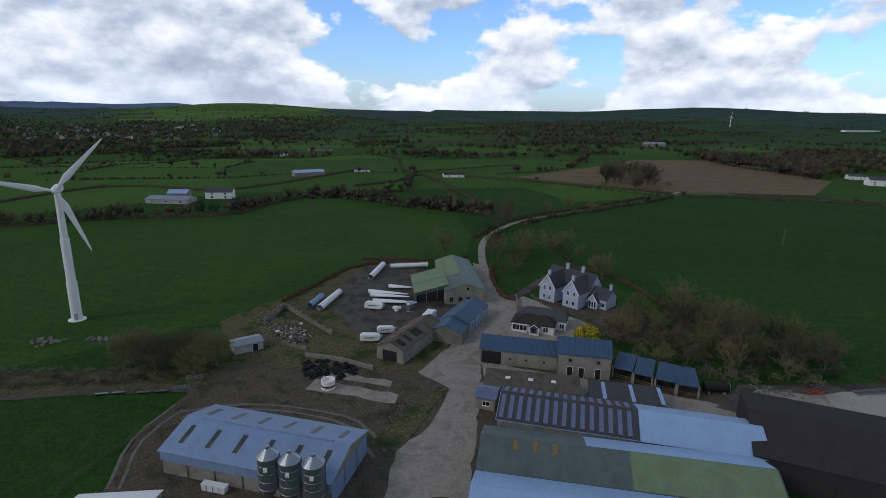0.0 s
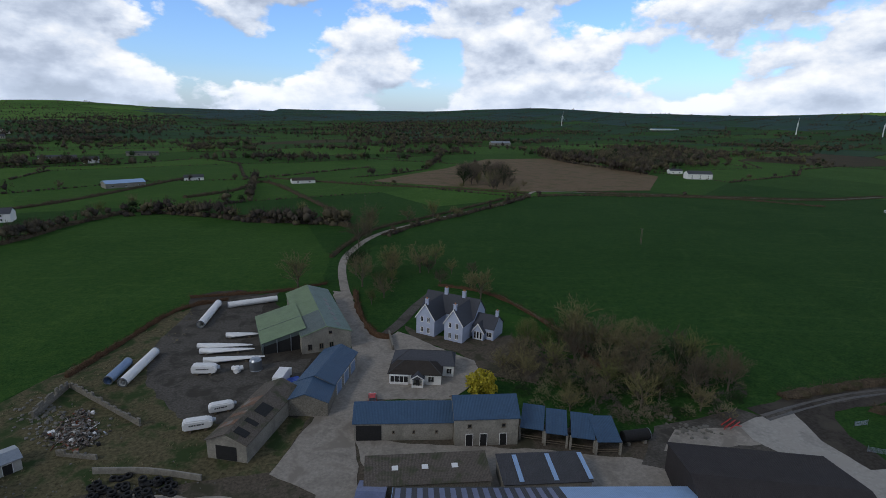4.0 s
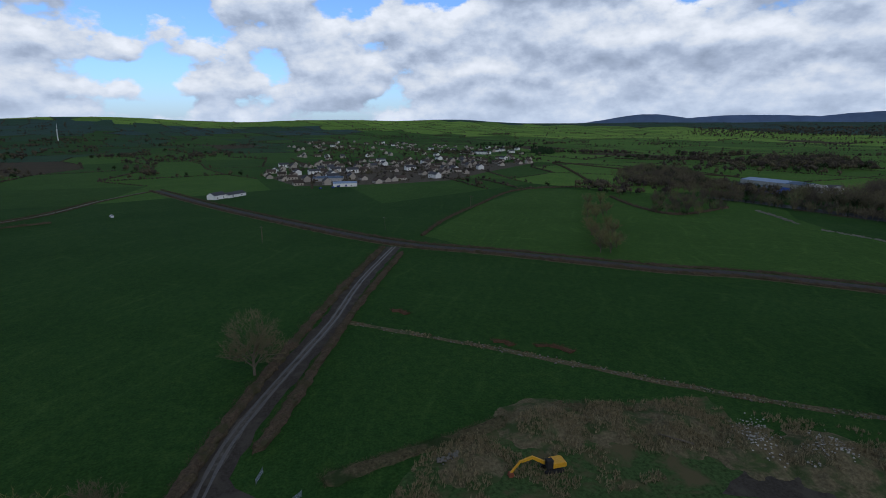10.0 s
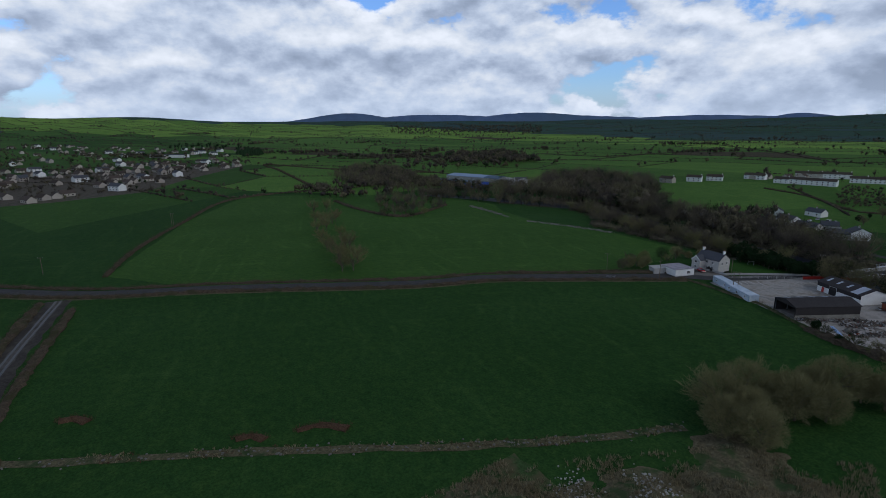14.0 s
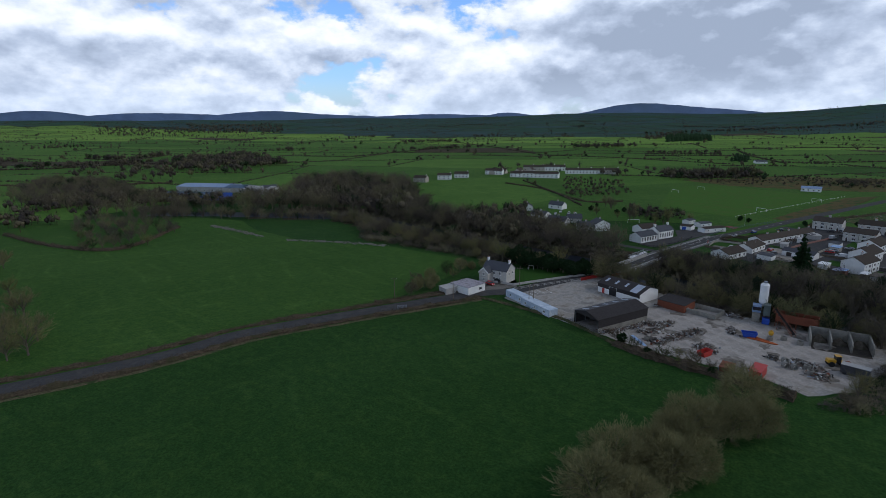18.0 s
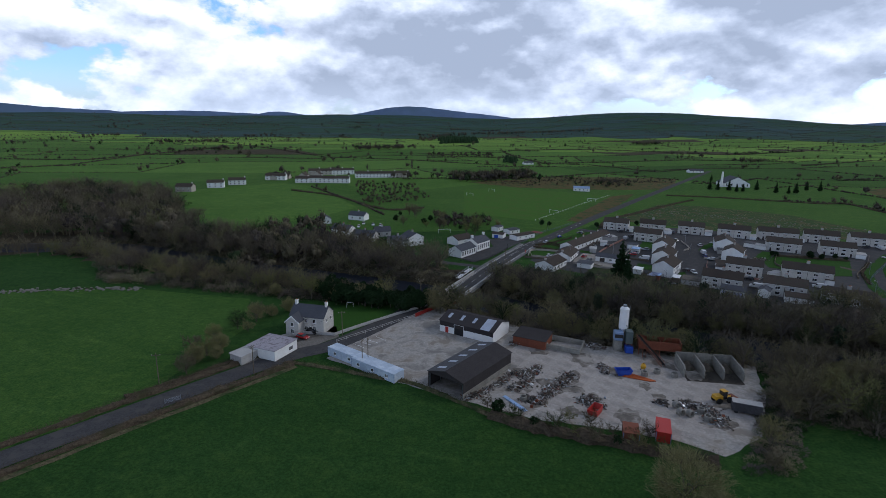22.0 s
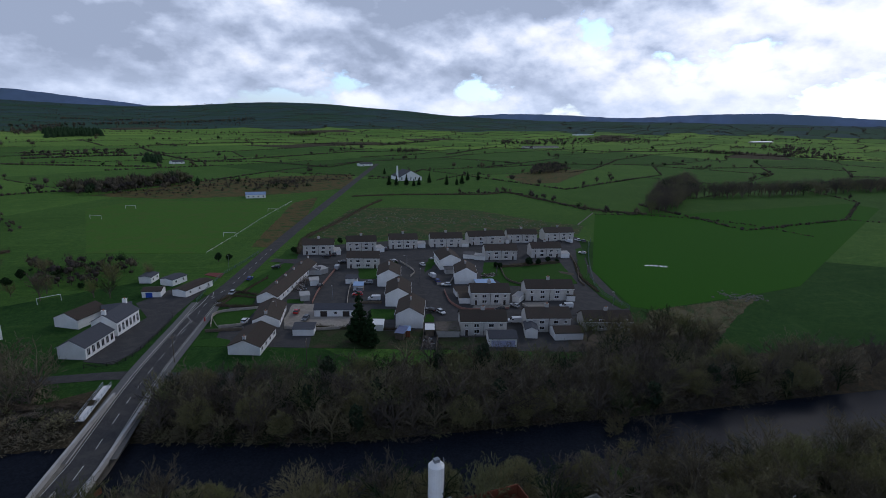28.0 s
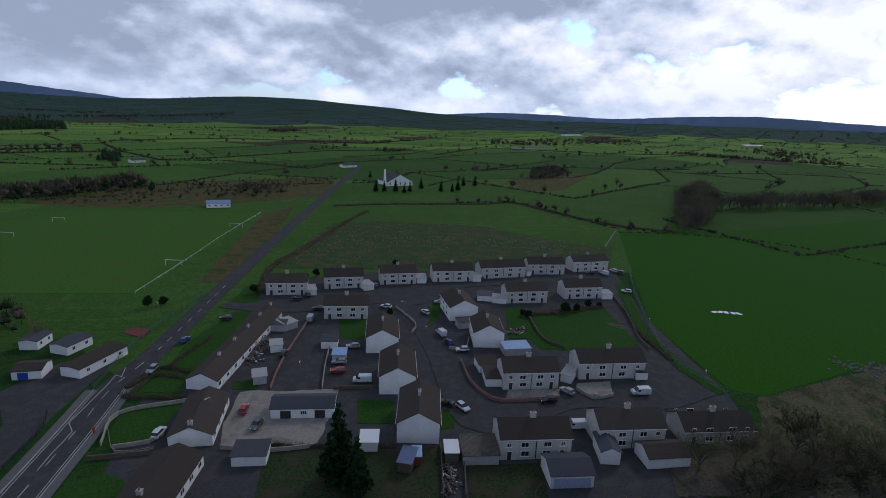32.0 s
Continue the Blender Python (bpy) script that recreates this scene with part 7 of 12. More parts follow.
for x, y in [(-218.9, 305.9), (-215.4, 309.0), (-207.6, 312.3), (-202.5, 315.6), (-193.7, 325.4), (-180.6, 329.5), (-171.7, 333.3), (-162.3, 330.6), (-152.4, 336.3), (-141.3, 340.5), (-132.4, 342.8), (-122.7, 343.4), (-112.4, 363.1), (-104.4, 385.0), (-92.5, 415.3), (-80.6, 438.8), (-65.1, 423.2), (-43.2, 414.4), (-17.4, 391.8), (-1.7, 386.2), (17.4, 381.0), (39.7, 374.0), (44.4, 366.1)]:
    tree(TREE_RNG.choice(BARE), x, y, "bare winter tree in a hedgerow", "hedgerow trees", scale=TREE_RNG.uniform(0.5, 0.85))
for x, y in [(21.2, 396.0), (37.4, 379.0), (41.9, 370.8), (-32.9, 408.8), (-42.9, 416.5), (-17.8, 394.5), (115.0, 377.8), (116.9, 373.2), (80.9, 363.4), (99.3, 372.0), (197.0, 460.1), (190.2, 527.2), (210.5, 498.8), (225.6, 501.0), (163.3, 498.2)]:
    tree(TREE_RNG.choice(BARE), x, y, "bare winter tree in a hedgerow", "hedgerow trees", scale=TREE_RNG.uniform(0.6, 1.1))
for x, y in [(462.1, -44.5), (427.5, -36.5), (395.1, -26.7), (366.8, -19.8), (342.9, -13.1), (322.1, -7.6), (309.1, -5.5), (294.5, -1.5), (414.4, -36.0), (334.5, -13.2)]:
    for side in (-1, 1):
        tree(TREE_RNG.choice(BARE), x + TREE_RNG.uniform(-5, 5), y + side * TREE_RNG.uniform(1, 9), "bare tree in a broad row across the pasture", "pasture tree row", scale=TREE_RNG.uniform(0.75, 1.15))
for x, y in scatter([(504.3, -114.1), (484.1, -132.8), (409.1, -117.1), (406.6, -95.9), (422.1, -79.9)], 14, 5, 3.5):
    tree(TREE_RNG.choice(SHRUB), x, y, "brown scrub on the knoll", "knoll scrub", category="shrub", name="shrub")
for x, y in [(126.5, -32.7), (125.3, -39.9), (122.2, -46.0), (120.0, -51.3), (116.6, -57.8), (112.0, -58.5), (110.7, -70.7), (121.5, -35.7), (117.3, -41.1), (107.0, -63.0), (131.1, -31.5), (132.1, -21.9), (127.2, -16.0), (125.3, -22.8), (120.1, -17.8)]:
    tree(TREE_RNG.choice(WILLOW), x, y, "rounded bare willow with yellowish twigs", "willows at the field corner", scale=TREE_RNG.uniform(1.15, 1.5), category="shrub", name="willow")
for x, y in [(146.8, -101.8), (127.5, -98.8), (123.0, -97.2), (118.7, -93.9), (114.7, -92.5), (110.7, -94.4)]:
    tree(TREE_RNG.choice(SHRUB), x, y, "bare tangled bush on the yard boundary", "boundary bushes", scale=TREE_RNG.uniform(0.5, 0.8), category="bush", name="bush")
hedge([(202.4, -117.6), (191.5, -116.1), (178.3, -113.1), (167.2, -110.9), (153.6, -103.2), (146.1, -98.2)], 2.0, 1.0, "rough hedge between field and yard", M_ROUGH, 171)
hedge([(146.1, -98.2), (136.9, -94.5), (125.9, -92.1), (115.3, -89.8), (108.3, -87.8), (99.4, -85.7)], 4.0, 3.2, "dark overgrown hedge behind the yard", M_HEDGE, 172)
for x, y in [(144.3, -99.2), (140.2, -97.3), (135.8, -94.6), (131.3, -93.4), (126.4, -92.1), (122.8, -90.8), (118.5, -90.2), (114.4, -88.9), (110.3, -88.2), (106.3, -87.2), (102.4, -86.3)]:
    tree(TREE_RNG.choice((EVERGREEN[1], SHRUB[0], SHRUB[1])), x, y, "dark ivy-grown bush in the yard hedge", "yard hedge bushes", scale=TREE_RNG.uniform(0.6, 0.95), category="bush", name="bush")
hedge([(235.1, -92.8), (227.2, -103.2), (217.6, -118.5)], 2.4, 1.4, "low hedge opposite the white house", M_HEDGE, 173)

# river woods
def bad_spot(x, y):
    d = float(np.min(np.hypot(RIVER_NP[:, 0] - x, RIVER_NP[:, 1] - y)))
    return d < 12.3 or near_road(x, y, 9)


def twig_wood(poly, n, seed, gap, label, avoid=None, lo=0.8, hi=1.15, kinds=None, mat=None):
    """A wood of bare trees, joined into one mesh."""
    r = random.Random(seed)
    kinds = kinds or LIGHT
    vs, fs, count, tint = [], [], 0, []
    data = []
    for pair in kinds:
        for me in pair:
            co = np.empty(len(me.vertices) * 3)
            me.vertices.foreach_get("co", co)
            data.append((co.reshape(-1, 3), [tuple(f.vertices) for f in me.polygons]))
    for x, y in scatter(poly, n, seed, gap, avoid):
        k = r.randrange(len(kinds))
        s, a = r.uniform(lo, hi), r.uniform(0, 6.283)
        tone = min(0.8, max(0.0, r.gauss(0.38, 0.24))) if r.random() < 0.92 else 1.0
        rot = np.array(((math.cos(a), math.sin(a), 0), (-math.sin(a), math.cos(a), 0), (0, 0, 1))) * s
        for co, fc in data[2 * k:2 * k + 2]:
            vs.append(co @ rot + (x, y, ground_height(x, y)))
            fs.extend(tuple(i + count for i in f) for f in fc)
            tint.extend([tone] * len(fc))
            count += len(co)
    me = bpy.data.meshes.new("wood")
    me.from_pydata(np.concatenate(vs), [], fs)
    me.attributes.new("tint", "FLOAT", "FACE").data.foreach_set("value", tint)
    me.materials.append(mat or M_WOOD)
    return tagged(new("wood", me), label, "wood", kind="stuff")


def bramble(seed, w, h, n):
    """A low mound of thin arching stems."""
    r = random.Random(seed)
    co, fc = [], []
    for _ in range(n):
        a, q = r.uniform(0, 6.283), math.sqrt(r.random())
        x, y = math.cos(a) * q * w, math.sin(a) * q * w
        z = h * (1 - q * q) * r.uniform(0.15, 1.0)
        b = a + r.uniform(-1.2, 1.2)
        L = r.uniform(0.3, 0.9)
        s = Vector((-math.sin(b), math.cos(b), r.uniform(-0.3, 0.3))) * 0.085
        p = Vector((x, y, z))
        e = p + Vector((math.cos(b) * L, math.sin(b) * L, r.uniform(-0.25, 0.6)))
        k = len(co)
        co.extend((tuple(p - s), tuple(p + s), tuple(e)))
        fc.append((k, k + 1, k + 2))
    me = bpy.data.meshes.new("bramble")
    me.from_pydata(co, [], fc)
    empty = bpy.data.meshes.new("bramble_root")
    empty.from_pydata([(0, 0, 0), (0.05, 0, 0), (0, 0, 0.3)], [], [(0, 1, 2)])
    return empty, me


BRAMBLE = [bramble(61, 1.9, 1.9, 170), bramble(62, 1.6, 2.6, 170), bramble(63, 2.4, 1.5, 170)]


def tufts(poly, n, seed, label, lo=0.4, hi=0.9, mat=None):
    """Clumps of tall dead grass."""
    r = random.Random(seed)
    co, fc = [], []
    xs, ys = [p[0] for p in poly], [p[1] for p in poly]
    for _ in range(n):
        x, y = r.uniform(min(xs), max(xs)), r.uniform(min(ys), max(ys))
        if not inside(x, y, poly) or noise.noise((x * 0.12, y * 0.12, seed)) < -0.12 + 0.3 * r.random():
            continue
        z = ground_height(x, y) + spoil(x, y)
        for _ in range(7):
            a, h = r.uniform(0, 6.283), r.uniform(lo, hi)
            k = len(co)
            u, v = x + r.uniform(-0.3, 0.3), y + r.uniform(-0.3, 0.3)
            co.extend(((u - 0.06 * math.cos(a), v - 0.06 * math.sin(a), z), (u + 0.06 * math.cos(a), v + 0.06 * math.sin(a), z), (u + r.uniform(-0.35, 0.35), v + r.uniform(-0.35, 0.35), z + h)))
            fc.append((k, k + 1, k + 2))
    me = bpy.data.meshes.new("dead_grass")
    me.from_pydata(co, [], fc)
    me.materials.append(mat or M_STRAW)
    return tagged(new("dead_grass", me), label, "grass", kind="stuff")


tufts([(117.8, 100.5), (128.5, 95.0), (135.6, 82.4), (141.1, 71.1), (147.9, 60.4), (145.8, 53.7), (145.5, 41.4), (147.2, 26.0), (122.0, 30.4), (104.6, 92.2), (109.4, 93.9), (111.1, 102.9)], 9500, 301, "tall dead grass over the spoil heaps", 0.4, 1.1)
for k in range(2):
    strip = offset(BOUND, 1.9) + offset(BOUND, -1.5)[::-1]
    tufts(strip, (13000, 5000)[k], 311 + k, "dead grass along the field margin", 0.25, 0.6, (M_STRAW, M_HEDGE_BROWN)[k])
tufts([(140.2, 63.1), (143.1, 38.9), (141.1, 22.4), (127.8, -6.5), (104.6, -31.5), (97.6, -15.1)], 9500, 302, "tall dead grass over the spoil heaps", 0.4, 1.1)
twig_wood([(-100, 146), (-62, 147), (-58, 141), (-98, 138)], 150, 89, 1.5, "brown brambles beside the dirt track", None, 0.4, 0.8, BRAMBLE)
tufts([(-54, 100), (-51, 120), (-47, 131), (-44, 131), (-47, 119), (-49, 100)], 700, 307, "dead grass along the yard edge", 0.2, 0.5)
tufts([(-12, 121), (-2, 136), (6, 138), (1, 122), (-5, 112)], 700, 308, "weeds and dead grass in the yard", 0.2, 0.5, M_RUSHY)
tufts([(-58.2, 175.7), (-48.6, 192.6), (-38.5, 216.9), (-21.9, 240.1), (-21.7, 217.3), (-28.4, 192.9), (-23.0, 169.7), (-12.6, 162.0), (-12.8, 148.5), (-29.0, 151.6), (-46.1, 151.6)], 1500, 303, "dead grass on the rough yard edge", 0.2, 0.5)
tufts([(-100.1, 145.5), (-60.9, 147.0), (-46.1, 151.6), (-35.9, 145.5), (-52.8, 137.3), (-91.4, 133.7)], 1200, 304, "dead grass beside the dirt track", 0.2, 0.5)
tufts([(73.2, -376.0), (43.5, -417.2), (11.9, -463.8), (-21.7, -459.1), (-76.5, -425.9), (-97.5, -367.1), (-115.0, -346.1), (-91.4, -326.3), (22.6, -353.1)], 5000, 305, "rushes and dead grass in the rough pasture", 0.3, 0.7)
tufts([(-17.9, -206.3), (-75.8, -199.3), (-20.9, -178.5), (-3.0, -187.4), (0.8, -194.1)], 2500, 306, "dead grass on the rough ground", 0.3, 0.8)

FAR_BANK = [(154.3, -211.9), (140.7, -214.9), (122.3, -209.2), (102.3, -203.9), (82.0, -198.4), (54.4, -187.7), (27.4, -174.3), (4.9, -165.0), (-28.4, -143.8), (-6.9, -135.4), (29.2, -149.6), (66.1, -164.0), (101.7, -172.4), (126.5, -180.1), (144.4, -189.4), (152.8, -201.1)]
twig_wood(FAR_BANK, 150, 21, 3.6, "tall bare wood on the far bank of the river", bad_spot, 0.65, 0.95)
twig_wood(FAR_BANK, 34, 122, 6, "paler rounded willows in the river wood", bad_spot, 0.6, 1.0, WILLOW, M_WILLOW)
for x, y in scatter(FAR_BANK, 16, 121, 7.0, bad_spot):
    tree(IVY_TREE, x, y, "ivy-covered tree in the river wood", "ivy trees of the river wood", scale=TREE_RNG.uniform(0.8, 1.1))
NEAR_BANK = [(170.1, -180.4), (139.7, -163.8), (114.9, -150.8), (96.8, -145.2), (59.7, -133.7), (78.0, -108.9), (40.3, -96.7), (7.9, -116.3), (10.0, -126.9), (51.9, -138.3), (107.6, -154.8), (149.8, -174.2)]
for x, y in scatter(NEAR_BANK, 80, 22, 4.0, bad_spot):
    k = TREE_RNG.random()
    tree(TREE_RNG.choice(WILLOW) if k < 0.25 else TREE_RNG.choice(BARE), x, y, "bare riverside tree behind the yard", "river trees behind the yard", scale=TREE_RNG.uniform(0.75, 1.15))
for x, y in scatter([(215.9, -182.1), (208.8, -179.9), (196.5, -174.8), (182.4, -171.7), (175.2, -170.8), (168.9, -173.6), (168.6, -170.3), (176.3, -161.9), (183.0, -163.1), (205.0, -168.7), (211.6, -170.8)], 40, 221, 2.2):
    tree(TREE_RNG.choice(EVERGREEN), x, y, "dense dark evergreen behind the lawn", "evergreen screen", scale=TREE_RNG.uniform(1.0, 1.35), category="bush", name="bush")
for x, y in [(166.3, -164.2), (167.7, -167.1), (164.6, -166.2), (144.9, -165.4), (139.9, -162.5), (141.2, -168.6), (127.7, -154.7), (124.2, -152.4), (121.3, -152.8), (130.0, -156.8), (110.2, -148.0), (113.1, -147.7)]:
    tree(TREE_RNG.choice(WILLOW + BUSHY), x, y, "olive bare tree between yard and river", "trees by the bridge", scale=TREE_RNG.uniform(0.7, 0.95))
for x, y in scatter([(167.3, -176.4), (153.6, -185.9), (125.1, -178.3), (96.2, -166.3), (100.0, -158.9), (126.6, -165.0), (145.4, -166.7), (160.7, -168.5)], 14, 222, 3.4, bad_spot):
    tree(TREE_RNG.choice(BARE), x, y, "bare tree between yard and river", "trees by the bridge", scale=TREE_RNG.uniform(0.6, 0.9))
twig_wood([(390.8, -254.7), (345.9, -260.4), (306.3, -271.8), (243.2, -262.3), (181.7, -241.2), (170.2, -223.2), (190.5, -208.8), (253.5, -226.3), (323.0, -229.5), (363.4, -225.2)], 120, 23, 4.0, "bare wood along the far bank upstream", bad_spot)
for x, y in scatter([(294.2, -190.5), (262.9, -185.2), (228.5, -182.6), (192.6, -180.1), (183.4, -170.6), (221.8, -170.8), (243.1, -175.4), (286.6, -180.2)], 24, 24, 4.0, bad_spot):
    tree(TREE_RNG.choice(BARE + WILLOW), x, y, "bare tree on the meadow bank", "meadow bank trees", scale=TREE_RNG.uniform(0.6, 0.95))
for x, y in scatter([(218.3, -175.3), (200.6, -182.6), (178.3, -184.1), (169.7, -175.2), (186.4, -168.5), (206.5, -166.4)], 26, 25, 2.6, bad_spot):
    tree(TREE_RNG.choice(EVERGREEN), x, y, "dense dark evergreen beside the white house", "evergreen screen", scale=TREE_RNG.uniform(0.8, 1.2), category="bush", name="bush")
for x, y in scatter([(38.2, -182.3), (23.4, -183.0), (63.0, -123.7), (87.2, -84.8), (92.6, -84.7), (71.8, -123.4)], 26, 26, 3.6):
    tree(TREE_RNG.choice(BARE + SHRUB), x, y, "bare tree on the yard's far boundary", "boundary trees", scale=TREE_RNG.uniform(0.5, 0.85))
for x, y in [(234.5, -120.8), (228.6, -118.2), (229.2, -124.0), (228.3, -149.3), (226.9, -153.7), (225.8, -137.5), (168.1, -165.7), (164.6, -168.4)]:
    tree(TREE_RNG.choice(SHRUB), x, y, "bare shrub near the white house", "roadside shrubs", category="shrub", name="shrub")
for x, y in [(25, -194), (17, -191), (9, -188), (1, -187), (13, -185), (21, -187), (-6, -190)]:
    tree(TREE_RNG.choice(BARE), x, y, "tall bare tree before the last houses", "wood edge trees", scale=TREE_RNG.uniform(0.85, 1.05))
for x, y in [(230, -139), (227, -146), (224, -152), (220, -157), (228, -107), (229, -113), (225, -117), (227, -123), (232, -128)]:
    tree(TREE_RNG.choice(BUSHY + WILLOW), x, y, "bare bushy tree beside the pale house", "roadside shrubs", scale=TREE_RNG.uniform(0.5, 0.75))
tree(CONIFER, 92.1, -224.7, "large dark conifer among the gardens", scale=1.25)
tree(CONIFER, 90.3, -219.9, "large dark conifer among the gardens", scale=0.9)
for x, y in [(-107.8, -691.3), (-70.5, -587.9), (-78.1, -586.2), (-88.5, -583.9), (-93.1, -575.5), (-101.6, -581.0), (-121.5, -596.2), (-142.4, -572.0), (-152.2, -577.7), (-176.7, -606.3), (-131.3, -574.5), (-189.2, -603.9)]:
    tree(CONIFER, x, y, "dark conifer beside the church", "church conifers", scale=TREE_RNG.uniform(0.6, 0.9))
for x, y in scatter([(5.9, -185.3), (-10.2, -183.8), (-20.9, -178.5), (-1.8, -171.3), (17.8, -181.2)], 9, 28, 4):
    tree(TREE_RNG.choice(BARE), x, y, "bare tree at the edge of the river wood", "wood edge trees", scale=TREE_RNG.uniform(0.6, 0.9))
for x, y in [(1.4, -279.0), (-14.2, -276.6), (-19.5, -276.2), (-26.8, -277.7), (-31.1, -275.9), (17.0, -359.1), (46.9, -300.1), (2.6, -280.8), (56.4, -355.3), (84.7, -342.7), (120.8, -341.3), (115.8, -342.2)]:
    tree(TREE_RNG.choice(EVERGREEN), x, y, "dark clipped evergreen in a garden", "garden evergreens", scale=TREE_RNG.uniform(0.5, 0.9), category="bush", name="bush")
for x, y in scatter([(224.7, -375.3), (195.0, -361.2), (154.4, -331.5), (119.1, -336.5), (164.4, -300.1), (217.0, -313.4)], 20, 29, 5, near_road):
    tree(TREE_RNG.choice(BARE + EVERGREEN), x, y, "tree in the gardens by the school", "school garden trees", scale=TREE_RNG.uniform(0.6, 0.9))


# ---------------- open country ----------------
def tri_soup(parts):
    vs, fs, n = [], [], 0
    for v, f in parts:
        vs.append(np.array(v, dtype=float))
        fs.append(np.array(f, dtype=np.int32) + n)
        n += len(v)
    return np.concatenate(vs), np.concatenate(fs)


def lump(r, c, rad, flat=0.85, rough=0.35):
    """An uneven closed knob of twigs."""
    bm = bmesh.new()
    bmesh.ops.create_icosphere(bm, subdivisions=1, radius=1.0)
    v = []
    for q in bm.verts:
        k = rad * (1 + r.uniform(-rough, rough))
        v.append((c[0] + q.co.x * k, c[1] + q.co.y * k, c[2] + q.co.z * k * flat))
    f = [[w.index for w in g.verts] for g in bm.faces]
    bm.free()
    return v, f


def spray(r, n, mid, rad, length, width, up=0.35):
    """Fine twigs standing out all round a crown."""
    v, f = [], []
    for _ in range(n):
        d = Vector((r.gauss(0, 1), r.gauss(0, 1), r.gauss(0.15, 0.8))).normalized()
        p = Vector(mid) + Vector((d.x * rad[0], d.y * rad[0], d.z * rad[1])) * r.uniform(0.6, 0.98)
        e = p + (d + Vector((r.uniform(-0.5, 0.5), r.uniform(-0.5, 0.5), up))).normalized() * length * r.uniform(0.5, 1.3)
        s = d.cross(Vector((r.uniform(-1, 1), r.uniform(-1, 1), r.uniform(-1, 1)))).normalized() * width
        k = len(v)
        v.extend((tuple(p - s), tuple(p + s), tuple(e)))
        f.append((k, k + 1, k + 2))
    return v, f


def stem(r, top, rad):
    v, f = [], []
    for a in (0.0, 2.1, 4.2):
        k = len(v)
        v.extend(((math.cos(a) * rad, math.sin(a) * rad, -0.05), (math.cos(a + 2.1) * rad, math.sin(a + 2.1) * rad, -0.05), (r.uniform(-0.04, 0.04), r.uniform(-0.04, 0.04), top)))
        f.append((k, k + 1, k + 2))
    return v, f


def far_tree(seed, plain=False):
    """One metre high and one metre in half width: stem, a few knobs, a rim of twigs."""
    r = random.Random(seed)
    bits = [stem(r, 0.6, 0.07)]
    for k in range(2 if plain else r.choice((3, 4, 4))):
        a = k * 2.1 + r.uniform(-0.5, 0.5)
        q = 0.0 if k == 0 else r.uniform(0.30, 0.5)
        c = (math.cos(a) * q, math.sin(a) * q, 0.66 if k == 0 else r.uniform(0.42, 0.68))
        bits.append(knob(r, c, 0.50, 0.66) if plain else lump(r, c, r.uniform(0.26, 0.40), 0.62))
    bits.append(spray(r, 16 if plain else 46, (0, 0, 0.60), (0.80, 0.34), 0.30, 0.05 if plain else 0.035))
    return tri_soup(bits)


def knob(r, c, rad, flat=0.85):
    """A plain closed lump for what stays far away."""
    v = [(c[0] + x * rad * r.uniform(0.7, 1.2), c[1] + y * rad * r.uniform(0.7, 1.2), c[2] + z * rad * flat * r.uniform(0.7, 1.2)) for x, y, z in ((1, 0, 0), (0, 1, 0), (-1, 0, 0), (0, -1, 0), (0, 0, 1), (0, 0, -1))]
    return v, [(0, 1, 4), (1, 2, 4), (2, 3, 4), (3, 0, 4), (1, 0, 5), (2, 1, 5), (3, 2, 5), (0, 3, 5)]


def far_bush(seed, plain=False):
    r = random.Random(seed)
    if plain:
        return tri_soup([knob(r, (0, 0, 0.35), 0.85, 0.75), spray(r, 4, (0, 0, 0.4), (0.7, 0.45), 0.5, 0.10)])
    return tri_soup([lump(r, (0, 0, 0.38), 0.66, 0.85), spray(r, 12, (0, 0, 0.4), (0.7, 0.45), 0.5, 0.06)])


def far_conifer(seed):
    r = random.Random(seed)
    v, f = [], []
    for z0, z1, w in ((0.08, 0.55, 0.95), (0.35, 0.80, 0.72), (0.60, 1.0, 0.45)):
        k = len(v)
        v.append((0, 0, z1))
        for i in range(9):
            q = w * r.uniform(0.7, 1.1)
            v.append((math.cos(i * 0.698) * q, math.sin(i * 0.698) * q, z0 + r.uniform(-0.05, 0.05)))
        f.extend((k, k + 1 + i, k + 1 + (i + 1) % 9) for i in range(9))
    return tri_soup([(v, f), stem(r, 0.3, 0.08)])


PLAIN_TREE, PLAIN_BUSH = [far_tree(960 + k, True) for k in range(6)], [far_bush(970 + k, True) for k in range(5)]
FAR_TREE, FAR_BUSH, FAR_CONIFER = [far_tree(900 + k) for k in range(8)], [far_bush(920 + k) for k in range(6)], [far_conifer(940 + k) for k in range(4)]


def planted(name, spots, mat, label, category):
    """One mesh of many far plants: spots of (template, x, y, z, height, half width, tint, turn)."""
    vs, fs, ts, n = [], [], [], 0
    for (v, f), x, y, z, h, w, tint, turn in spots:
        c, s = math.cos(turn) * w, math.sin(turn) * w
        q = np.empty_like(v)
        q[:, 0], q[:, 1], q[:, 2] = v[:, 0] * c - v[:, 1] * s + x, v[:, 0] * s + v[:, 1] * c + y, v[:, 2] * h + z
        vs.append(q)
        fs.append(f + n)
        ts.append(np.full(len(f), tint))
        n += len(v)
    co, tri, tint = np.concatenate(vs), np.concatenate(fs).astype(np.int32), np.concatenate(ts)
    me = bpy.data.meshes.new(name)
    me.vertices.add(len(co))
    me.vertices.foreach_set("co", co.ravel())
    me.loops.add(tri.size)
    me.loops.foreach_set("vertex_index", tri.ravel())
    me.polygons.add(len(tri))
    me.polygons.foreach_set("loop_start", np.arange(0, tri.size, 3, dtype=np.int32))
    me.update(calc_edges=True)
    me.attributes.new("tint", "FLOAT", "FACE").data.foreach_set("value", tint)
    me.materials.append(mat)
    return tagged(new(name, me), label, category, kind="stuff")


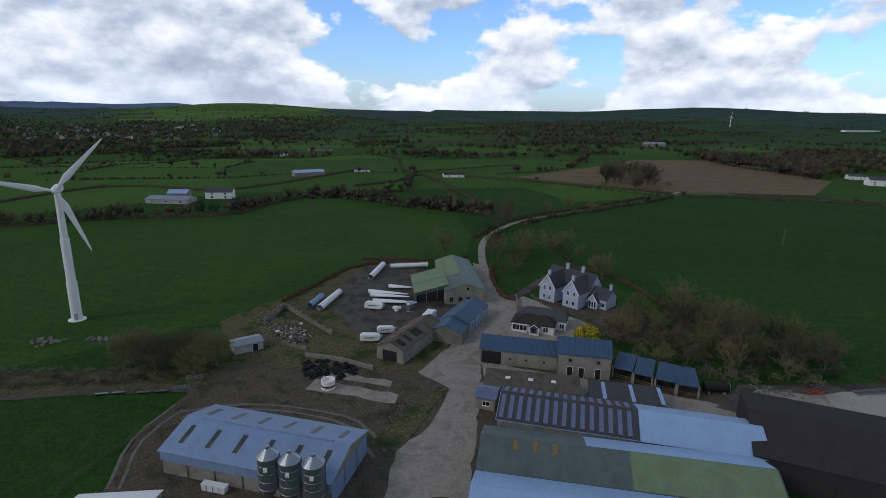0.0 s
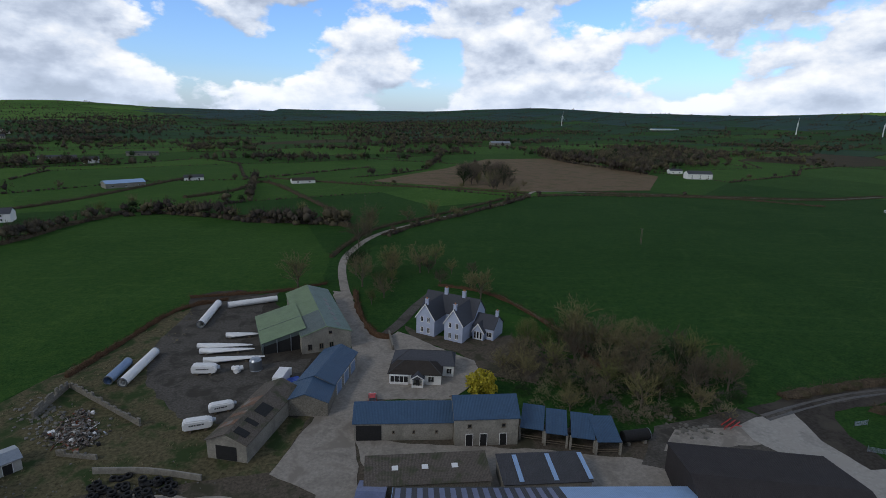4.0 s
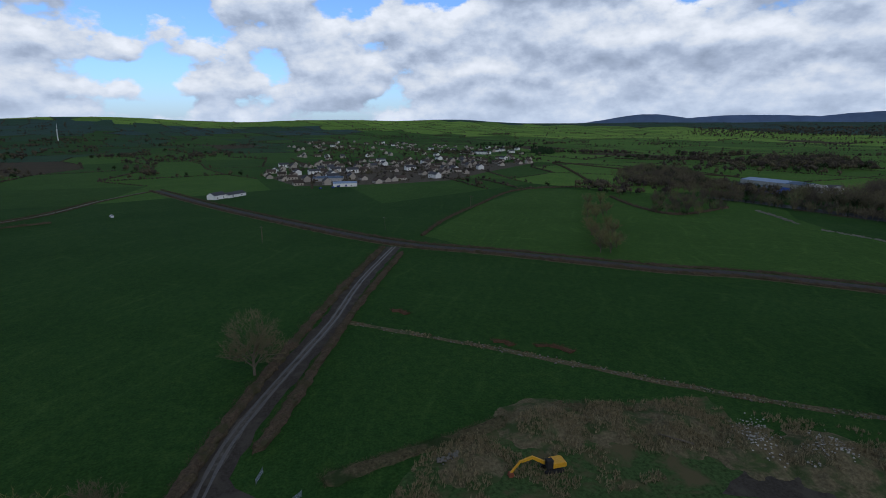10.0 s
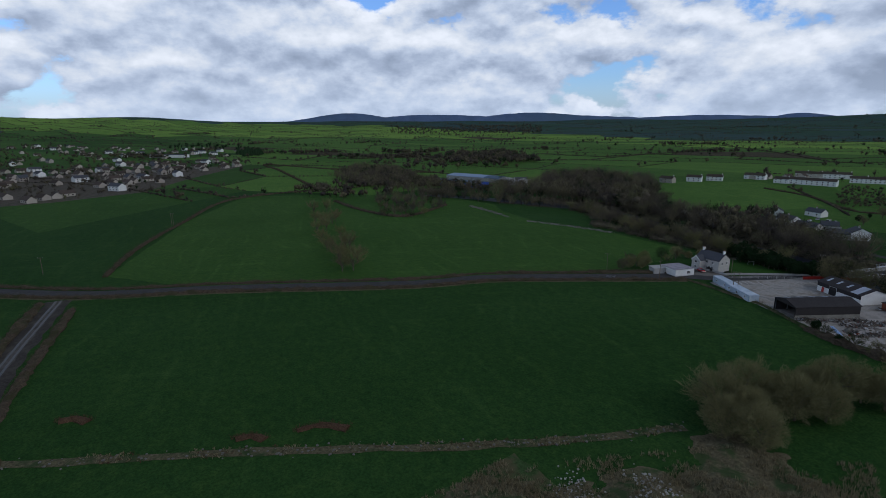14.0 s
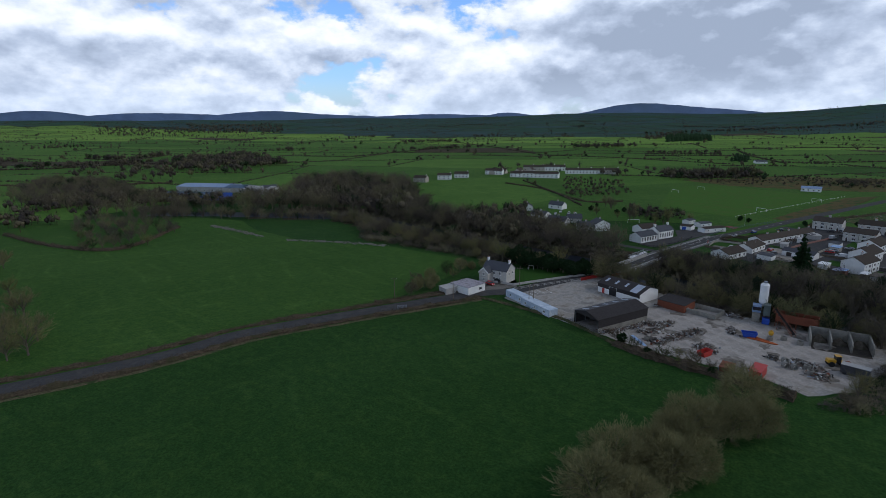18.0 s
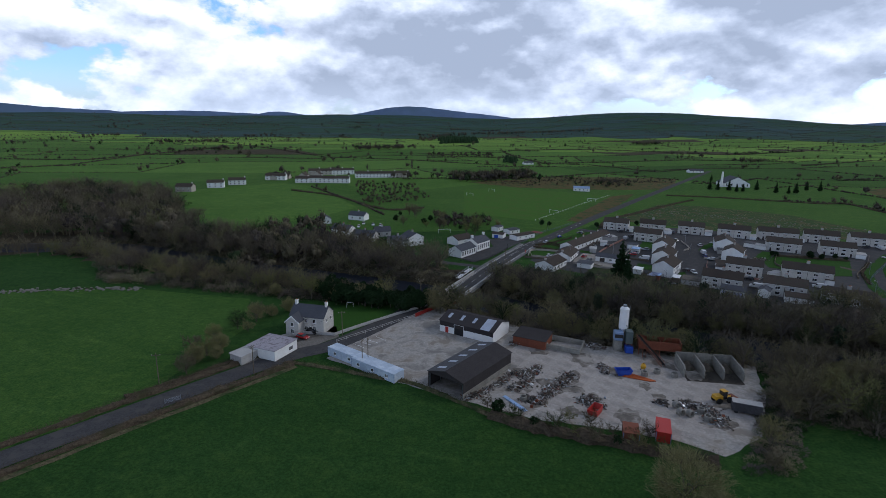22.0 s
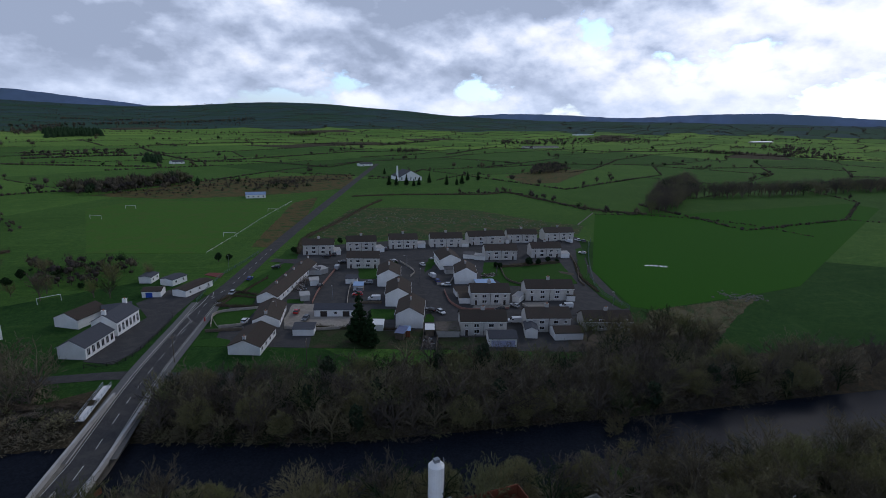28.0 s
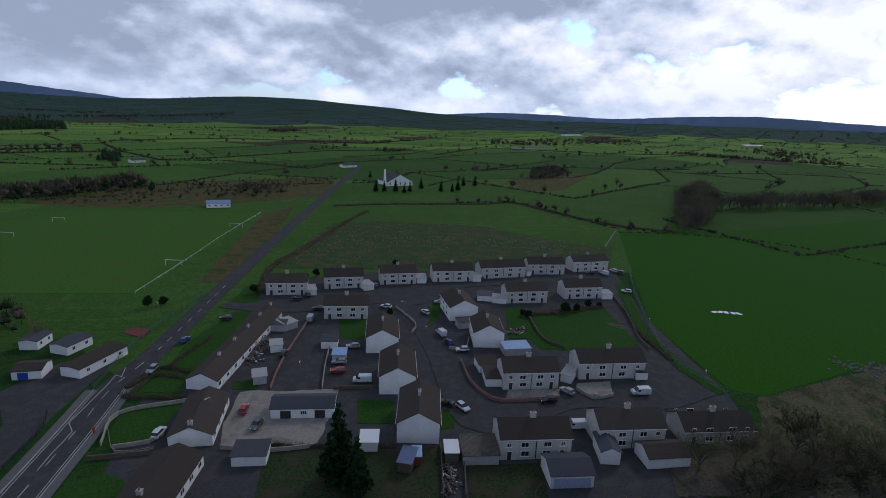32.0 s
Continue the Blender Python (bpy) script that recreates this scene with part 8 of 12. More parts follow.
def tint_of(r):
    return 1.0 if r.random() < 0.10 else min(0.82, max(0.0, r.gauss(0.32, 0.22)))


def tree_spot(r, x, y, lo, hi, kinds=None):
    h = r.uniform(lo, hi)
    kinds = kinds or (FAR_TREE if math.hypot(x - 80, y + 100) < 1500 else PLAIN_TREE)
    return (r.choice(kinds), x, y, ground_height(x, y) - 0.2, h, h * r.uniform(0.42, 0.60), tint_of(r), r.uniform(0, 6.28))


def bush_spot(r, x, y, lo, hi, tint=None):
    h = r.uniform(lo, hi)
    return (r.choice(FAR_BUSH if math.hypot(x - 80, y + 100) < 900 else PLAIN_BUSH), x, y, ground_height(x, y) - 0.2, h, h * r.uniform(0.65, 1.15), min(0.8, max(0, r.gauss(0.25, 0.2))) if tint is None else tint, r.uniform(0, 6.28))


def along(pts, gap, r, wander):
    """Loose spots along a line."""
    for (x0, y0), (x1, y1) in zip(pts, pts[1:]):
        n = max(1, int(math.hypot(x1 - x0, y1 - y0) / gap))
        for k in range(n):
            t = (k + r.random()) / n
            yield x0 + (x1 - x0) * t + r.gauss(0, wander), y0 + (y1 - y0) * t + r.gauss(0, wander)


def hedgerow(pts, seed, label, lo=1.0, hi=2.2, gap=2.2, trees=0.0, tall=(5, 9), wander=0.5, gaps=0.06):
    """A far hedge of joined bushes, with trees grown up in it."""
    r = random.Random(seed)
    spots = []
    for x, y in along(pts, gap, r, wander):
        if r.random() < gaps or near_road(x, y, 6):
            continue
        spots.append(bush_spot(r, x, y, lo, hi))
        if r.random() < trees:
            spots.append(tree_spot(r, x, y, *tall))
    return planted("hedgerow", spots, M_FARTREE, label, "hedge")


def far_country():
    r = random.Random(8)
    hedge_spots, trees = [], []
    for (i, j), a in CORNERS.items():
        for di, dj in ((1, 0), (0, 1)):
            b = CORNERS.get((i + di, j + dj))
            beside = field_of(i, j - 1) if di else field_of(i - 1, j)
            if b is None or beside == field_of(i, j):
                continue
            mid = (a + b) / 2
            if in_core(mid.x, mid.y) or in_core(a.x, a.y) or in_core(b.x, b.y):
                continue
            dist = math.hypot(mid.x - 80, mid.y + 100)
            if dist > 4200 or inside(mid.x, mid.y, BROWN) or r.random() < (0.12 if dist < 1500 else 0.30):
                continue
            step = 2.6 if dist < 1100 else 4.5 if dist < 1900 else 8.0
            grown, h = r.random() ** 2, r.uniform(1.0, 2.0)
            north = mid.y > 250
            for x, y in along([(a.x, a.y), (b.x, b.y)], step, r, 0.7 if dist < 1900 else 2.0):
                if near_road(x, y, 8) or r.random() < 0.05:
                    continue
                if step < 8:
                    hedge_spots.append(bush_spot(r, x, y, h * 0.7, h * 1.4))
                else:
                    hedge_spots.append(bush_spot(r, x, y, 1.6, 3.6))
                if r.random() < grown * (0.30 if north else 0.16) * step / 4:
                    trees.append(tree_spot(r, x, y, 4, 10))
    planted("far_hedges", hedge_spots, M_FARTREE, "dark hedgerows dividing the distant fields", "hedge")
    # small woods, most of them on the rising ground to the north
    for k in range(300):
        a, d = (r.uniform(0, 6.283), r.uniform(1000, 3900)) if k < 130 else (r.uniform(-0.75, 1.1), r.uniform(900, 3000))
        cx, cy = 80 + math.sin(a) * d, -100 + math.cos(a) * d
        if in_core(cx, cy) or inside(cx, cy, BROWN):
            continue
        L, W, t = r.uniform(20, 120), r.uniform(8, 26), math.atan2(-cy, -cx) + 1.57 + r.uniform(-0.5, 0.5)
        for _ in range(int(L * W / (36 if d < 1800 else 60))):
            u, v = r.gauss(0, L / 2), r.gauss(0, W / 2)
            x, y = cx + u * math.cos(t) - v * math.sin(t), cy + u * math.sin(t) + v * math.cos(t)
            if not near_road(x, y, 12) and not in_core(x, y) and not inside(x, y, BROWN):
                trees.append(tree_spot(r, x, y, 6, 12))
    planted("far_trees", trees, M_FARTREE, "bare trees and small woods over the distant fields", "trees")


BROWN = [(80.0, 531.3), (209.7, 720.8), (334.6, 859.9), (488.4, 876.5), (460.5, 582.2), (323.8, 434.6), (205.5, 456.7)]
far_country()


def woodland(poly, n, seed, label, mat=None, hmin=7, hmax=13, avoid=None, kinds=None, gap=3.0):
    r = random.Random(seed)
    spots = [tree_spot(r, x, y, hmin, hmax, kinds) for x, y in scatter(poly, n, seed, gap, avoid)]
    return planted("wood", spots, mat or M_FARTREE, label, "wood")


def off_river(x, y):
    return float(np.min(np.hypot(RIVER_NP[:, 0] - x, RIVER_NP[:, 1] - y))) < 15 or near_road(x, y, 10)


twig_wood([(421.6, -186.3), (427.9, -230.8), (390.5, -249.0), (311.0, -220.1), (257.8, -196.1), (301.3, -245.1), (340.3, -301.9), (442.3, -412.4), (518.4, -433.5), (548.1, -360.5), (481.9, -282.2), (507.7, -251.9)], 300, 61, 3.5, "tall bare wood along the upper river", off_river, 0.9, 1.5)
for side, s0 in ((17, 401), (-17, 402), (23, 403), (-23, 404)):
    line = offset(RIVER[:6], side)
    edge = offset(RIVER[:6], side + (5 if side > 0 else -5))
    twig_wood(line + edge[::-1], 60, s0, 3.0, "bushes and bare trees lining the upper river", lambda x, y: near_road(x, y, 10), 0.5, 0.95)
twig_wood([(421.0, -102.6), (427.1, -136.7), (471.6, -161.9), (501.6, -147.2), (534.9, -130.9), (421.8, -77.7)], 80, 62, 3.5, "brown scrub and bare trees on the knoll", off_river, 0.4, 0.75)
woodland([(706.2, -211.6), (596.8, -237.2), (502.5, -247.7), (474.1, -224.7), (551.4, -186.9), (607.5, -165.2)], 120, 63, "bare trees along the river by the factory", None, 6, 11, off_river)
woodland([(1002.6, -351.2), (916.5, -501.2), (1048.3, -760.0), (696.0, -457.1), (725.9, -331.5), (809.2, -260.2)], 120, 64, "bare wood behind the factory", None, 8, 12)
woodland([(454.4, -273.6), (511.6, -378.2), (424.2, -365.5), (372.3, -330.6), (321.9, -238.5), (355.1, -234.3)], 90, 65, "bare wood below the houses", None, 8, 14, off_river)
woodland([(490.3, 919.4), (554.0, 770.7), (504.2, 631.9), (434.5, 562.8), (447.4, 742.5)], 70, 68, "bare trees by the white mansion", None, 8, 13)
woodland([(590.3, -68.0), (624.9, -107.7), (681.6, -214.0), (520.6, -141.6), (516.3, -73.2)], 70, 70, "brown bare trees beyond the pasture", None, 7, 11)
woodland([(1795.1, -68.5), (1733.2, -147.2), (1428.3, -237.6), (1618.7, -292.7), (1991.2, -297.8), (2073.5, -123.0)], 60, 71, "dark conifers above the village", M_EVERGREEN, 8, 12)
woodland([(2107.4, 503.9), (1634.9, 127.3), (1106.5, -94.8), (738.5, 38.0), (698.8, 123.0), (715.7, 232.8)], 260, 72, "garden trees among the village houses", None, 4, 8)
woodland([(640, 232), (660, 130), (695, 62), (818, 0), (1060, -146), (1160, -140), (1120, 100), (1010, 330), (760, 310)], 420, 75, "dark gardens and hedges between the village houses", None, 2.5, 7, gap=5.0)
woodland([(205.6, -634.0), (167.6, -673.6), (109.3, -701.9), (111.2, -644.6), (163.1, -609.9), (198.7, -588.4)], 80, 74, "bare trees beyond the playing field", None, 6, 10)

# hedges, rows and belts of trees set one by one: north
for k, (pts, lo, hi, trees, tall) in enumerate((
    ([(-352, 526), (-328, 553), (-332, 618), (-291, 660), (-279, 710), (-227, 767), (-172, 831)], 1.4, 2.8, 0.06, (4, 7)),
    ([(-237, 301), (-206, 312), (-181, 329), (-146, 337), (-117, 347), (-102, 390), (-79, 430)], 1.5, 3.0, 0.35, (6, 10)),
    ([(-80, 412), (-60, 419), (-26, 397), (-9, 380), (15, 373), (45, 360)], 1.8, 3.6, 0.55, (7, 11)),
    ([(-45, 434), (-11, 459), (-9, 599)], 1.6, 3.0, 0.35, (6, 10)),
    ([(81, 593), (129, 618), (181, 669), (251, 831)], 1.2, 2.2, 0.25, (6, 10)),
    ([(54, 560), (97, 548), (132, 510), (170, 470), (197, 442)], 1.0, 2.0, 0.02, (4, 6)),
    ([(15, 367), (25, 374), (38, 362), (47, 375)], 2.5, 4.5, 0.5, (5, 8)),
    ([(62, 328), (76, 345), (102, 365), (132, 387), (166, 412), (201, 443)], 1.2, 3.0, 0.12, (4, 7)),
    ([(201, 446), (252, 444), (290, 431), (357, 419)], 1.0, 1.8, 0.02, (4, 6)),
    ([(-560, 640), (-500, 690), (-421, 780), (-367, 929), (-330, 1010)], 2.0, 3.5, 0.5, (8, 12)),
    ([(434, 865), (415, 749), (419, 690), (430, 642), (432, 589)], 2.0, 3.5, 0.9, (12, 17)),
    ([(705, 734), (806, 851), (960, 1010)], 1.5, 2.6, 0.1, (6, 9)),
    ([(857, 692), (1232, 1114), (1334, 1397)], 1.5, 3.0, 0.1, (6, 9)))):
    hedgerow(pts, 500 + k, "overgrown field hedge with bare trees" if trees > 0.2 else "dark low field hedge", lo, hi, 2.2, trees, tall)
woodland([(-728, 992), (-608, 1083), (-472, 1221), (-367, 929), (-421, 780), (-502, 687)], 150, 531, "belt of bare trees before the town", None, 8, 13)
woodland([(-1153, 1567), (-998, 1772), (-747, 1929), (-505, 1454), (-482, 1217), (-628, 1118), (-773, 1053)], 420, 532, "dark garden trees among the houses of the town", None, 8, 14)
woodland([(-800, 2177), (-688, 2767), (-406, 3160), (-227, 1434), (-302, 1323), (-445, 1282)], 520, 533, "brown woods on the rising ground", None, 9, 14)
woodland([(259, 2449), (801, 3070), (1192, 2651), (964, 1876), (515, 1332), (289, 893), (232, 1056), (158, 1155)], 950, 534, "broad bare wood behind the brown field", None, 9, 15)
twig_wood([(565, 913), (618, 904), (651, 858), (430, 570), (421, 619)], 110, 535, 5.0, "tall bare trees beside the white mansion", None, 0.9, 1.4)
twig_wood([(174, 487), (187, 480), (224, 519), (250, 600), (210, 620), (169, 525)], 22, 536, 7.0, "clump of tall spreading bare trees", None, 1.3, 1.75, BARE)
woodland([(405, 631), (406, 557), (487, 622), (640, 700), (705, 734), (806, 851), (730, 1075)], 240, 537, "bare wood round the white mansion", None, 10, 15)

# hedges, rows and belts of trees: south and west
for k, (pts, lo, hi, trees, tall) in enumerate((
    ([(219, -624), (202, -619), (183, -615), (166, -627), (146, -640), (116, -673)], 1.5, 3.5, 0.75, (9, 14)),
    ([(269, -602), (221, -626), (178, -631)], 1.2, 2.5, 0.25, (7, 11)),
    ([(160, -1231), (134, -1063), (88, -910), (12, -945), (-75, -1007), (-196, -1085), (-409, -1118)], 1.6, 2.8, 0.02, (4, 7)),
    ([(88, -910), (11, -899), (-36, -840), (-68, -793), (-140, -867)], 1.4, 2.4, 0.02, (4, 6)),
    ([(143, -1295), (18, -1373), (-90, -1400), (-234, -1357), (-353, -1304), (-650, -1568)], 1.8, 3.2, 0.10, (5, 9)),
    ([(307, -1042), (248, -1071), (180, -1104)], 2.0, 4.0, 0.4, (6, 10)),
    ([(-84, -512), (-132, -511), (-166, -499), (-164, -452), (-163, -412), (-164, -391), (-189, -364)], 1.0, 2.4, 0.10, (4, 8)),
    ([(-156, -378), (-188, -363), (-223, -332), (-236, -303), (-235, -260)], 0.9, 1.6, 0.01, (4, 7)),
    ([(-1122, -989), (-1204, -882), (-1298, -780), (-1320, -713)], 2.0, 4.0, 0.25, (7, 11)),
    ([(-281, -738), (-448, -781), (-621, -729), (-711, -722)], 1.2, 2.2, 0.03, (4, 7)),
    ([(-629, -662), (-822, -641), (-904, -595), (-916, -545)], 1.4, 2.6, 0.05, (5, 8)),
    ([(-369, -1008), (-606, -1209), (-747, -1128), (-852, -1049), (-1039, -1040), (-1122, -989)], 1.8, 3.0, 0.06, (6, 10)),
    ([(345, -510), (260, -401), (233, -360)], 1.2, 2.2, 0.02, (4, 6)),
    ([(901, -1327), (659, -1120), (474, -923), (324, -911), (245, -878), (146, -842)], 1.4, 2.6, 0.05, (5, 8)),
    ([(299, -983), (218, -1025), (128, -1034)], 2.0, 3.5, 0.3, (6, 9)))):
    hedgerow(pts, 550 + k, "overgrown field hedge with bare trees" if trees > 0.2 else "dark low field hedge", lo, hi, 2.2, trees, tall)
woodland([(346, -1563), (243, -1704), (279, -2060), (425, -2105)], 130, 571, "square plantation of dark conifers", M_EVERGREEN, 14, 18, kinds=FAR_CONIFER)
woodland([(157, -879), (134, -880), (128, -950), (150, -975)], 16, 572, "dark evergreen shelter trees by a cottage", M_EVERGREEN, 8, 12, kinds=FAR_CONIFER)
woodland([(-290, -640), (-331, -645), (-403, -688), (-459, -781), (-389, -751)], 190, 573, "purple-brown thicket in the pasture", None, 4, 7)
twig_wood([(-197, -365), (-230, -365), (-392, -466), (-446, -521), (-349, -477)], 150, 574, 4.5, "dense tall bare wood beside the lane", None, 1.0, 1.4)
twig_wood([(-310, -413), (-379, -396), (-526, -382), (-700, -372), (-700, -396), (-526, -404), (-379, -420), (-310, -430)], 120, 575, 5.0, "row of tall bare beeches along the avenue", None, 1.2, 1.6)
woodland([(-300, -1841), (-375, -1903), (-330, -1960), (-260, -1880)], 50, 576, "grey clump of bare trees among bright fields", None, 10, 14)
woodland([(410, -1605), (398, -2348), (51, -2649), (-335, -2957), (-374, -3193), (551, -2370)], 330, 577, "trees and gardens of a far village", None, 8, 13)
woodland([(-1711, -1244), (-1820, -1250), (-1809, -1122), (-1608, -955), (-1290, -753), (-1200, -790)], 140, 578, "trees round a farm on the slope", None, 7, 12)
woodland([(-1368, -1780), (-1660, -1823), (-1700, -1560), (-790, -1245), (-779, -1328), (-770, -1440)], 190, 579, "trees among the houses of a hamlet", None, 7, 12)
woodland([(192, -598), (142, -638), (101, -681), (19, -702), (-68, -704), (-51, -650), (40, -610), (137, -560)], 260, 580, "low brown scrub behind the playing field", None, 1.5, 3.5, gap=2.0)
woodland([(66, -580), (30, -575), (10, -590), (-1, -651), (41, -648)], 60, 581, "brown willow scrub by the road", None, 3, 6)
woodland([(312, -560), (243, -546), (211, -445), (253, -395), (275, -440)], 190, 582, "dark scrub on the bank below the houses", None, 2.0, 4.5, gap=2.0)
woodland([(270, -208), (235, -219), (205, -240), (215, -262), (232, -268), (268, -326), (289, -300), (300, -250)], 75, 583, "bare trees round the riverside houses", None, 6, 11, near_road, gap=4.0)
woodland([(190, -326), (169, -320), (154, -334), (158, -353), (197, -365)], 60, 585, "thin bare scrub behind the classrooms", None, 2.5, 6, near_road)
woodland([(-311, -548), (-384, -585), (-345, -541)], 5, 584, "three round trees in the pasture", None, 7, 9, gap=22.0)
sheet("moor", [(192, -592), (142, -632), (101, -676), (19, -698), (-68, -700), (-48, -632), (-22, -580), (30, -560), (73, -553), (137, -556)], M_MOOR, 0.04, "rough tan moor grass behind the playing field", "field")
sheet("moor", [(-245, -630), (-227, -560), (-270, -557), (-385, -642), (-440, -690), (-340, -690)], M_MOOR, 0.04, "russet rough grass round a thicket", "field")

# hedges, rows and belts of trees: east
for k, (pts, lo, hi, trees, tall) in enumerate((
    ([(1099, -296), (1045, -341), (1019, -466), (922, -484)], 2.0, 4.0, 0.3, (7, 11)),
    ([(1252, -491), (1107, -497), (1196, -632)], 2.0, 4.0, 0.5, (8, 12)),
    ([(955, -721), (794, -742), (793, -1091)], 1.4, 2.6, 0.05, (5, 8)),
    ([(798, -562), (743, -652), (800, -900), (793, -1091)], 1.4, 2.6, 0.05, (5, 8)),
    ([(709, 62), (695, 18), (596, -9), (600, -51), (591, -97), (616, -185)], 1.2, 2.4, 0.06, (4, 8)))):
    hedgerow(pts, 600 + k, "overgrown field hedge with bare trees" if trees > 0.2 else "dark low field hedge", lo, hi, 2.2, trees, tall)
twig_wood([(730, -158), (615, -138), (560, -157), (507, -158), (470, -172), (500, -200), (630, -232), (760, -272), (841, -250)], 330, 611, 4.0, "bare wood on the bend of the river", off_river, 0.7, 1.1)
woodland([(866, -418), (729, -410), (764, -508), (731, -534), (1038, -706), (1028, -534)], 260, 612, "bare trees behind the factory", None, 9, 14)
woodland([(2581, -1197), (2381, -1251), (2339, -1456), (2873, -1825), (3210, -1524)], 260, 613, "belt of trees and gardens far off", None, 9, 14)
woodland([(2411, -1506), (2026, -1728), (2702, -2366), (3198, -2050)], 420, 614, "dark forest on the plain", None, 10, 15)
woodland([(1270, -171), (1286, -218), (1400, -250), (1495, -261), (1420, -190)], 60, 615, "dark conifers at the end of the village", M_EVERGREEN, 9, 14, kinds=FAR_CONIFER)
for pts, sd in (([(425, -163), (397, -160), (369, -155)], 621), ([(347, -156), (318, -166), (289, -172)], 622)):
    stones(pts, 170, 1.1, 0.5, "tumbled dry-stone wall in the pasture", sd)
    hedgerow(pts, sd, "low gorse along a tumbled wall", 0.5, 1.0, 2.6)

# lower river
for side, s0 in ((15, 411), (-15, 412), (20, 413)):
    line = offset(RIVER[6:14], side)
    edge = offset(RIVER[6:14], side + (6 if side > 0 else -6))
    twig_wood(line + edge[::-1], 60, s0, 3.2, "bare trees crowding the lower river banks", bad_spot, 0.7, 1.1)

# paler round bushes on the upper river banks
twig_wood(offset(RIVER[2:6], -13.5) + offset(RIVER[2:6], -22)[::-1], 42, 421, 4.0, "pale rounded willow bushes on the river bank", lambda x, y: near_road(x, y, 10), 0.7, 1.15, SHRUB, M_WILLOW)
# brambles hanging over the water
for side, s0 in ((12.4, 431), (-12.4, 432)):
    twig_wood(offset(RIVER[2:10], side) + offset(RIVER[2:10], side * 1.75)[::-1], 420, s0, 1.5, "brown brambles hanging over the river bank", lambda x, y: near_road(x, y, 8), 0.7, 1.5, BRAMBLE)
# undergrowth below the bare trees
twig_wood([(324.3, -193.2), (295.8, -192.7), (264.1, -187.3), (229.3, -184.7), (193.0, -182.1), (183.7, -172.5), (221.8, -170.8), (242.1, -173.6), (284.5, -177.4), (310.9, -177.9)], 230, 87, 1.6, "brown brambles along the meadow bank", bad_spot, 0.8, 1.5, BRAMBLE)
twig_wood([(332.0, -201.8), (302.2, -201.3), (258.7, -194.4), (217.1, -187.3), (193.5, -184.2), (196.3, -180.1), (235.1, -185.2), (295.8, -192.7), (323.9, -192.6)], 60, 88, 2.6, "bare scrub along the meadow bank", bad_spot, 0.35, 0.7)
twig_wood(FAR_BANK, 520, 81, 1.6, "brown undergrowth and brambles on the far bank", bad_spot, 0.8, 1.7, BRAMBLE)
twig_wood(NEAR_BANK, 420, 82, 1.6, "brown undergrowth and brambles behind the yard", bad_spot, 0.7, 1.5, BRAMBLE)
twig_wood([(66.7, 188.1), (82.0, 181.7), (97.1, 169.8), (112.1, 148.0), (97.6, 138.0), (77.1, 140.4), (56.6, 153.9), (55.4, 171.8)], 130, 83, 2.0, "brown undergrowth in the farm copse", None, 0.7, 1.3, BRAMBLE)
twig_wood([(390.8, -254.7), (345.9, -260.4), (306.3, -271.8), (243.2, -262.3), (181.7, -241.2), (170.2, -223.2), (190.5, -208.8), (253.5, -226.3), (323.0, -229.5), (363.4, -225.2)], 420, 84, 1.8, "brown undergrowth on the far bank upstream", bad_spot, 0.9, 1.8, BRAMBLE)
twig_wood([(40.3, -182.2), (21.3, -183.1), (61.5, -123.7), (86.7, -84.8), (93.6, -84.6), (73.3, -123.3)], 260, 85, 1.4, "brambles on the yard boundary", None, 0.6, 1.2, BRAMBLE)
twig_wood([(5.9, -185.3), (-10.2, -183.8), (-20.9, -178.5), (1.8, -169.9), (20.8, -179.6)], 120, 86, 1.4, "brambles at the wood edge", bad_spot, 0.7, 1.4, BRAMBLE)

sheet("village_streets", [(640, 236), (655, 128), (692, 55), (818, -8), (1000, -118), (1010, 100), (900, 250), (760, 300)], M_DIRT, 0.03, "dark gardens and streets of the village", "street")
# distant houses
M_VTILE = material("weathered_brown_tile", (0.095, 0.075, 0.064), 0.9, vary=0.3, scale=1.5, rnd=0.5, spec=0.08)
M_CREAM = material("cream_render", (0.46, 0.42, 0.36), 0.9, vary=0.1, rnd=0.3)
def village_house(L, W, eave, rise, wall, roof, label):
    """A small far house: one body with its windows, a roof with its chimney."""
    ob = gable("house", label, 0, 0, 0, L, W, eave, rise, wall, roof, category="house", group="village houses")
    body = bmesh.new()
    slopes = bmesh.new()
    for c in list(ob.children):
        (body if c.name.startswith("wall") else slopes).from_mesh(c.data)
        bpy.data.objects.remove(c)
    bpy.data.objects.remove(ob)
    n = len(body.faces)
    for z in (0.9,) if eave < 4 else (0.9, 3.2):
        for i in range(3):
            for y in (-1, 1):
                x = L * (i - 1) * 0.30
                box(body, x - 0.65, x + 0.65, y * W / 2 - 0.05, y * W / 2 + 0.05, z, z + 1.2)
    for f in body.faces[n:]:
        f.material_index = 1
    box(slopes, L / 2 - 1.2, L / 2 - 0.3, -0.35, 0.35, eave + rise - 0.3, eave + rise + 0.9)
    ob = tagged(new("house", mesh_of("house", body, wall)), label, "house", "village houses")
    ob.data.materials.append(M_GLASS)
    part("roof", slopes, roof, ob)
    return ob


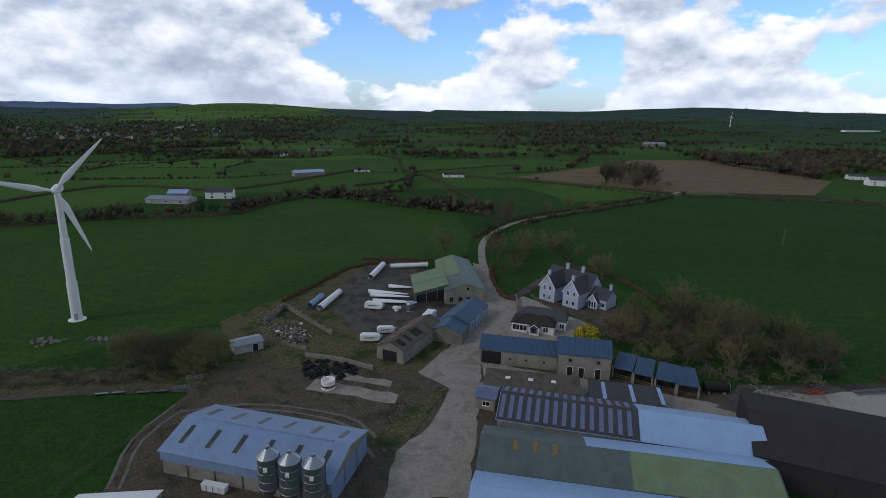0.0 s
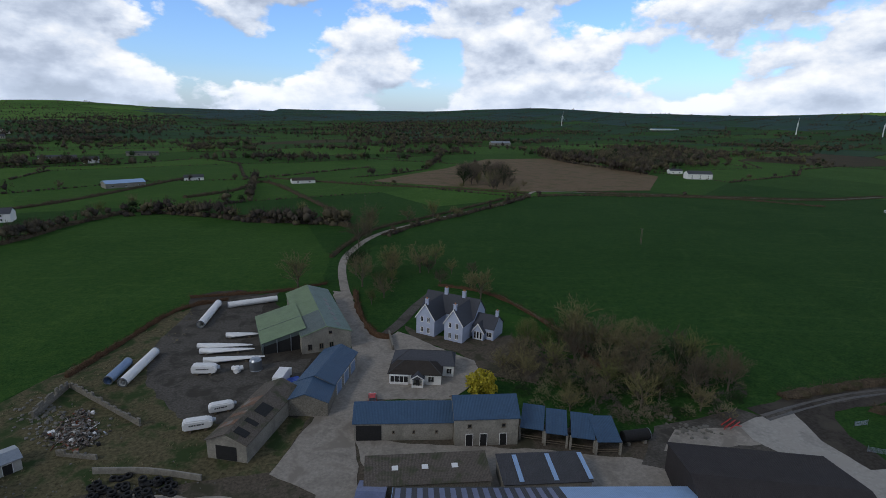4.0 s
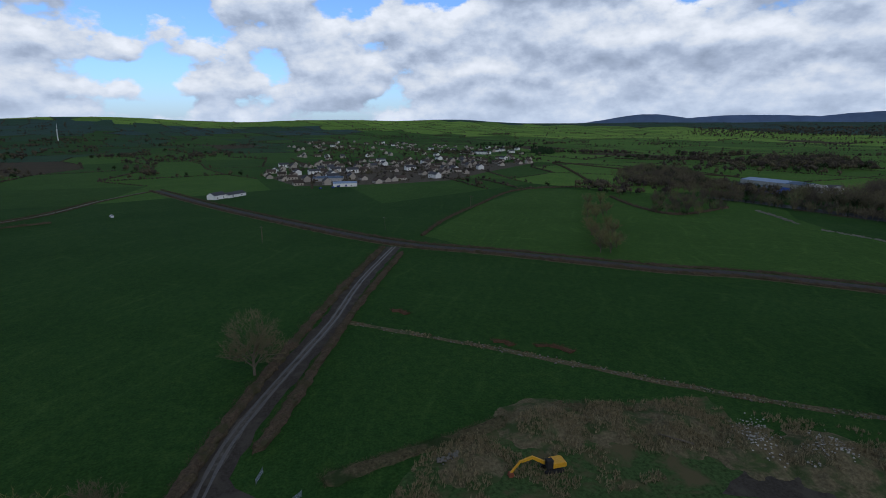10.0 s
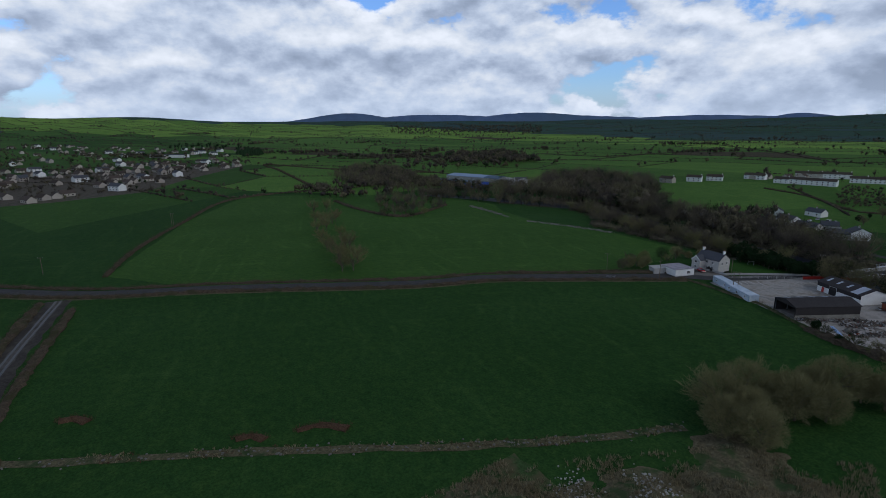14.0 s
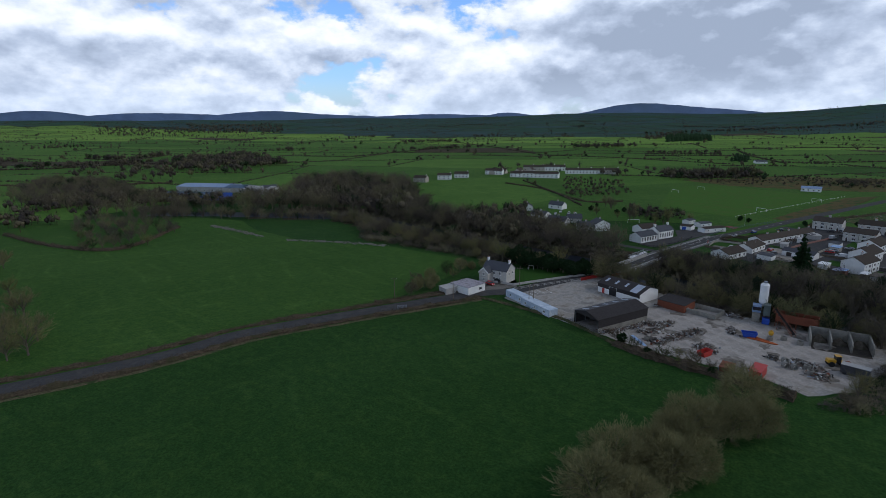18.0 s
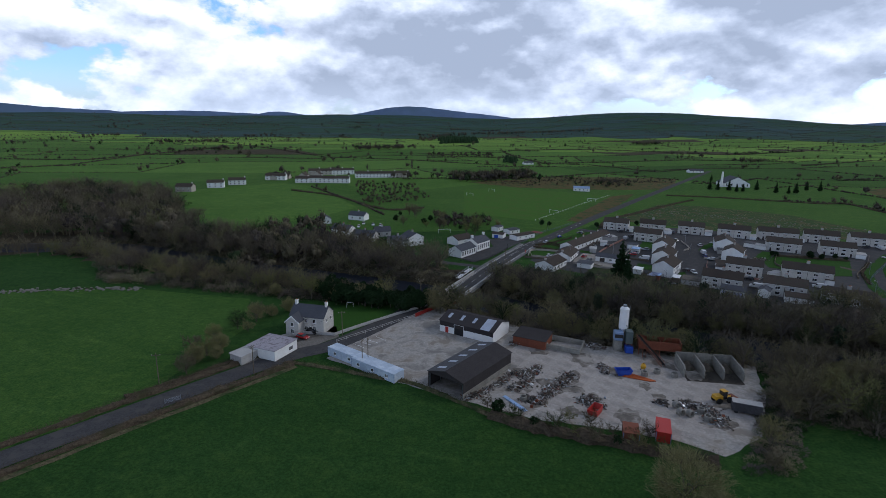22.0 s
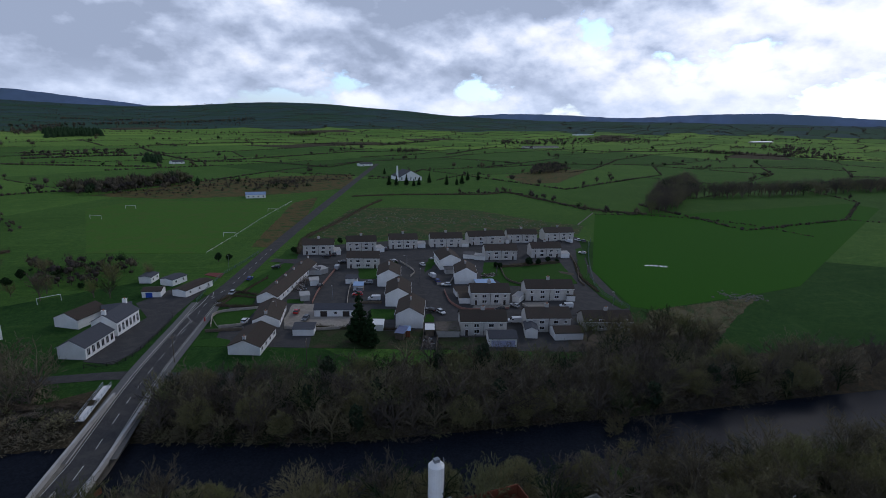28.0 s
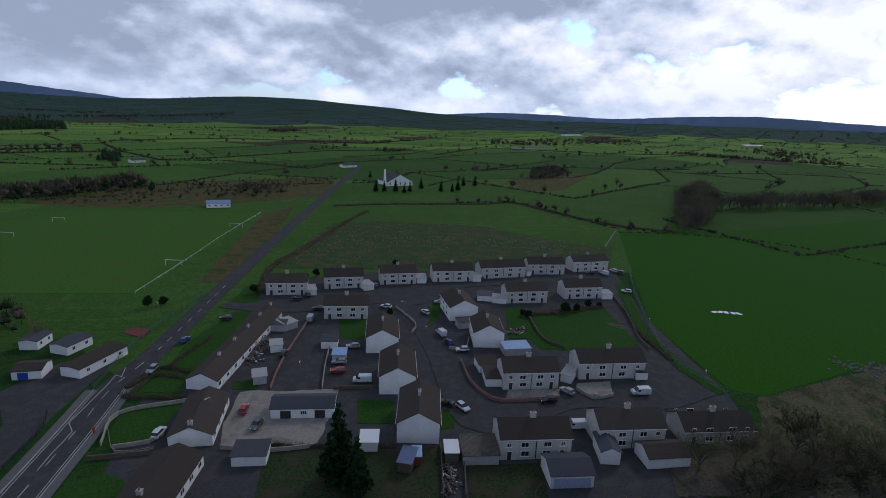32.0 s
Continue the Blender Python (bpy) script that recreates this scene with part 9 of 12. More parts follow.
M_BUFF = material("buff_render", (0.40, 0.36, 0.31), 0.9, vary=0.12, rnd=0.35)
HOUSES = [village_house(*k) for k in ((11, 8, 2.8, 3.0, M_BUFF, M_TILE, "small buff bungalow in the distant village"), (9, 8, 4.9, 3.0, M_CREAM, M_VTILE, "small cream two-storey house in the distant village"), (13, 8, 2.9, 2.9, M_CREAM, M_VTILE, "cream bungalow with brown roof in the distant village"), (16, 9, 5.0, 2.8, M_WHITE, M_SLATE, "white terrace with slate roof in the distant village"), (10, 8, 4.9, 3.2, M_BUFF, M_SLATE, "grey-buff gabled house in the distant village"))]
HR = random.Random(12)
USED = set()


def village(poly, n, seed, gap, turn):
    for x, y in scatter(poly, n, seed, gap):
        k = HR.choice((0, 0, 1, 2, 2, 3, 4))
        m = pose(x, y, ground_height(x, y), 0, 0, turn + HR.choice((0, 0, 90, 90, 180, 10, -15)))
        if k in USED:
            copy_thing(HOUSES[k], m)
        else:
            HOUSES[k].matrix_world = m
            USED.add(k)


village([(640, 232), (660, 130), (695, 62), (818, 0), (1060, -146), (1160, -140), (1120, 100), (1010, 330), (760, 310)], 135, 31, 12.5, 25)
village([(1120, 330), (1240, 80), (1180, -130), (1500, -250), (1700, -120), (2200, 180), (2240, 500), (1750, 540)], 95, 35, 17, 25)
village([(-1153, 1567), (-998, 1772), (-747, 1929), (-505, 1454), (-482, 1217), (-628, 1118), (-773, 1053)], 95, 33, 17, 10)
village([(416.0, -561.2), (397.3, -603.9), (366.8, -647.7), (347.0, -587.6), (376.1, -551.0)], 5, 34, 14, 0)
FARHOUSE = (((441.3, -445.7, -173.1, 15.0, 9.0), 1), ((430.9, -480.2, -157.0, 15.6, 9.0), 1), ((423.1, -507.8, -156.0, 16.7, 9.0), 1), ((403.9, -559.6, -171.5, 22.4, 9.0), 1), ((344.8, -546.4, -171.8, 57.6, 9.0), 1), ((365.1, -635.5, -155.9, 56.1, 9.0), 1), ((296.5, -619.2, -159.1, 64.7, 9.0), 1), ((482.6, -410.2, 168.5, 20.2, 9.0), 1))
RIDGE = random.Random(44)
for spec, _ in FARHOUSE:
    x, y, rot, L, W = spec
    n = max(1, round(L / 15))
    for k in range(n):
        u, v = (k + 0.5 - n / 2) * L / n, RIDGE.uniform(-1.6, 1.6) if n > 1 else 0.0
        c, q = math.cos(radians(rot)), math.sin(radians(rot))
        unit = L / n + (0.02 if n > 1 else 0.0)
        eave, wall = 5.0 + RIDGE.uniform(-0.35, 0.35), RIDGE.choice((M_WHITE, M_WHITE, M_CREAM))
        ob = gable("terrace_house", "pale two-storey houses with brown tiled roof on the ridge", x + u * c - v * q, y + u * q + v * c, rot, unit, W, eave, 2.4, wall, M_TILE, category="house", group="ridge houses")
        m = max(2, int(unit / 4))
        for i in range(m):
            for z in (1.0, 3.2):
                window(ob, "f", -unit / 2 + unit * (i + 0.5) / m, z, 1.5, 1.2, unit, W)
        chimney(ob, unit / 2 - 0.8, 0, eave + 2.3, 1.0, 0.9, 0.6, 1, M_WHITE)
for spec, lab, w, r, e, h in (
    ((-168.3, 389.3, -4.6, 28.3, 14.0), "long low polytunnel-like shed with pale roof", M_GREYRENDER, M_GALV, 3, 1.5),
    ((-171.3, 409.2, 5.5, 13.1, 12.0), "blue-roofed farm shed in a distant yard", M_CONC_WALL, M_PALEBLUE, 4, 2),
    ((-143.0, 409.6, 5.6, 18.2, 10.0), "long white farmhouse with slate roof", M_WHITE, M_SLATE, 5, 2.5),
    ((-110.1, 551.9, 27.8, 29.2, 14.0), "blue-grey farm shed in the fields", M_CONC_WALL, M_PALEBLUE, 4, 2),
    ((-62.2, 592.6, 8.7, 16.4, 9.0), "white cottage with slate roof", M_WHITE, M_SLATE, 3, 2),
    ((32.3, 558.9, 7.8, 20.5, 9.0), "white bungalow with brown roof", M_WHITE, M_TILE, 3, 2),
    ((-191.3, 775.9, 13.2, 16.3, 12.0), "white two-storey farmhouse far off", M_WHITE, M_SLATE, 5, 2.5),
    ((-238.6, 822.7, 14.1, 38.7, 12.0), "group of farm buildings with grey roofs", M_GREYRENDER, M_SLATE, 4, 2),
    ((-160.8, 894.3, 15.1, 39.3, 14.0), "dark farm shed far off", M_CONC_WALL, M_DARKSHEET, 4, 2),
    ((460.3, 540.0, -17.7, 27.3, 12.0), "large white mansion with slate roof", M_WHITE, M_SLATE, 6, 3),
    ((474.4, 592.7, -17.0, 15.5, 9.0), "white wing of the mansion", M_WHITE, M_SLATE, 4, 2),
    ((537.8, 286.5, -22.3, 15.5, 9.0), "cream farmhouse with slate roof", M_WHITE, M_SLATE, 4, 2.5),
    ((554.6, 276.4, -22.5, 24.4, 9.0), "cream farm outbuilding with slate roof", M_WHITE, M_SLATE, 3, 2),
    ((492.2, 1158.3, -5.0, 43.6, 16.0), "rounded barn with pale roof on the hill", M_CONC_WALL, M_GALV, 5, 4),
    ((1760.4, 2151.1, 11.0, 175.0, 20.0), "pale farm sheds on the horizon", M_WHITE, M_PALEBLUE, 5, 2),
    ((704.3, 209.8, -86.8, 36.5, 22.0), "long blue-roofed depot by the village", M_GREYRENDER, M_BLUEROOF, 4, 1.5),
    ((636.9, 180.3, -79.4, 26.2, 14.0), "white depot building with grey roof", M_WHITE, M_GREYBLUE, 4, 1.5),
    ((1346.4, -40.1, -126.3, 80.3, 14.0), "long white school building above the village", M_WHITE, M_SLATE, 6, 1.5),
    ((556.0, -243.6, -160.4, 57.3, 24.0), "long factory shed with bright blue roof", M_BLUEPAINT, M_BLUEROOF, 4, 1.8),
    ((597.3, -287.8, -162.4, 55.1, 30.0), "factory shed with grey sheet roof", M_GREYRENDER, M_GREYBLUE, 5, 1.8),
    ((558.2, -294.6, -163.9, 23.1, 20.0), "factory shed with blue and white roof", M_GREYRENDER, M_BLUEROOF, 5, 2),
    ((529.8, -296.7, -161.5, 28.9, 22.0), "pale grey saw-tooth factory shed", M_GREYRENDER, M_GREYRENDER, 5, 2),
    ((523.8, -300.4, -116.0, 13.0, 14.0), "white factory office block", M_WHITE, M_SLATE, 6, 2),
    ((-125.2, -807.1, -163.5, 21.8, 9.0), "white roadside house with slate roof", M_WHITE, M_SLATE, 3, 2),
    ((113.8, -883.3, -154.0, 16.6, 9.0), "white cottage in the fields", M_WHITE, M_SLATE, 3, 2),
    ((-1657.9, -2018.9, -160.0, 171.2, 22.0), "white industrial sheds far off", M_WHITE, M_PALEBLUE, 5, 1.5),
    ((-1991.7, -1370.5, -172.0, 177.9, 16.0), "pale farm shed on the slope", M_GREYRENDER, M_GALV, 4, 2),
    ((-751.7, -1196.3, -172.0, 123.3, 14.0), "dark farm sheds among trees", M_GREYRENDER, M_DARKSHEET, 4, 2)):
    ob = gable("farm_building" if "shed" in lab or "barn" in lab or "building" in lab else "house", lab, *spec, e, h, w, r, z=ground_height(spec[0], spec[1]) - 0.2, category="building")
    n = max(2, int(spec[3] / 9))
    for i in range(n):
        window(ob, "f", -spec[3] / 2 + spec[3] * (i + 0.5) / n, 1.0, 1.6, 1.3, spec[3], spec[4])
        if e >= 5 and ("white" in lab):
            window(ob, "f", -spec[3] / 2 + spec[3] * (i + 0.5) / n, 3.3, 1.5, 1.2, spec[3], spec[4])

# ---------------- grounds beyond the river ----------------
works_yard = sheet("yard", [(194.2, -122.2), (182.1, -160.2), (166.8, -170.9), (140.1, -157.3), (128.9, -145.0), (87.9, -142.7), (71.4, -136.1), (76.3, -117.7), (85.0, -98.9), (96.6, -89.4), (105.8, -94.5), (122.6, -96.9), (136.6, -98.4), (153.6, -104.3), (172.7, -112.0)], M_YARD, 0.08, "pale worn concrete works yard")
sheet("forecourt", [(216, -108), (209, -120), (201, -130), (195.5, -138), (199, -146), (207, -149), (213, -143), (212, -132), (215, -118)], M_PALEGRAVEL, 0.06, "pale gravel before the house and garage")
sheet("forecourt", [(213.5, -113.2), (205.5, -134.7), (197.9, -140.4), (206.4, -146.0), (210.1, -134.5), (213.4, -121.5)], M_GRAVEL, 0.07, "gravel forecourt of the white house")
sheet("lawn", [(209.3, -159.0), (199.4, -169.4), (180.8, -162.6), (195.2, -142.5), (198.9, -138.5)], M_LAWN, 0.06, "mown lawn beside the white house")
sheet("estate_ground", [(133.3, -240.1), (123.8, -275.9), (98.0, -322.4), (77.7, -355.3), (23.4, -351.5), (-84.4, -319.7), (-40.3, -262.0), (-12.2, -210.7), (3.1, -192.8), (31.0, -188.0)], M_ASPHALT, 0.05, "asphalt streets and yards of the housing estate", "street")
G = 0
for pts, m, lab in (
    ([(139.4, -243.1), (137.2, -246.6), (131.3, -246.4), (128.1, -242.9), (128.5, -237.6)], M_LAWN, "oval green front lawn"),
    ([(132.3, -258.0), (128.6, -269.6), (118.6, -270.4), (115.8, -267.6), (119.2, -261.1), (123.4, -253.6), (130.1, -255.4)], M_LAWN, "front lawn with low kerb"),
    ([(127.4, -277.6), (120.4, -283.9), (114.9, -277.9), (116.7, -271.0)], M_LAWN, "hedged front garden"),
    ([(118.9, -286.7), (110.1, -307.0), (89.0, -330.8), (85.4, -329.2), (114.1, -279.2)], M_LAWN, "strip of front gardens before the terrace"),
    ([(96.3, -333.9), (84.6, -354.1), (79.6, -352.0), (85.7, -332.6)], M_LAWN, "green verge at the estate entrance"),
    ([(110.6, -246.2), (108.8, -254.8), (103.0, -267.4), (80.4, -258.2), (92.7, -237.3), (102.7, -240.0)], M_CONCRETE, "pale concrete garage court"),
    ([(102.7, -240.0), (90.6, -236.2), (78.5, -228.0), (84.5, -215.2), (107.5, -226.9)], M_SHADED_LAWN, "overgrown back garden, its shade painted dark"),
    ([(78.5, -228.0), (68.9, -225.5), (77.0, -211.4), (84.5, -215.2)], M_SHADED_LAWN, "back garden with worn grass"),
    ([(67.6, -217.2), (52.7, -210.8), (58.7, -202.1), (72.2, -208.9)], M_SHADED_LAWN, "dark back garden lawn"),
    ([(63.1, -307.2), (53.1, -305.8), (61.6, -285.1), (68.8, -288.4)], M_LAWN, "small back garden lawn"),
    ([(65.9, -231.2), (62.1, -237.3), (58.3, -238.4), (62.7, -229.6)], M_LAWN, "small side lawn"),
    ([(39.0, -285.2), (22.4, -302.2), (13.5, -312.9), (24.2, -310.0)], M_LAWN, "front garden strip"),
    ([(1.6, -280.3), (-33.2, -275.0), (-18.8, -248.8), (-6.3, -242.5), (15.4, -254.7), (13.9, -263.6)], M_LAWN, "communal green with bare beds"),
    ([(-6.6, -255.3), (-15.1, -247.9), (-13.4, -245.3), (-3.9, -249.6)], M_DIRT, "bare sand bed in the green"),
    ([(-21.7, -264.1), (-26.0, -257.5), (-23.4, -254.7), (-20.2, -260.0)], M_DIRT, "bare sand bed in the green"),
    ([(43.6, -235.9), (30.3, -230.4), (27.8, -233.2), (40.3, -239.1)], M_CONCRETE, "paved front gardens"),
    ([(25.5, -227.1), (16.8, -224.6), (11.4, -230.6), (21.4, -233.5)], M_CONCRETE, "paved front drive"),
    ([(127.5, -279.2), (119.9, -287.8), (113.4, -283.0), (115.7, -273.5)], M_LAWN, "hedged front lawn"),
    ([(116.8, -288.5), (113.0, -294.5), (107.6, -290.8), (110.9, -284.7)], M_LAWN, "small front lawn"),
    ([(109.8, -301.5), (100.8, -308.2), (97.4, -304.2), (104.8, -297.9)], M_LAWN, "small front lawn"),
    ([(103.3, -274.1), (97.4, -271.3), (99.1, -267.1), (104.5, -269.7)], M_LAWN, "patch of grass by the garages"),
    ([(78.2, -251.0), (70.3, -247.1), (74.5, -238.0), (81.9, -241.6)], M_LAWN, "dark fenced back lawn"),
    ([(-66.6, -296.5), (-28.4, -249.7), (-17.6, -226.5), (-13.7, -211.6), (-9.3, -212.0), (-12.7, -226.8), (-24.7, -251.4), (-60.2, -294.6)], M_LAWN, "grass verge inside the field fence"),
    ([(10.0, -266.9), (-2.6, -264.0), (-20.9, -253.1), (-16.8, -244.7), (-7.3, -243.4), (14.8, -255.4)], M_LAWN, "play green with worn grass"),
    ([(16.3, -199.4), (2.2, -196.0), (-3.0, -187.4), (11.6, -178.1), (36.0, -190.5), (30.3, -197.5)], M_DIRT, "overgrown dark garden ground"),
    ([(128.7, -320.7), (126.4, -323.1), (120.7, -320.1), (123.1, -313.4)], material("red_court", (0.16, 0.035, 0.03), 0.9, vary=0.2), "small red playing court"),
    ([(3.0, -290.6), (19.9, -266.3), (13.9, -263.6), (-3.1, -287.9)], M_LAWN, "small back garden lawn")):
    G += 1
    sheet("garden", pts, m, 0.06 + 0.004 * G, lab, "garden")
CLOSE = [(97.1, -334.3), (82.8, -323.0), (65.9, -317.6), (49.8, -319.4), (30.8, -309.3), (8.9, -320.5), (-24.8, -313.5), (-59.9, -303.8)]
ribbon("estate_road", CLOSE, 6.0, M_ASPHALT, 0.175, "asphalt estate road")
ribbon("estate_road", [(38.8, -312.7), (41.1, -291.7), (46.0, -268.8), (53.9, -245.6), (57.9, -231.2), (53.9, -225.3), (29.6, -226.9), (10.1, -216.6), (-9.4, -215.4)], 6.5, M_ASPHALT, 0.18, "asphalt estate road")
ribbon("river_lane", [(178.1, -236.2), (165.4, -232.9), (157.7, -230.6), (142.7, -222.8), (121.6, -213.0)], 4.6, M_ASPHALT, 0.09, "narrow asphalt lane crossing the main road")
sheet("school_yard", [(166.8, -243.9), (159.4, -238.7), (152.7, -246.7), (141.5, -274.9), (127.7, -304.2), (142.7, -304.3), (154.4, -291.6), (150.8, -274.4), (160.0, -261.5)], M_ASPHALT, 0.07, "dark asphalt school playground")
sheet("pitch", [(177.0, -381.3), (124.2, -359.2), (46.2, -509.3), (156.1, -554.1), (188.3, -519.6)], M_PITCH, 0.06, "mown green football pitch", "pitch")
sheet("crop_field", [(-157.4, -380.2), (-225.5, -353.6), (-442.2, -338.3), (-438.6, -309.1), (-108.9, -200.2), (-80.9, -201.3), (-20.3, -206.1), (-15.3, -212.6), (-37.4, -257.1), (-94.4, -315.8)], material("bright_grass", (0.027, 0.094, 0.008), 0.95, vary=0.3, scale=0.5, bump=0.1, spec=0.03), 0.06, "bright green grass field beside the estate", "field")
sheet("rough_pasture", [(73.2, -376.0), (43.5, -417.2), (11.9, -463.8), (-21.7, -459.1), (-76.5, -425.9), (-97.5, -367.1), (-115.0, -346.1), (-91.4, -326.3), (22.6, -353.1)], material("rushy_pasture", (0.046, 0.080, 0.028), 0.95, vary=0.5, scale=0.4, second=(0.085, 0.078, 0.038), bump=0.2, spec=0.03), 0.05, "rough rushy pasture with scattered rocks", "field")
sheet("rough_pasture", [(102.2, -365.3), (47.1, -505.2), (18.9, -532.7), (60.1, -423.1), (92.1, -361.2)], M_MOOR, 0.07, "orange-brown moor grass beside the road", "field")
sheet("rough_ground", [(-17.9, -206.3), (-75.8, -199.3), (-20.9, -178.5), (-3.0, -187.4), (0.8, -194.1)], M_ROUGH, 0.05, "rough ground with spoil beside the field")
stones([(41.6, -403.2), (9.9, -420.1), (-24.1, -400.6), (-58.1, -381.1), (-87.4, -356.2)], 260, 9.0, 0.45, "scattered rocks in the rough pasture", 13)
stones([(-64.1, -204.8), (-73.3, -198.4)], 120, 2.5, 0.4, "spoil and rubble at the field edge", 14)
hedge([(-158.5, -383.6), (-112.3, -350.0)], 1.2, 0.8, "pale dry-stone wall", M_ROCK, 180, 0, 0, "stone_wall")
for k, (pts, w, h, lab) in enumerate((
    ([(-9.0, -525.1), (-58.5, -520.0), (-132.4, -500.4), (-159.6, -505.4), (-162.4, -464.0), (-171.3, -395.3), (-196.3, -363.4)], 3.0, 1.8, "field hedge above the estate"),
    ([(353.6, -270.8), (318.9, -279.5), (269.4, -280.7), (203.4, -277.5)], 2.4, 1.8, "hedge along the river path"),
    ([(350.5, -475.2), (298.3, -446.5), (239.1, -384.7), (209.6, -397.7)], 3.0, 2.0, "field hedge up the slope"),
    ([(127.4, -276.1), (121.0, -284.8), (114.0, -280.2)], 1.2, 1.6, "clipped dark green garden hedge"),
    ([(128.6, -276.7), (115.0, -269.3)], 1.2, 1.6, "clipped dark green garden hedge"),
    ([(127.5, -280.7), (119.6, -289.1), (113.0, -283.9)], 1.0, 1.3, "clipped dark hedge before the terrace"),
    ([(117.5, -287.8), (113.0, -295.3), (105.2, -304.8)], 1.0, 1.2, "clipped dark hedge before the terrace"),
    ([(1.3, -280.2), (-15.0, -277.5), (-32.1, -275.4)], 2.4, 2.0, "shrubs along the communal green"),
    ([(-39.6, -272.2), (-24.7, -251.4), (-16.2, -231.4)], 1.8, 1.2, "brown shrubs by the field fence"),
    ([(102.3, -241.6), (78.0, -229.1)], 0.8, 1.4, "dark hedge behind the garages"),
    ([(237.4, -237.9), (212.4, -233.1), (178.7, -221.0), (161.8, -216.1)], 3.0, 2.0, "hedge along the river lane"),
    ([(82.8, -341.9), (71.0, -375.1), (47.0, -405.1), (-1.7, -469.4), (-24.5, -495.7)], 3.0, 1.6, "scrubby hedge along the road"))):
    hedge(pts, w, h, lab, M_HEDGE, 200 + k)

# concrete bays of the works yard, laid with open joints
def concrete_bays(poly, turn, a, b, gap, top):
    bm = bmesh.new()
    box(bm, -(a - gap) / 2, (a - gap) / 2, -(b - gap) / 2, (b - gap) / 2, -0.04, 0.0)
    me = mesh_of("concrete_bay", bm, M_BAY)
    c, q = math.cos(radians(turn)), math.sin(radians(turn))
    r = random.Random(3)
    for i in range(-25, 26):
        for j in range(-25, 26):
            u, v = 110 + i * a * c - j * b * q, -120 + i * a * q + j * b * c
            if all(inside(u + s * a / 2 * c - t * b / 2 * q, v + s * a / 2 * q + t * b / 2 * c, poly) for s, t in ((-1, -1), (1, -1), (1, 1), (-1, 1))):
                ob = new("concrete_bay", me)
                ob.parent = works_yard
                ob.matrix_local = pose(u, v, top + r.uniform(-0.008, 0.008), r.uniform(-0.1, 0.1), r.uniform(-0.1, 0.1), turn)


concrete_bays([(147, -136), (139, -155), (129, -142), (90, -140), (75, -134), (79, -117), (88, -99), (97, -91), (122, -98), (137, -100), (142, -106)], 155, 6.4, 4.8, 0.06, 0.105)
M_GRIME = material("yard_grime", (0.20, 0.175, 0.148), 0.75, vary=0.4, scale=0.8, second=(0.33, 0.30, 0.265), stain=0.7, bump=0.15, spec=0.15)
SOFT_EDGES.add("yard_grime")
GR = random.Random(19)
for k, (x, y, r) in enumerate(((138, -121, 4.5), (138, -113, 4), (129, -115, 5.5), (125, -121, 4), (134, -107, 4), (121, -108, 4), (95, -108, 5.5), (93, -103, 4), (131, -138, 4.5), (120, -133, 5), (112, -126, 3.5), (104, -112, 3), (98, -134, 5), (90, -128, 4), (113, -103, 4), (127, -103, 3), (88, -112, 4), (106, -119, 2.5))):
    turn = GR.uniform(0, 3.14)
    ring = []
    for i in range(14):
        a, q = i * 0.4488, r * GR.uniform(0.55, 1.1)
        u, v = math.cos(a) * q * 1.3, math.sin(a) * q * 0.75
        ring.append((x + u * math.cos(turn) - v * math.sin(turn), y + u * math.sin(turn) + v * math.cos(turn)))
    sheet("dirt_patch", ring, M_GRIME, 0.118 + 0.0006 * k, "dark trodden dirt on the yard concrete", "dirt")
for x0, y0, x1, y1 in ((184, -140, 180, -137), (186, -137, 182, -135), (187.5, -135, 183.5, -133), (189, -133, 185.5, -131)):
    ribbon("marking", [(x0, y0), (x1, y1)], 0.14, M_FRAME, 0.09, "faded white parking bay line", "marking")

# bridge over the river
BR = (165.2, -182.0), (155.4, -211.9)
br_rot = math.degrees(math.atan2(BR[1][1] - BR[0][1], BR[1][0] - BR[0][0]))
br_len = math.hypot(BR[1][0] - BR[0][0], BR[1][1] - BR[0][1]) + 10
bridge = thing("road_bridge", (BR[0][0] + BR[1][0]) / 2, (BR[0][1] + BR[1][1]) / 2, 0, br_rot, "stone road bridge with pale parapets over the river", "bridge", kind="structure")
bm = bmesh.new()
pts = [(-br_len / 2, 0.04), (-br_len / 2, -4.0)]
for c in (-br_len / 4, br_len / 4):
    pts += [(c + 8 * math.cos(math.pi - math.pi * i / 8), -3.8 + 3.0 * math.sin(math.pi * i / 8)) for i in range(9)]
pts += [(br_len / 2, -4.0), (br_len / 2, 0.04)]
prism(bm, pts, -4.6, 4.6)
bmesh.ops.triangulate(bm, faces=[f for f in bm.faces if len(f.verts) > 4])
part("arches", bm, M_STONE, bridge)
for s in (-1, 1):
    bm = bmesh.new()
    box(bm, -br_len / 2, br_len / 2, s * 4.4 - 0.22, s * 4.4 + 0.22, 0, 1.15)
    box(bm, -br_len / 2, br_len / 2, s * 4.4 - 0.3, s * 4.4 + 0.3, 1.15, 1.3)
    part("parapet", bm, M_GREYRENDER, bridge)

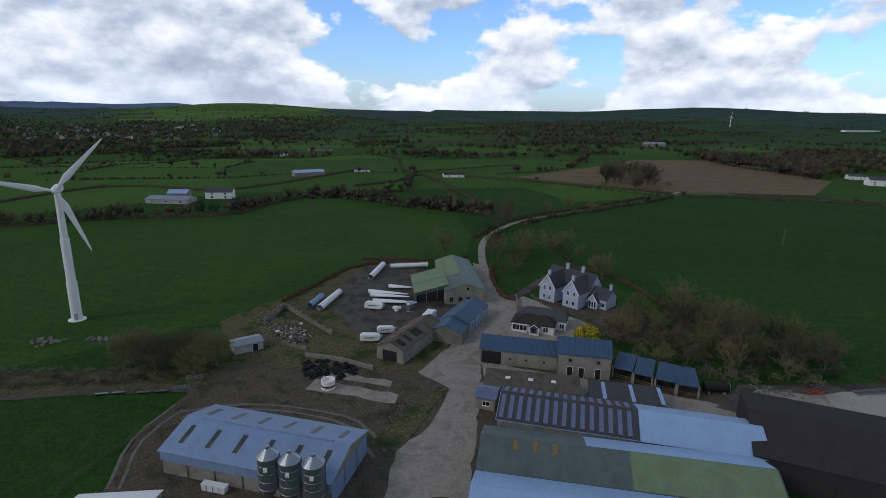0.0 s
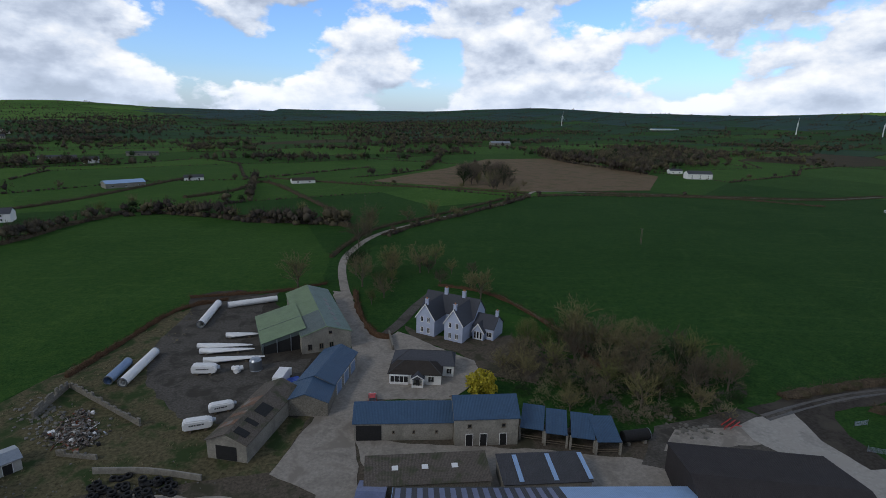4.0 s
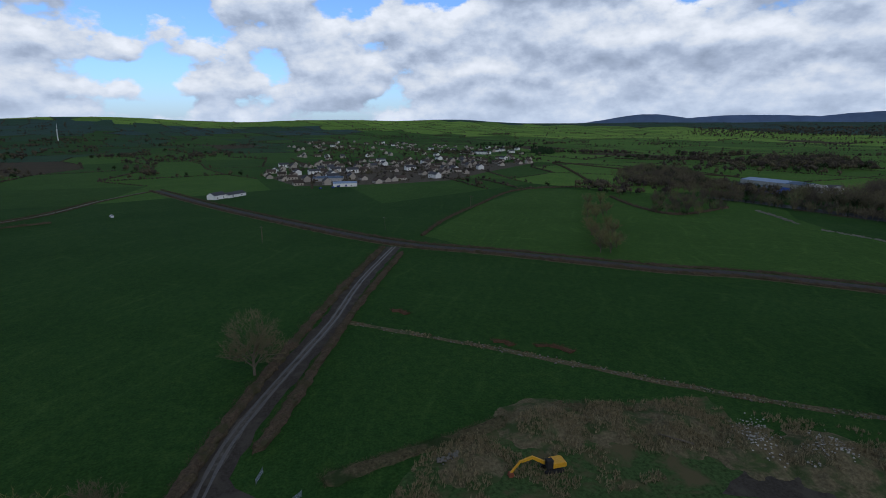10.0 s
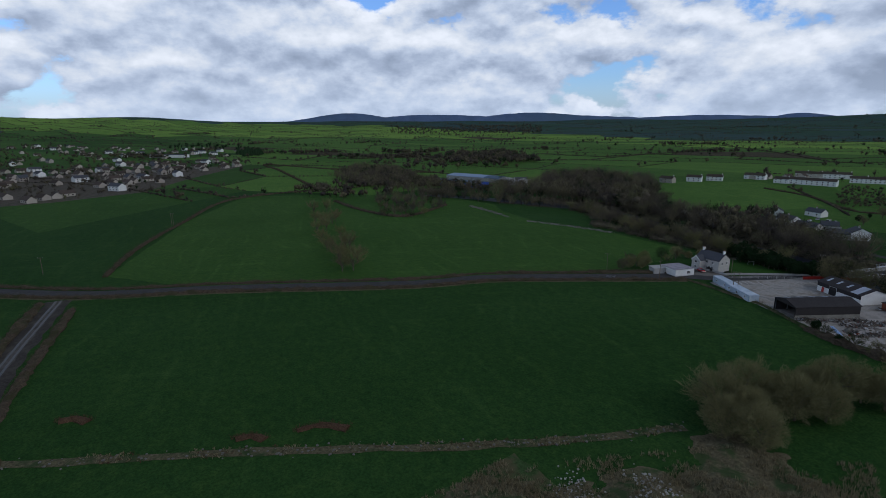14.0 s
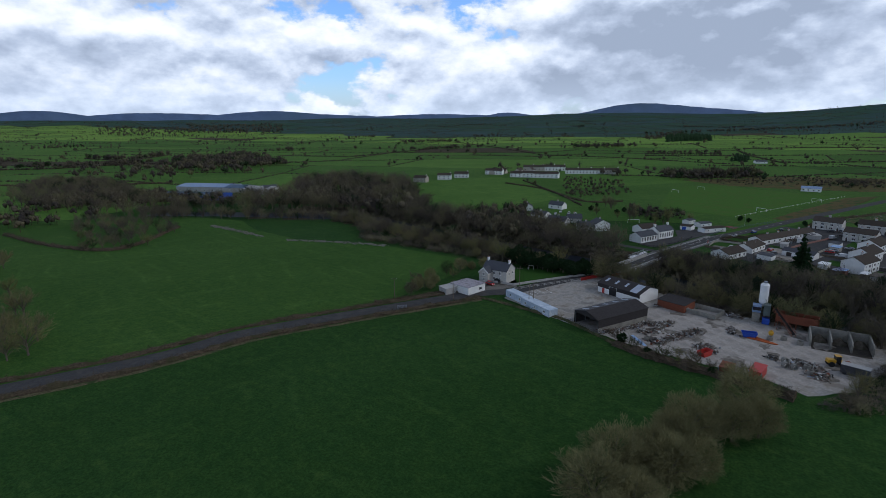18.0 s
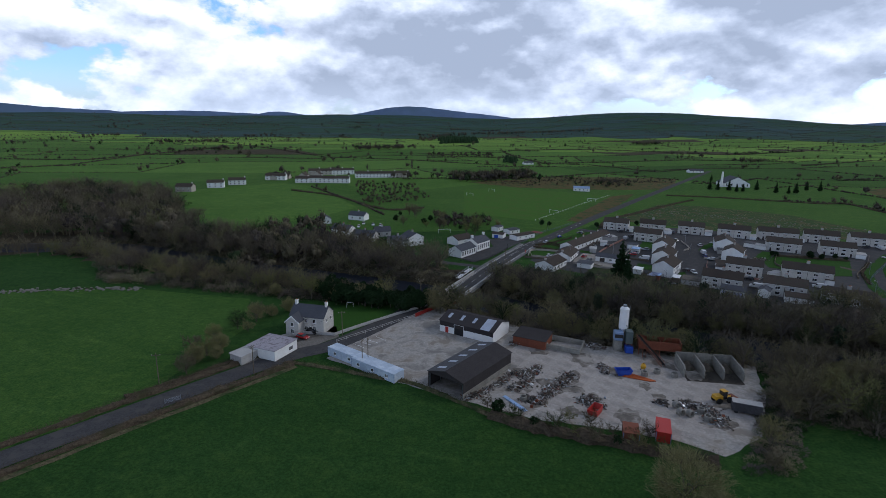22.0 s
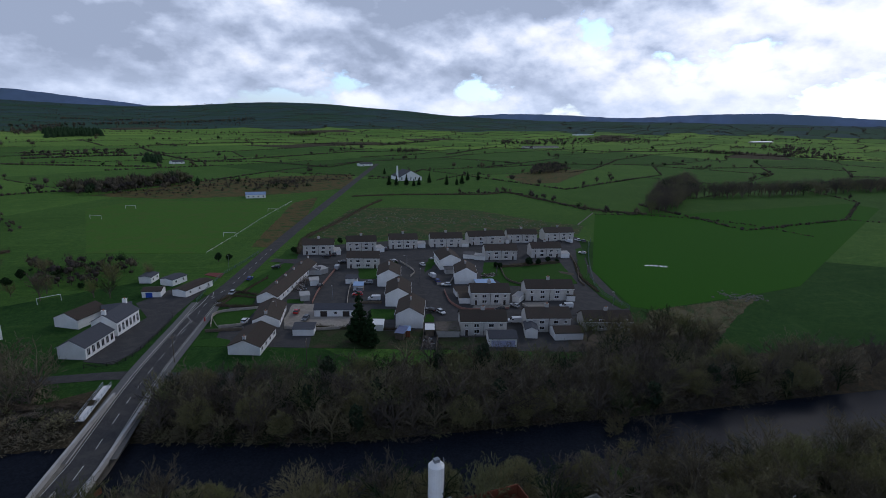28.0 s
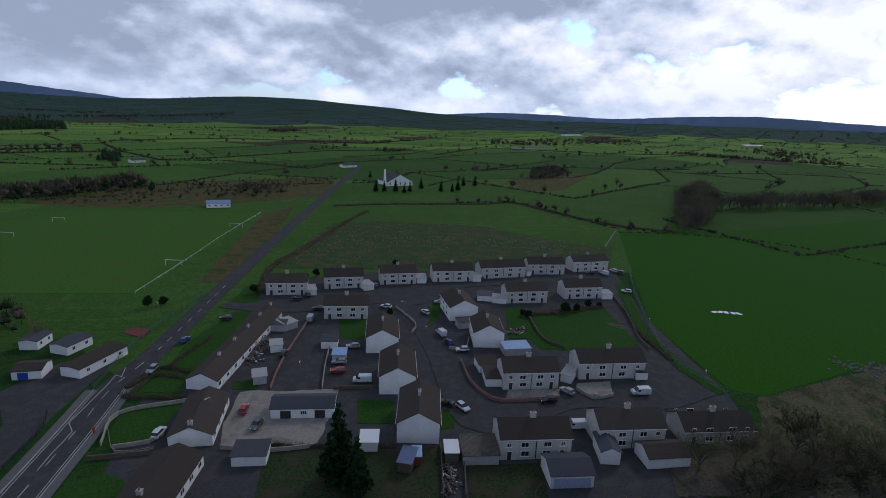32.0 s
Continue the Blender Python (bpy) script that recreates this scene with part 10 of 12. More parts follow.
# footway beside the bridge
FA, FB = (164.4, -208.6), (159.9, -224.7)
foot_len = math.hypot(FB[0] - FA[0], FB[1] - FA[1])
footway = thing("footbridge", FA[0], FA[1], 0, math.degrees(math.atan2(FB[1] - FA[1], FB[0] - FA[0])), "pale steel footbridge with railings beside the road", "footbridge")
bm = bmesh.new()
box(bm, 0, foot_len, -0.9, 0.9, 0.25, 0.45)
part("deck", bm, M_STEELWHITE, footway)
for y in (-0.95, 0.95):
    bm = bmesh.new()
    for z in (0.9, 1.45):
        cyl(bm, (0, y, z), (foot_len, y, z), 0.05, n=6)
    part("handrail", bm, M_GALV, footway)
    for i in range(9):
        bm = bmesh.new()
        x = foot_len * i / 8
        cyl(bm, (x, y, -3.0 if i in (2, 4, 6) else 0.2), (x, y, 1.5), 0.06, n=6)
        part("post", bm, M_GALV, footway)


# ---------------- small things of the farm ----------------
def wind_turbine(x, y, rot):
    ob = thing("wind_turbine", x, y, 0, rot, "white three-bladed wind turbine in the pasture", "wind turbine")
    bm = bmesh.new()
    lathe(bm, [(2.4, 0), (2.4, 0.25), (1.45, 0.3), (1.42, 12), (1.22, 12.02), (1.2, 25), (1.0, 25.02), (0.85, 38.2), (0, 38.2)], 28)
    part("tower", bm, M_STEELWHITE, ob)
    bm = bmesh.new()
    box(bm, -1.1, 1.1, -1.6, 4.4, 38.2, 40.4)
    bmesh.ops.bevel(bm, geom=bm.edges[:], offset=0.45, segments=2, affect="EDGES")
    part("nacelle", bm, M_STEELWHITE, ob)
    bm = bmesh.new()
    lathe(bm, [(0, -1.3), (0.5, -1.15), (0.9, -0.6), (1.05, 0), (1.05, 0.8), (0, 0.8)], 18)
    hub = part("hub", bm, M_STEELWHITE, ob)
    hub.matrix_local = pose(0, -2.4, 39.3, -90, 0, 0)
    for a in (42, 160, 283):
        bm = bmesh.new()
        sec = ((0.0, 0.42, 0.42), (1.2, 0.45, 0.40), (4.0, 0.95, 0.20), (9.0, 0.68, 0.12), (14.0, 0.45, 0.08), (17.6, 0.22, 0.04), (18.3, 0.06, 0.02))
        rings = []
        for z, c, t in sec:
            rings.append([bm.verts.new((c * math.cos(q * 0.7854) - c * 0.25, t * math.sin(q * 0.7854), z + 0.8)) for q in range(8)])
        for p, q in zip(rings, rings[1:]):
            for i in range(8):
                bm.faces.new((p[i], p[(i + 1) % 8], q[(i + 1) % 8], q[i]))
        bm.faces.new(rings[-1])
        bl = part("blade", bm, M_STEELWHITE, ob)
        bl.matrix_local = pose(0, -2.7, 39.3, 0, a, 0)
    bm = bmesh.new()
    box(bm, -0.5, 0.5, -1.55, -1.42, 0.4, 2.4)
    part("door", bm, M_GREYRENDER, ob)
    return ob


wind_turbine(-102.5, 179.2, 25)
for k, (x, y) in enumerate([(1535.5, 2702.5), (3193.8, 2684.5), (7631.8, 5176.1)]):
    d = math.hypot(x, y)
    x, y = x / d * 2700, y / d * 2700
    ob = thing("wind_turbine", x, y, ground_height(x, y) - 1, 30, "small white wind turbine on the skyline", "wind turbine", "skyline turbines")
    bm = bmesh.new()
    cyl(bm, (0, 0, 0), (0, 0, 46), 2.2, 1.4, 8)
    part("tower", bm, M_STEELWHITE, ob)
    for a in (10, 130, 250):
        bm = bmesh.new()
        cyl(bm, (0, -2, 0), (0, -2, 22), 1.0, 0.3, 5)
        bl = part("blade", bm, M_STEELWHITE, ob)
        bl.matrix_local = pose(0, 0, 46, 0, a, 0)


def tube(a, b, r, label, mat=None, z=0.0):
    """A tower section lying on the ground, open at its ends."""
    L = math.hypot(b[0] - a[0], b[1] - a[1])
    ob = thing("tower_section", a[0], a[1], z + 0.12, math.degrees(math.atan2(b[1] - a[1], b[0] - a[0])), label, "steel tube", "tower sections")
    bm = bmesh.new()
    n = 24
    for x0, x1 in ((0.0, L),):
        for rad in (r, r - 0.12):
            ra = [bm.verts.new((x0, rad * math.cos(2 * math.pi * i / n), r + rad * math.sin(2 * math.pi * i / n))) for i in range(n)]
            rb = [bm.verts.new((x1, rad * 0.94 * math.cos(2 * math.pi * i / n), r + rad * 0.94 * math.sin(2 * math.pi * i / n))) for i in range(n)]
            for i in range(n):
                bm.faces.new((ra[i], ra[(i + 1) % n], rb[(i + 1) % n], rb[i]))
    part("shell", bm, mat or M_STEELWHITE, ob)
    for x in (0.0, L - 0.15):
        bm = bmesh.new()
        o = [[bm.verts.new((x + q, rad * math.cos(2 * math.pi * i / n), r + rad * math.sin(2 * math.pi * i / n))) for i in range(n)] for q, rad in ((0, r - 0.2), (0, r + 0.06), (0.15, r + 0.06), (0.15, r - 0.2))]
        for p, q in zip(o, o[1:] + o[:1]):
            for i in range(n):
                bm.faces.new((p[i], p[(i + 1) % n], q[(i + 1) % n], q[i]))
        part("flange", bm, M_GALV, ob)
    for x in (L * 0.2, L * 0.8):
        bm = bmesh.new()
        box(bm, x - 0.2, x + 0.2, -r, r, -0.12, 0.15)
        part("timber_chock", bm, M_TIMBER, ob)
    return ob


tube((-18.7, 219.4), (-15.1, 237.8), 1.15, "white steel tower section with dark open end")
tube((-12.2, 235.4), (3.4, 238.3), 1.0, "long white tower section beside the hedge")
tube((-31.9, 186.7), (-27.8, 203.1), 1.1, "white tower section beside a blue one")
tube((-35.3, 188.7), (-33.1, 198.4), 1.1, "dark blue-grey tower section on the gravel", M_GREYBLUE)


def ground_blade(a, b, label):
    L = math.hypot(b[0] - a[0], b[1] - a[1])
    ob = thing("stored_turbine_blade", a[0], a[1], 0, math.degrees(math.atan2(b[1] - a[1], b[0] - a[0])), label, "turbine blade", "blades on the ground")
    bm = bmesh.new()
    rings = []
    for t, c, h in ((0, 0.75, 0.75), (0.08, 0.75, 0.75), (0.22, 1.35, 0.6), (0.5, 1.05, 0.4), (0.8, 0.7, 0.25), (1.0, 0.3, 0.1)):
        rings.append([bm.verts.new((t * L, c * math.cos(q * 0.6283), 0.95 + h * math.sin(q * 0.6283))) for q in range(10)])
    for p, q in zip(rings, rings[1:]):
        for i in range(10):
            bm.faces.new((p[i], p[(i + 1) % 10], q[(i + 1) % 10], q[i]))
    bm.faces.new(rings[0])
    bm.faces.new(rings[-1])
    part("blade_shell", bm, M_STEELWHITE, ob)
    for t in (0.12, 0.7):
        bm = bmesh.new()
        box(bm, t * L - 0.3, t * L + 0.3, -0.8, 0.8, 0, 0.5)
        part("support", bm, M_TIMBER, ob)
    return ob


for a, b in (((-17.9, 204.5), (-3.9, 201.7)), ((-17.0, 200.9), (-3.3, 198.9)), ((-15.5, 194.8), (-0.7, 193.4)), ((-11.1, 210.2), (-2.1, 209.1))):
    ground_blade(a, b, "white turbine blade lying on timber supports")


def nacelle(x, y, rot, label, s=1.0):
    ob = thing("nacelle", x, y, 0, rot, label, "turbine nacelle", "nacelles")
    bm = bmesh.new()
    prism(bm, [(p * s, q * s) for p, q in ((-3.0, 0.6), (2.2, 0.4), (3.0, 0.9), (3.0, 2.0), (2.0, 2.5), (-2.4, 2.7), (-3.0, 2.2))], -1.1 * s, 1.1 * s)
    bmesh.ops.bevel(bm, geom=bm.edges[:], offset=0.25 * s, segments=2, affect="EDGES")
    part("housing", bm, M_STEELWHITE, ob)
    bm = bmesh.new()
    cyl(bm, (3.0 * s, 0, 1.5 * s), (3.6 * s, 0, 1.5 * s), 0.7 * s, 0.6 * s, 14)
    part("shaft_flange", bm, M_GALV, ob)
    for x0 in (-1.6, 1.4):
        bm = bmesh.new()
        box(bm, x0 * s - 0.25, x0 * s + 0.25, -1.2 * s, 1.2 * s, 0, 0.55 * s)
        part("support", bm, M_TIMBER, ob)
    for i, (u, w) in enumerate(((-1.7, 0.35), (-1.2, 0.35), (-0.7, 0.3), (-0.2, 0.4), (0.3, 0.3), (0.8, 0.35))):
        bm = bmesh.new()
        box(bm, u * s, (u + w) * s, -1.125 * s, -1.105 * s, 1.55 * s, 1.85 * s)
        part("marking", bm, M_BLACK, ob)
    return ob


nacelle(-14.6, 189.0, -10, "white turbine nacelle with dark marking")
nacelle(-13.5, 163.9, 5, "open white nacelle shell with machinery", 0.95)
nacelle(-9.5, 169.8, 10, "white nacelle shell behind another", 0.85)
hb = thing("rotor_hub", -7.2, 188.0, 0, 20, "three-armed white rotor hub casting on the ground", "turbine hub")
for a in (0, 120, 240):
    bm = bmesh.new()
    cyl(bm, (0, 0, 0.8), (1.4 * math.cos(radians(a)), 1.4 * math.sin(radians(a)), 0.8), 0.65, 0.6, 12)
    part("arm", bm, M_STEELWHITE, hb)
bm = bmesh.new()
lathe(bm, [(0, 0), (0.8, 0.05), (0.9, 0.8), (0.6, 1.5), (0, 1.7)], 14)
part("core", bm, M_STEELWHITE, hb)
tk = thing("steel_drum", -2.8, 188.1, 0, 0, "large dull steel drum standing on end", "tank")
bm = bmesh.new()
lathe(bm, [(0, 0), (1.5, 0), (1.55, 0.1), (1.5, 0.2), (1.5, 2.6), (1.2, 3.0), (0, 3.1)], 20)
part("shell", bm, M_GALV, tk)

# box lorry and tarpaulin
lorry = thing("box_lorry", 3.2, 178.6, 0, 70, "white box lorry parked behind the stores", "lorry")
for nm, d, m in (("cargo_box", (-3.2, 2.2, -1.2, 1.2, 0.9, 3.4), M_STEELWHITE), ("cab", (2.3, 3.9, -1.1, 1.1, 0.6, 2.5), M_STEELWHITE), ("chassis", (-3.2, 3.8, -0.5, 0.5, 0.5, 0.9), M_BLACK), ("windscreen", (3.85, 3.93, -0.95, 0.95, 1.5, 2.3), M_GLASS)):
    bm = bmesh.new()
    box(bm, *d)
    part(nm, bm, m, lorry)
for x in (-2.2, 2.9):
    for y in (-1.0, 1.0):
        bm = bmesh.new()
        cyl(bm, (x, y - 0.13, 0.45), (x, y + 0.13, 0.45), 0.45, n=14)
        part("wheel", bm, M_BLACK, lorry)
tp = thing("tarpaulin", 5.5, 177.4, 0, 20, "crumpled bright blue tarpaulin over a stack", "tarpaulin")
bm = bmesh.new()
bmesh.ops.create_grid(bm, x_segments=14, y_segments=10, size=1)
for v in bm.verts:
    e = max(abs(v.co.x), abs(v.co.y))
    v.co = Vector((v.co.x * 2.4, v.co.y * 1.7, (1.6 if e < 0.75 else 1.6 * (1 - e) / 0.25) + 0.15 * noise.noise(v.co * 3)))
    v.co.z = max(v.co.z, 0.01)
bmesh.ops.solidify(bm, geom=bm.faces[:], thickness=0.03)
part("cover", bm, M_BLUEPAINT, tp)


def tyre_mesh(r=0.75, w=0.5):
    bm = bmesh.new()
    lathe(bm, [(r * 0.55, 0.03), (r * 0.9, 0), (r, w * 0.25), (r, w * 0.75), (r * 0.9, w), (r * 0.55, w - 0.03), (r * 0.55, 0.03)], 14)
    return mesh_of("tyre", bm, M_BLACK)


TYRE = tyre_mesh()
TY = [(-28.0, 147.0), (-26.6, 148.5), (-26.5, 144.9), (-24.9, 147.0), (-23.5, 149.1), (-21.0, 147.0), (-19.4, 145.5), (-18.1, 147.9), (-16.4, 145.5), (-24.7, 144.1), (-22.1, 144.9), (-27.9, 150.0), (-24.5, 151.0), (-18.4, 143.2), (-15.7, 147.0), (-20.7, 149.1)]
k = 0
for x, y in TY:
    for j in range(TREE_RNG.choice((1, 2, 2, 3))):
        ob = new("tyre", TYRE)
        ob.matrix_world = pose(x + TREE_RNG.uniform(-0.2, 0.2), y + TREE_RNG.uniform(-0.2, 0.2), 0.5 * j, 0, 0, k * 31)
        tagged(ob, "worn black tractor tyre in a heap", "tyre", "tyre heap")
        k += 1
    for _ in range(2):
        ob = new("tyre", TYRE)
        ob.matrix_world = pose(x + TREE_RNG.uniform(-1.6, 1.6), y + TREE_RNG.uniform(-1.6, 1.6), 0.02 if _ else 0.0, 0, 0, k * 17)
        tagged(ob, "worn black tractor tyre on the ground", "tyre", "tyre heap")
wt = thing("water_tank", -20.7, 137.8, 0, 0, "round white concrete ring tank, open at the top", "tank")
bm = bmesh.new()
lathe(bm, [(0, 0.0), (1.6, 0.0), (1.6, 1.0), (1.66, 1.0), (1.66, 1.2), (1.6, 1.2), (1.6, 2.4), (1.4, 2.4), (1.4, 1.6), (0, 1.6)], 22)
part("ring_wall", bm, M_WHITE, wt)
bm = bmesh.new()
lathe(bm, [(1.62, 0.9), (1.68, 0.9), (1.68, 1.3), (1.62, 1.3)], 22)
part("steel_band", bm, M_RUSTSTEEL, wt)
ct = thing("slurry_tank", 69.8, 135.7, 0, -5, "black cylindrical tank with pale end lying on blocks", "tank")
bm = bmesh.new()
cyl(bm, (-2.8, 0, 1.5), (2.8, 0, 1.5), 1.15, n=22)
part("barrel", bm, M_BLACK, ct)
bm = bmesh.new()
cyl(bm, (2.8, 0, 1.5), (2.9, 0, 1.5), 1.2, n=22)
part("end_ring", bm, M_GALV, ct)
for x in (-1.8, 1.8):
    bm = bmesh.new()
    box(bm, x - 0.3, x + 0.3, -1, 1, 0, 0.6)
    part("block", bm, M_CONC_WALL, ct)
im = thing("cultivator", 92.8, 134.4, 0, 20, "red tined cultivator rusting on the hardcore", "farm implement")
for y in (-0.9, 0, 0.9):
    bm = bmesh.new()
    box(bm, -2.2, 2.2, y - 0.09, y + 0.09, 0.9, 1.08)
    part("frame_bar", bm, M_RED, im)
for i in range(7):
    bm = bmesh.new()
    x = -2.0 + i * 0.66
    cyl(bm, (x, 0, 0.95), (x + 0.3, 0.5, 0.5), 0.06, n=6)
    cyl(bm, (x + 0.3, 0.5, 0.5), (x + 0.1, 0.2, 0.0), 0.06, n=6)
    part("tine", bm, M_RED, im)
bm = bmesh.new()
cyl(bm, (0, -0.9, 1.0), (0, -2.2, 1.5), 0.09, n=6)
part("hitch", bm, M_RED, im)
st = thing("water_trough", -33.9, 103.6, 0, -15, "pale galvanised trough tipped beside the shed", "trough")
bm = bmesh.new()
prism(bm, ((-2.1, 0), (2.1, 0), (2.3, 1.3), (-2.3, 1.3)), -0.6, 0.6)
part("basin", bm, M_STEELWHITE, st)
for x in (-1.2, 0, 1.2):
    bm = bmesh.new()
    box(bm, x - 0.04, x + 0.04, -0.66, -0.6, 0.1, 1.2)
    part("rib", bm, M_GALV, st)


def gate(x, y, rot, label="galvanised tubular field gate", L=3.6):
    ob = thing("field_gate", x, y, 0, rot, label + " between hedges", "gate", "field gates")
    for i in range(6):
        bm = bmesh.new()
        cyl(bm, (-L / 2, 0, 0.25 + i * 0.19), (L / 2, 0, 0.25 + i * 0.19), 0.03, n=6)
        part("rail", bm, M_GALV, ob)
    for x0 in (-L / 2, 0, L / 2):
        bm = bmesh.new()
        cyl(bm, (x0, 0, 0.0 if x0 else 0.2), (x0, 0, 1.4 if x0 else 1.2), 0.05 if x0 else 0.03, n=6)
        part("post" if x0 else "brace", bm, M_GALV, ob)
    return ob


gate(120.9, 127.0, -5)
gate(114.0, 118.9, -35)
gate(-54.1, 137.3, 15)
gate(-52.8, 142.1, 10)
gate(222.5, -92.8, 45)
for p in [(-70.3, 134.9), (-66.9, 135.4), (-61.4, 135.6), (-57.9, 136.1)]:
    ob = thing("feed_trough", p[0], p[1], 0, 8, "low wooden feed trough on legs in the pasture", "trough", "feed troughs")
    bm = bmesh.new()
    box(bm, -1.4, 1.4, -0.3, 0.3, 0.4, 0.55)
    part("trough", bm, M_GALV, ob)
    for x0 in (-1.2, 1.2):
        bm = bmesh.new()
        box(bm, x0 - 0.06, x0 + 0.06, -0.28, 0.28, 0, 0.4)
        part("leg", bm, M_TIMBER, ob)
# walls round the broken-down shed
for a, b, h in (((-46.1, 177.1), (-43.4, 190.1), 2.4), ((-43.4, 190.1), (-24.3, 167.7), 2.0), ((-37.3, 161.9), (-29.6, 158.3), 1.4)):
    L = math.hypot(b[0] - a[0], b[1] - a[1])
    ob = thing("ruined_wall", a[0], a[1], 0, math.degrees(math.atan2(b[1] - a[1], b[0] - a[0])), "broken block wall of a fallen shed", "wall", "ruined walls")
    r = random.Random(int(L * 10))
    n = int(L / 0.9)
    for i in range(n):
        bm = bmesh.new()
        box(bm, i * 0.9, i * 0.9 + 0.89, -0.2, 0.2, 0, h * r.uniform(0.45, 1.0))
        part("block_pier", bm, M_STONE, ob)

# excavator on the spoil
EX0, EX1 = (120.8, 70.9), (118.5, 80.8)
ex = thing("excavator", EX0[0], EX0[1], 0.0, math.degrees(math.atan2(EX1[1] - EX0[1], EX1[0] - EX0[0])), "yellow tracked excavator with boom stretched out", "excavator")
for y in (-1.1, 1.1):
    bm = bmesh.new()
    prism(bm, ((-1.9, 0.15), (-1.5, 0), (1.5, 0), (1.9, 0.15), (1.9, 0.6), (1.5, 0.85), (-1.5, 0.85), (-1.9, 0.6)), y - 0.28, y + 0.28)
    part("track", bm, M_BLACK, ex)
for nm, d, m in (("turntable", (-0.8, 0.8, -0.8, 0.8, 0.6, 1.0), M_BLACK), ("engine_deck", (-2.1, 0.4, -1.2, 1.2, 1.0, 2.1), M_YELLOWPAINT), ("cab", (0.3, 1.6, 0.1, 1.2, 1.0, 2.9), M_BLACK), ("counterweight", (-2.5, -2.1, -1.2, 1.2, 1.0, 1.9), M_YELLOWPAINT)):
    bm = bmesh.new()
    box(bm, *d)
    bmesh.ops.bevel(bm, geom=bm.edges[:], offset=0.08, segments=1, affect="EDGES")
    part(nm, bm, m, ex)
bm = bmesh.new()
prism(bm, ((0.8, 1.2), (1.2, 1.1), (4.2, 3.0), (6.4, 2.6), (6.4, 3.0), (4.1, 3.6), (0.9, 1.7)), -0.5, -0.1)
part("boom", bm, M_YELLOWPAINT, ex)
bm = bmesh.new()
prism(bm, ((6.2, 3.1), (6.7, 3.0), (8.6, 0.9), (8.3, 0.7)), -0.48, -0.12)
part("dipper_arm", bm, M_YELLOWPAINT, ex)
bm = bmesh.new()
prism(bm, ((8.1, 0.9), (8.8, 0.9), (9.0, 0.2), (8.4, 0.0), (7.9, 0.3)), -0.8, 0.2)
part("bucket", bm, M_RUSTSTEEL, ex)
fb = thing("silage_trailer", 104.9, 102.2, 0, 150, "long green-sided trailer beside the dark shed", "trailer")
for nm, d, m in (("bed", (-6, 6, -1.2, 1.2, 0.8, 1.0), M_BROWNSHEET), ("side_board", (-6, 6, 1.12, 1.22, 1.0, 1.7), material("green_paint", (0.02, 0.16, 0.09), 0.5)), ("side_board", (-6, 6, -1.22, -1.12, 1.0, 1.7), material("green_paint", (0.02, 0.16, 0.09), 0.5)), ("axle_block", (-3, -1.6, -1.1, 1.1, 0.0, 0.8), M_BLACK), ("axle_block", (2, 3.4, -1.1, 1.1, 0.0, 0.8), M_BLACK)):
    bm = bmesh.new()
    box(bm, *d)
    part(nm, bm, m, fb)


# ---------------- vehicles ----------------
CAR_COLOURS = {"white": (0.62, 0.63, 0.64), "silver": (0.34, 0.36, 0.38), "blue": (0.02, 0.05, 0.22), "red": (0.40, 0.02, 0.02), "black": (0.02, 0.02, 0.022), "grey": (0.10, 0.11, 0.12)}
CARS = {}
M_LAMP = material("lamp_glass", (0.6, 0.6, 0.58), 0.2, vary=0.05)
M_TAIL = material("red_lamp_glass", (0.30, 0.01, 0.01), 0.3, vary=0.05)


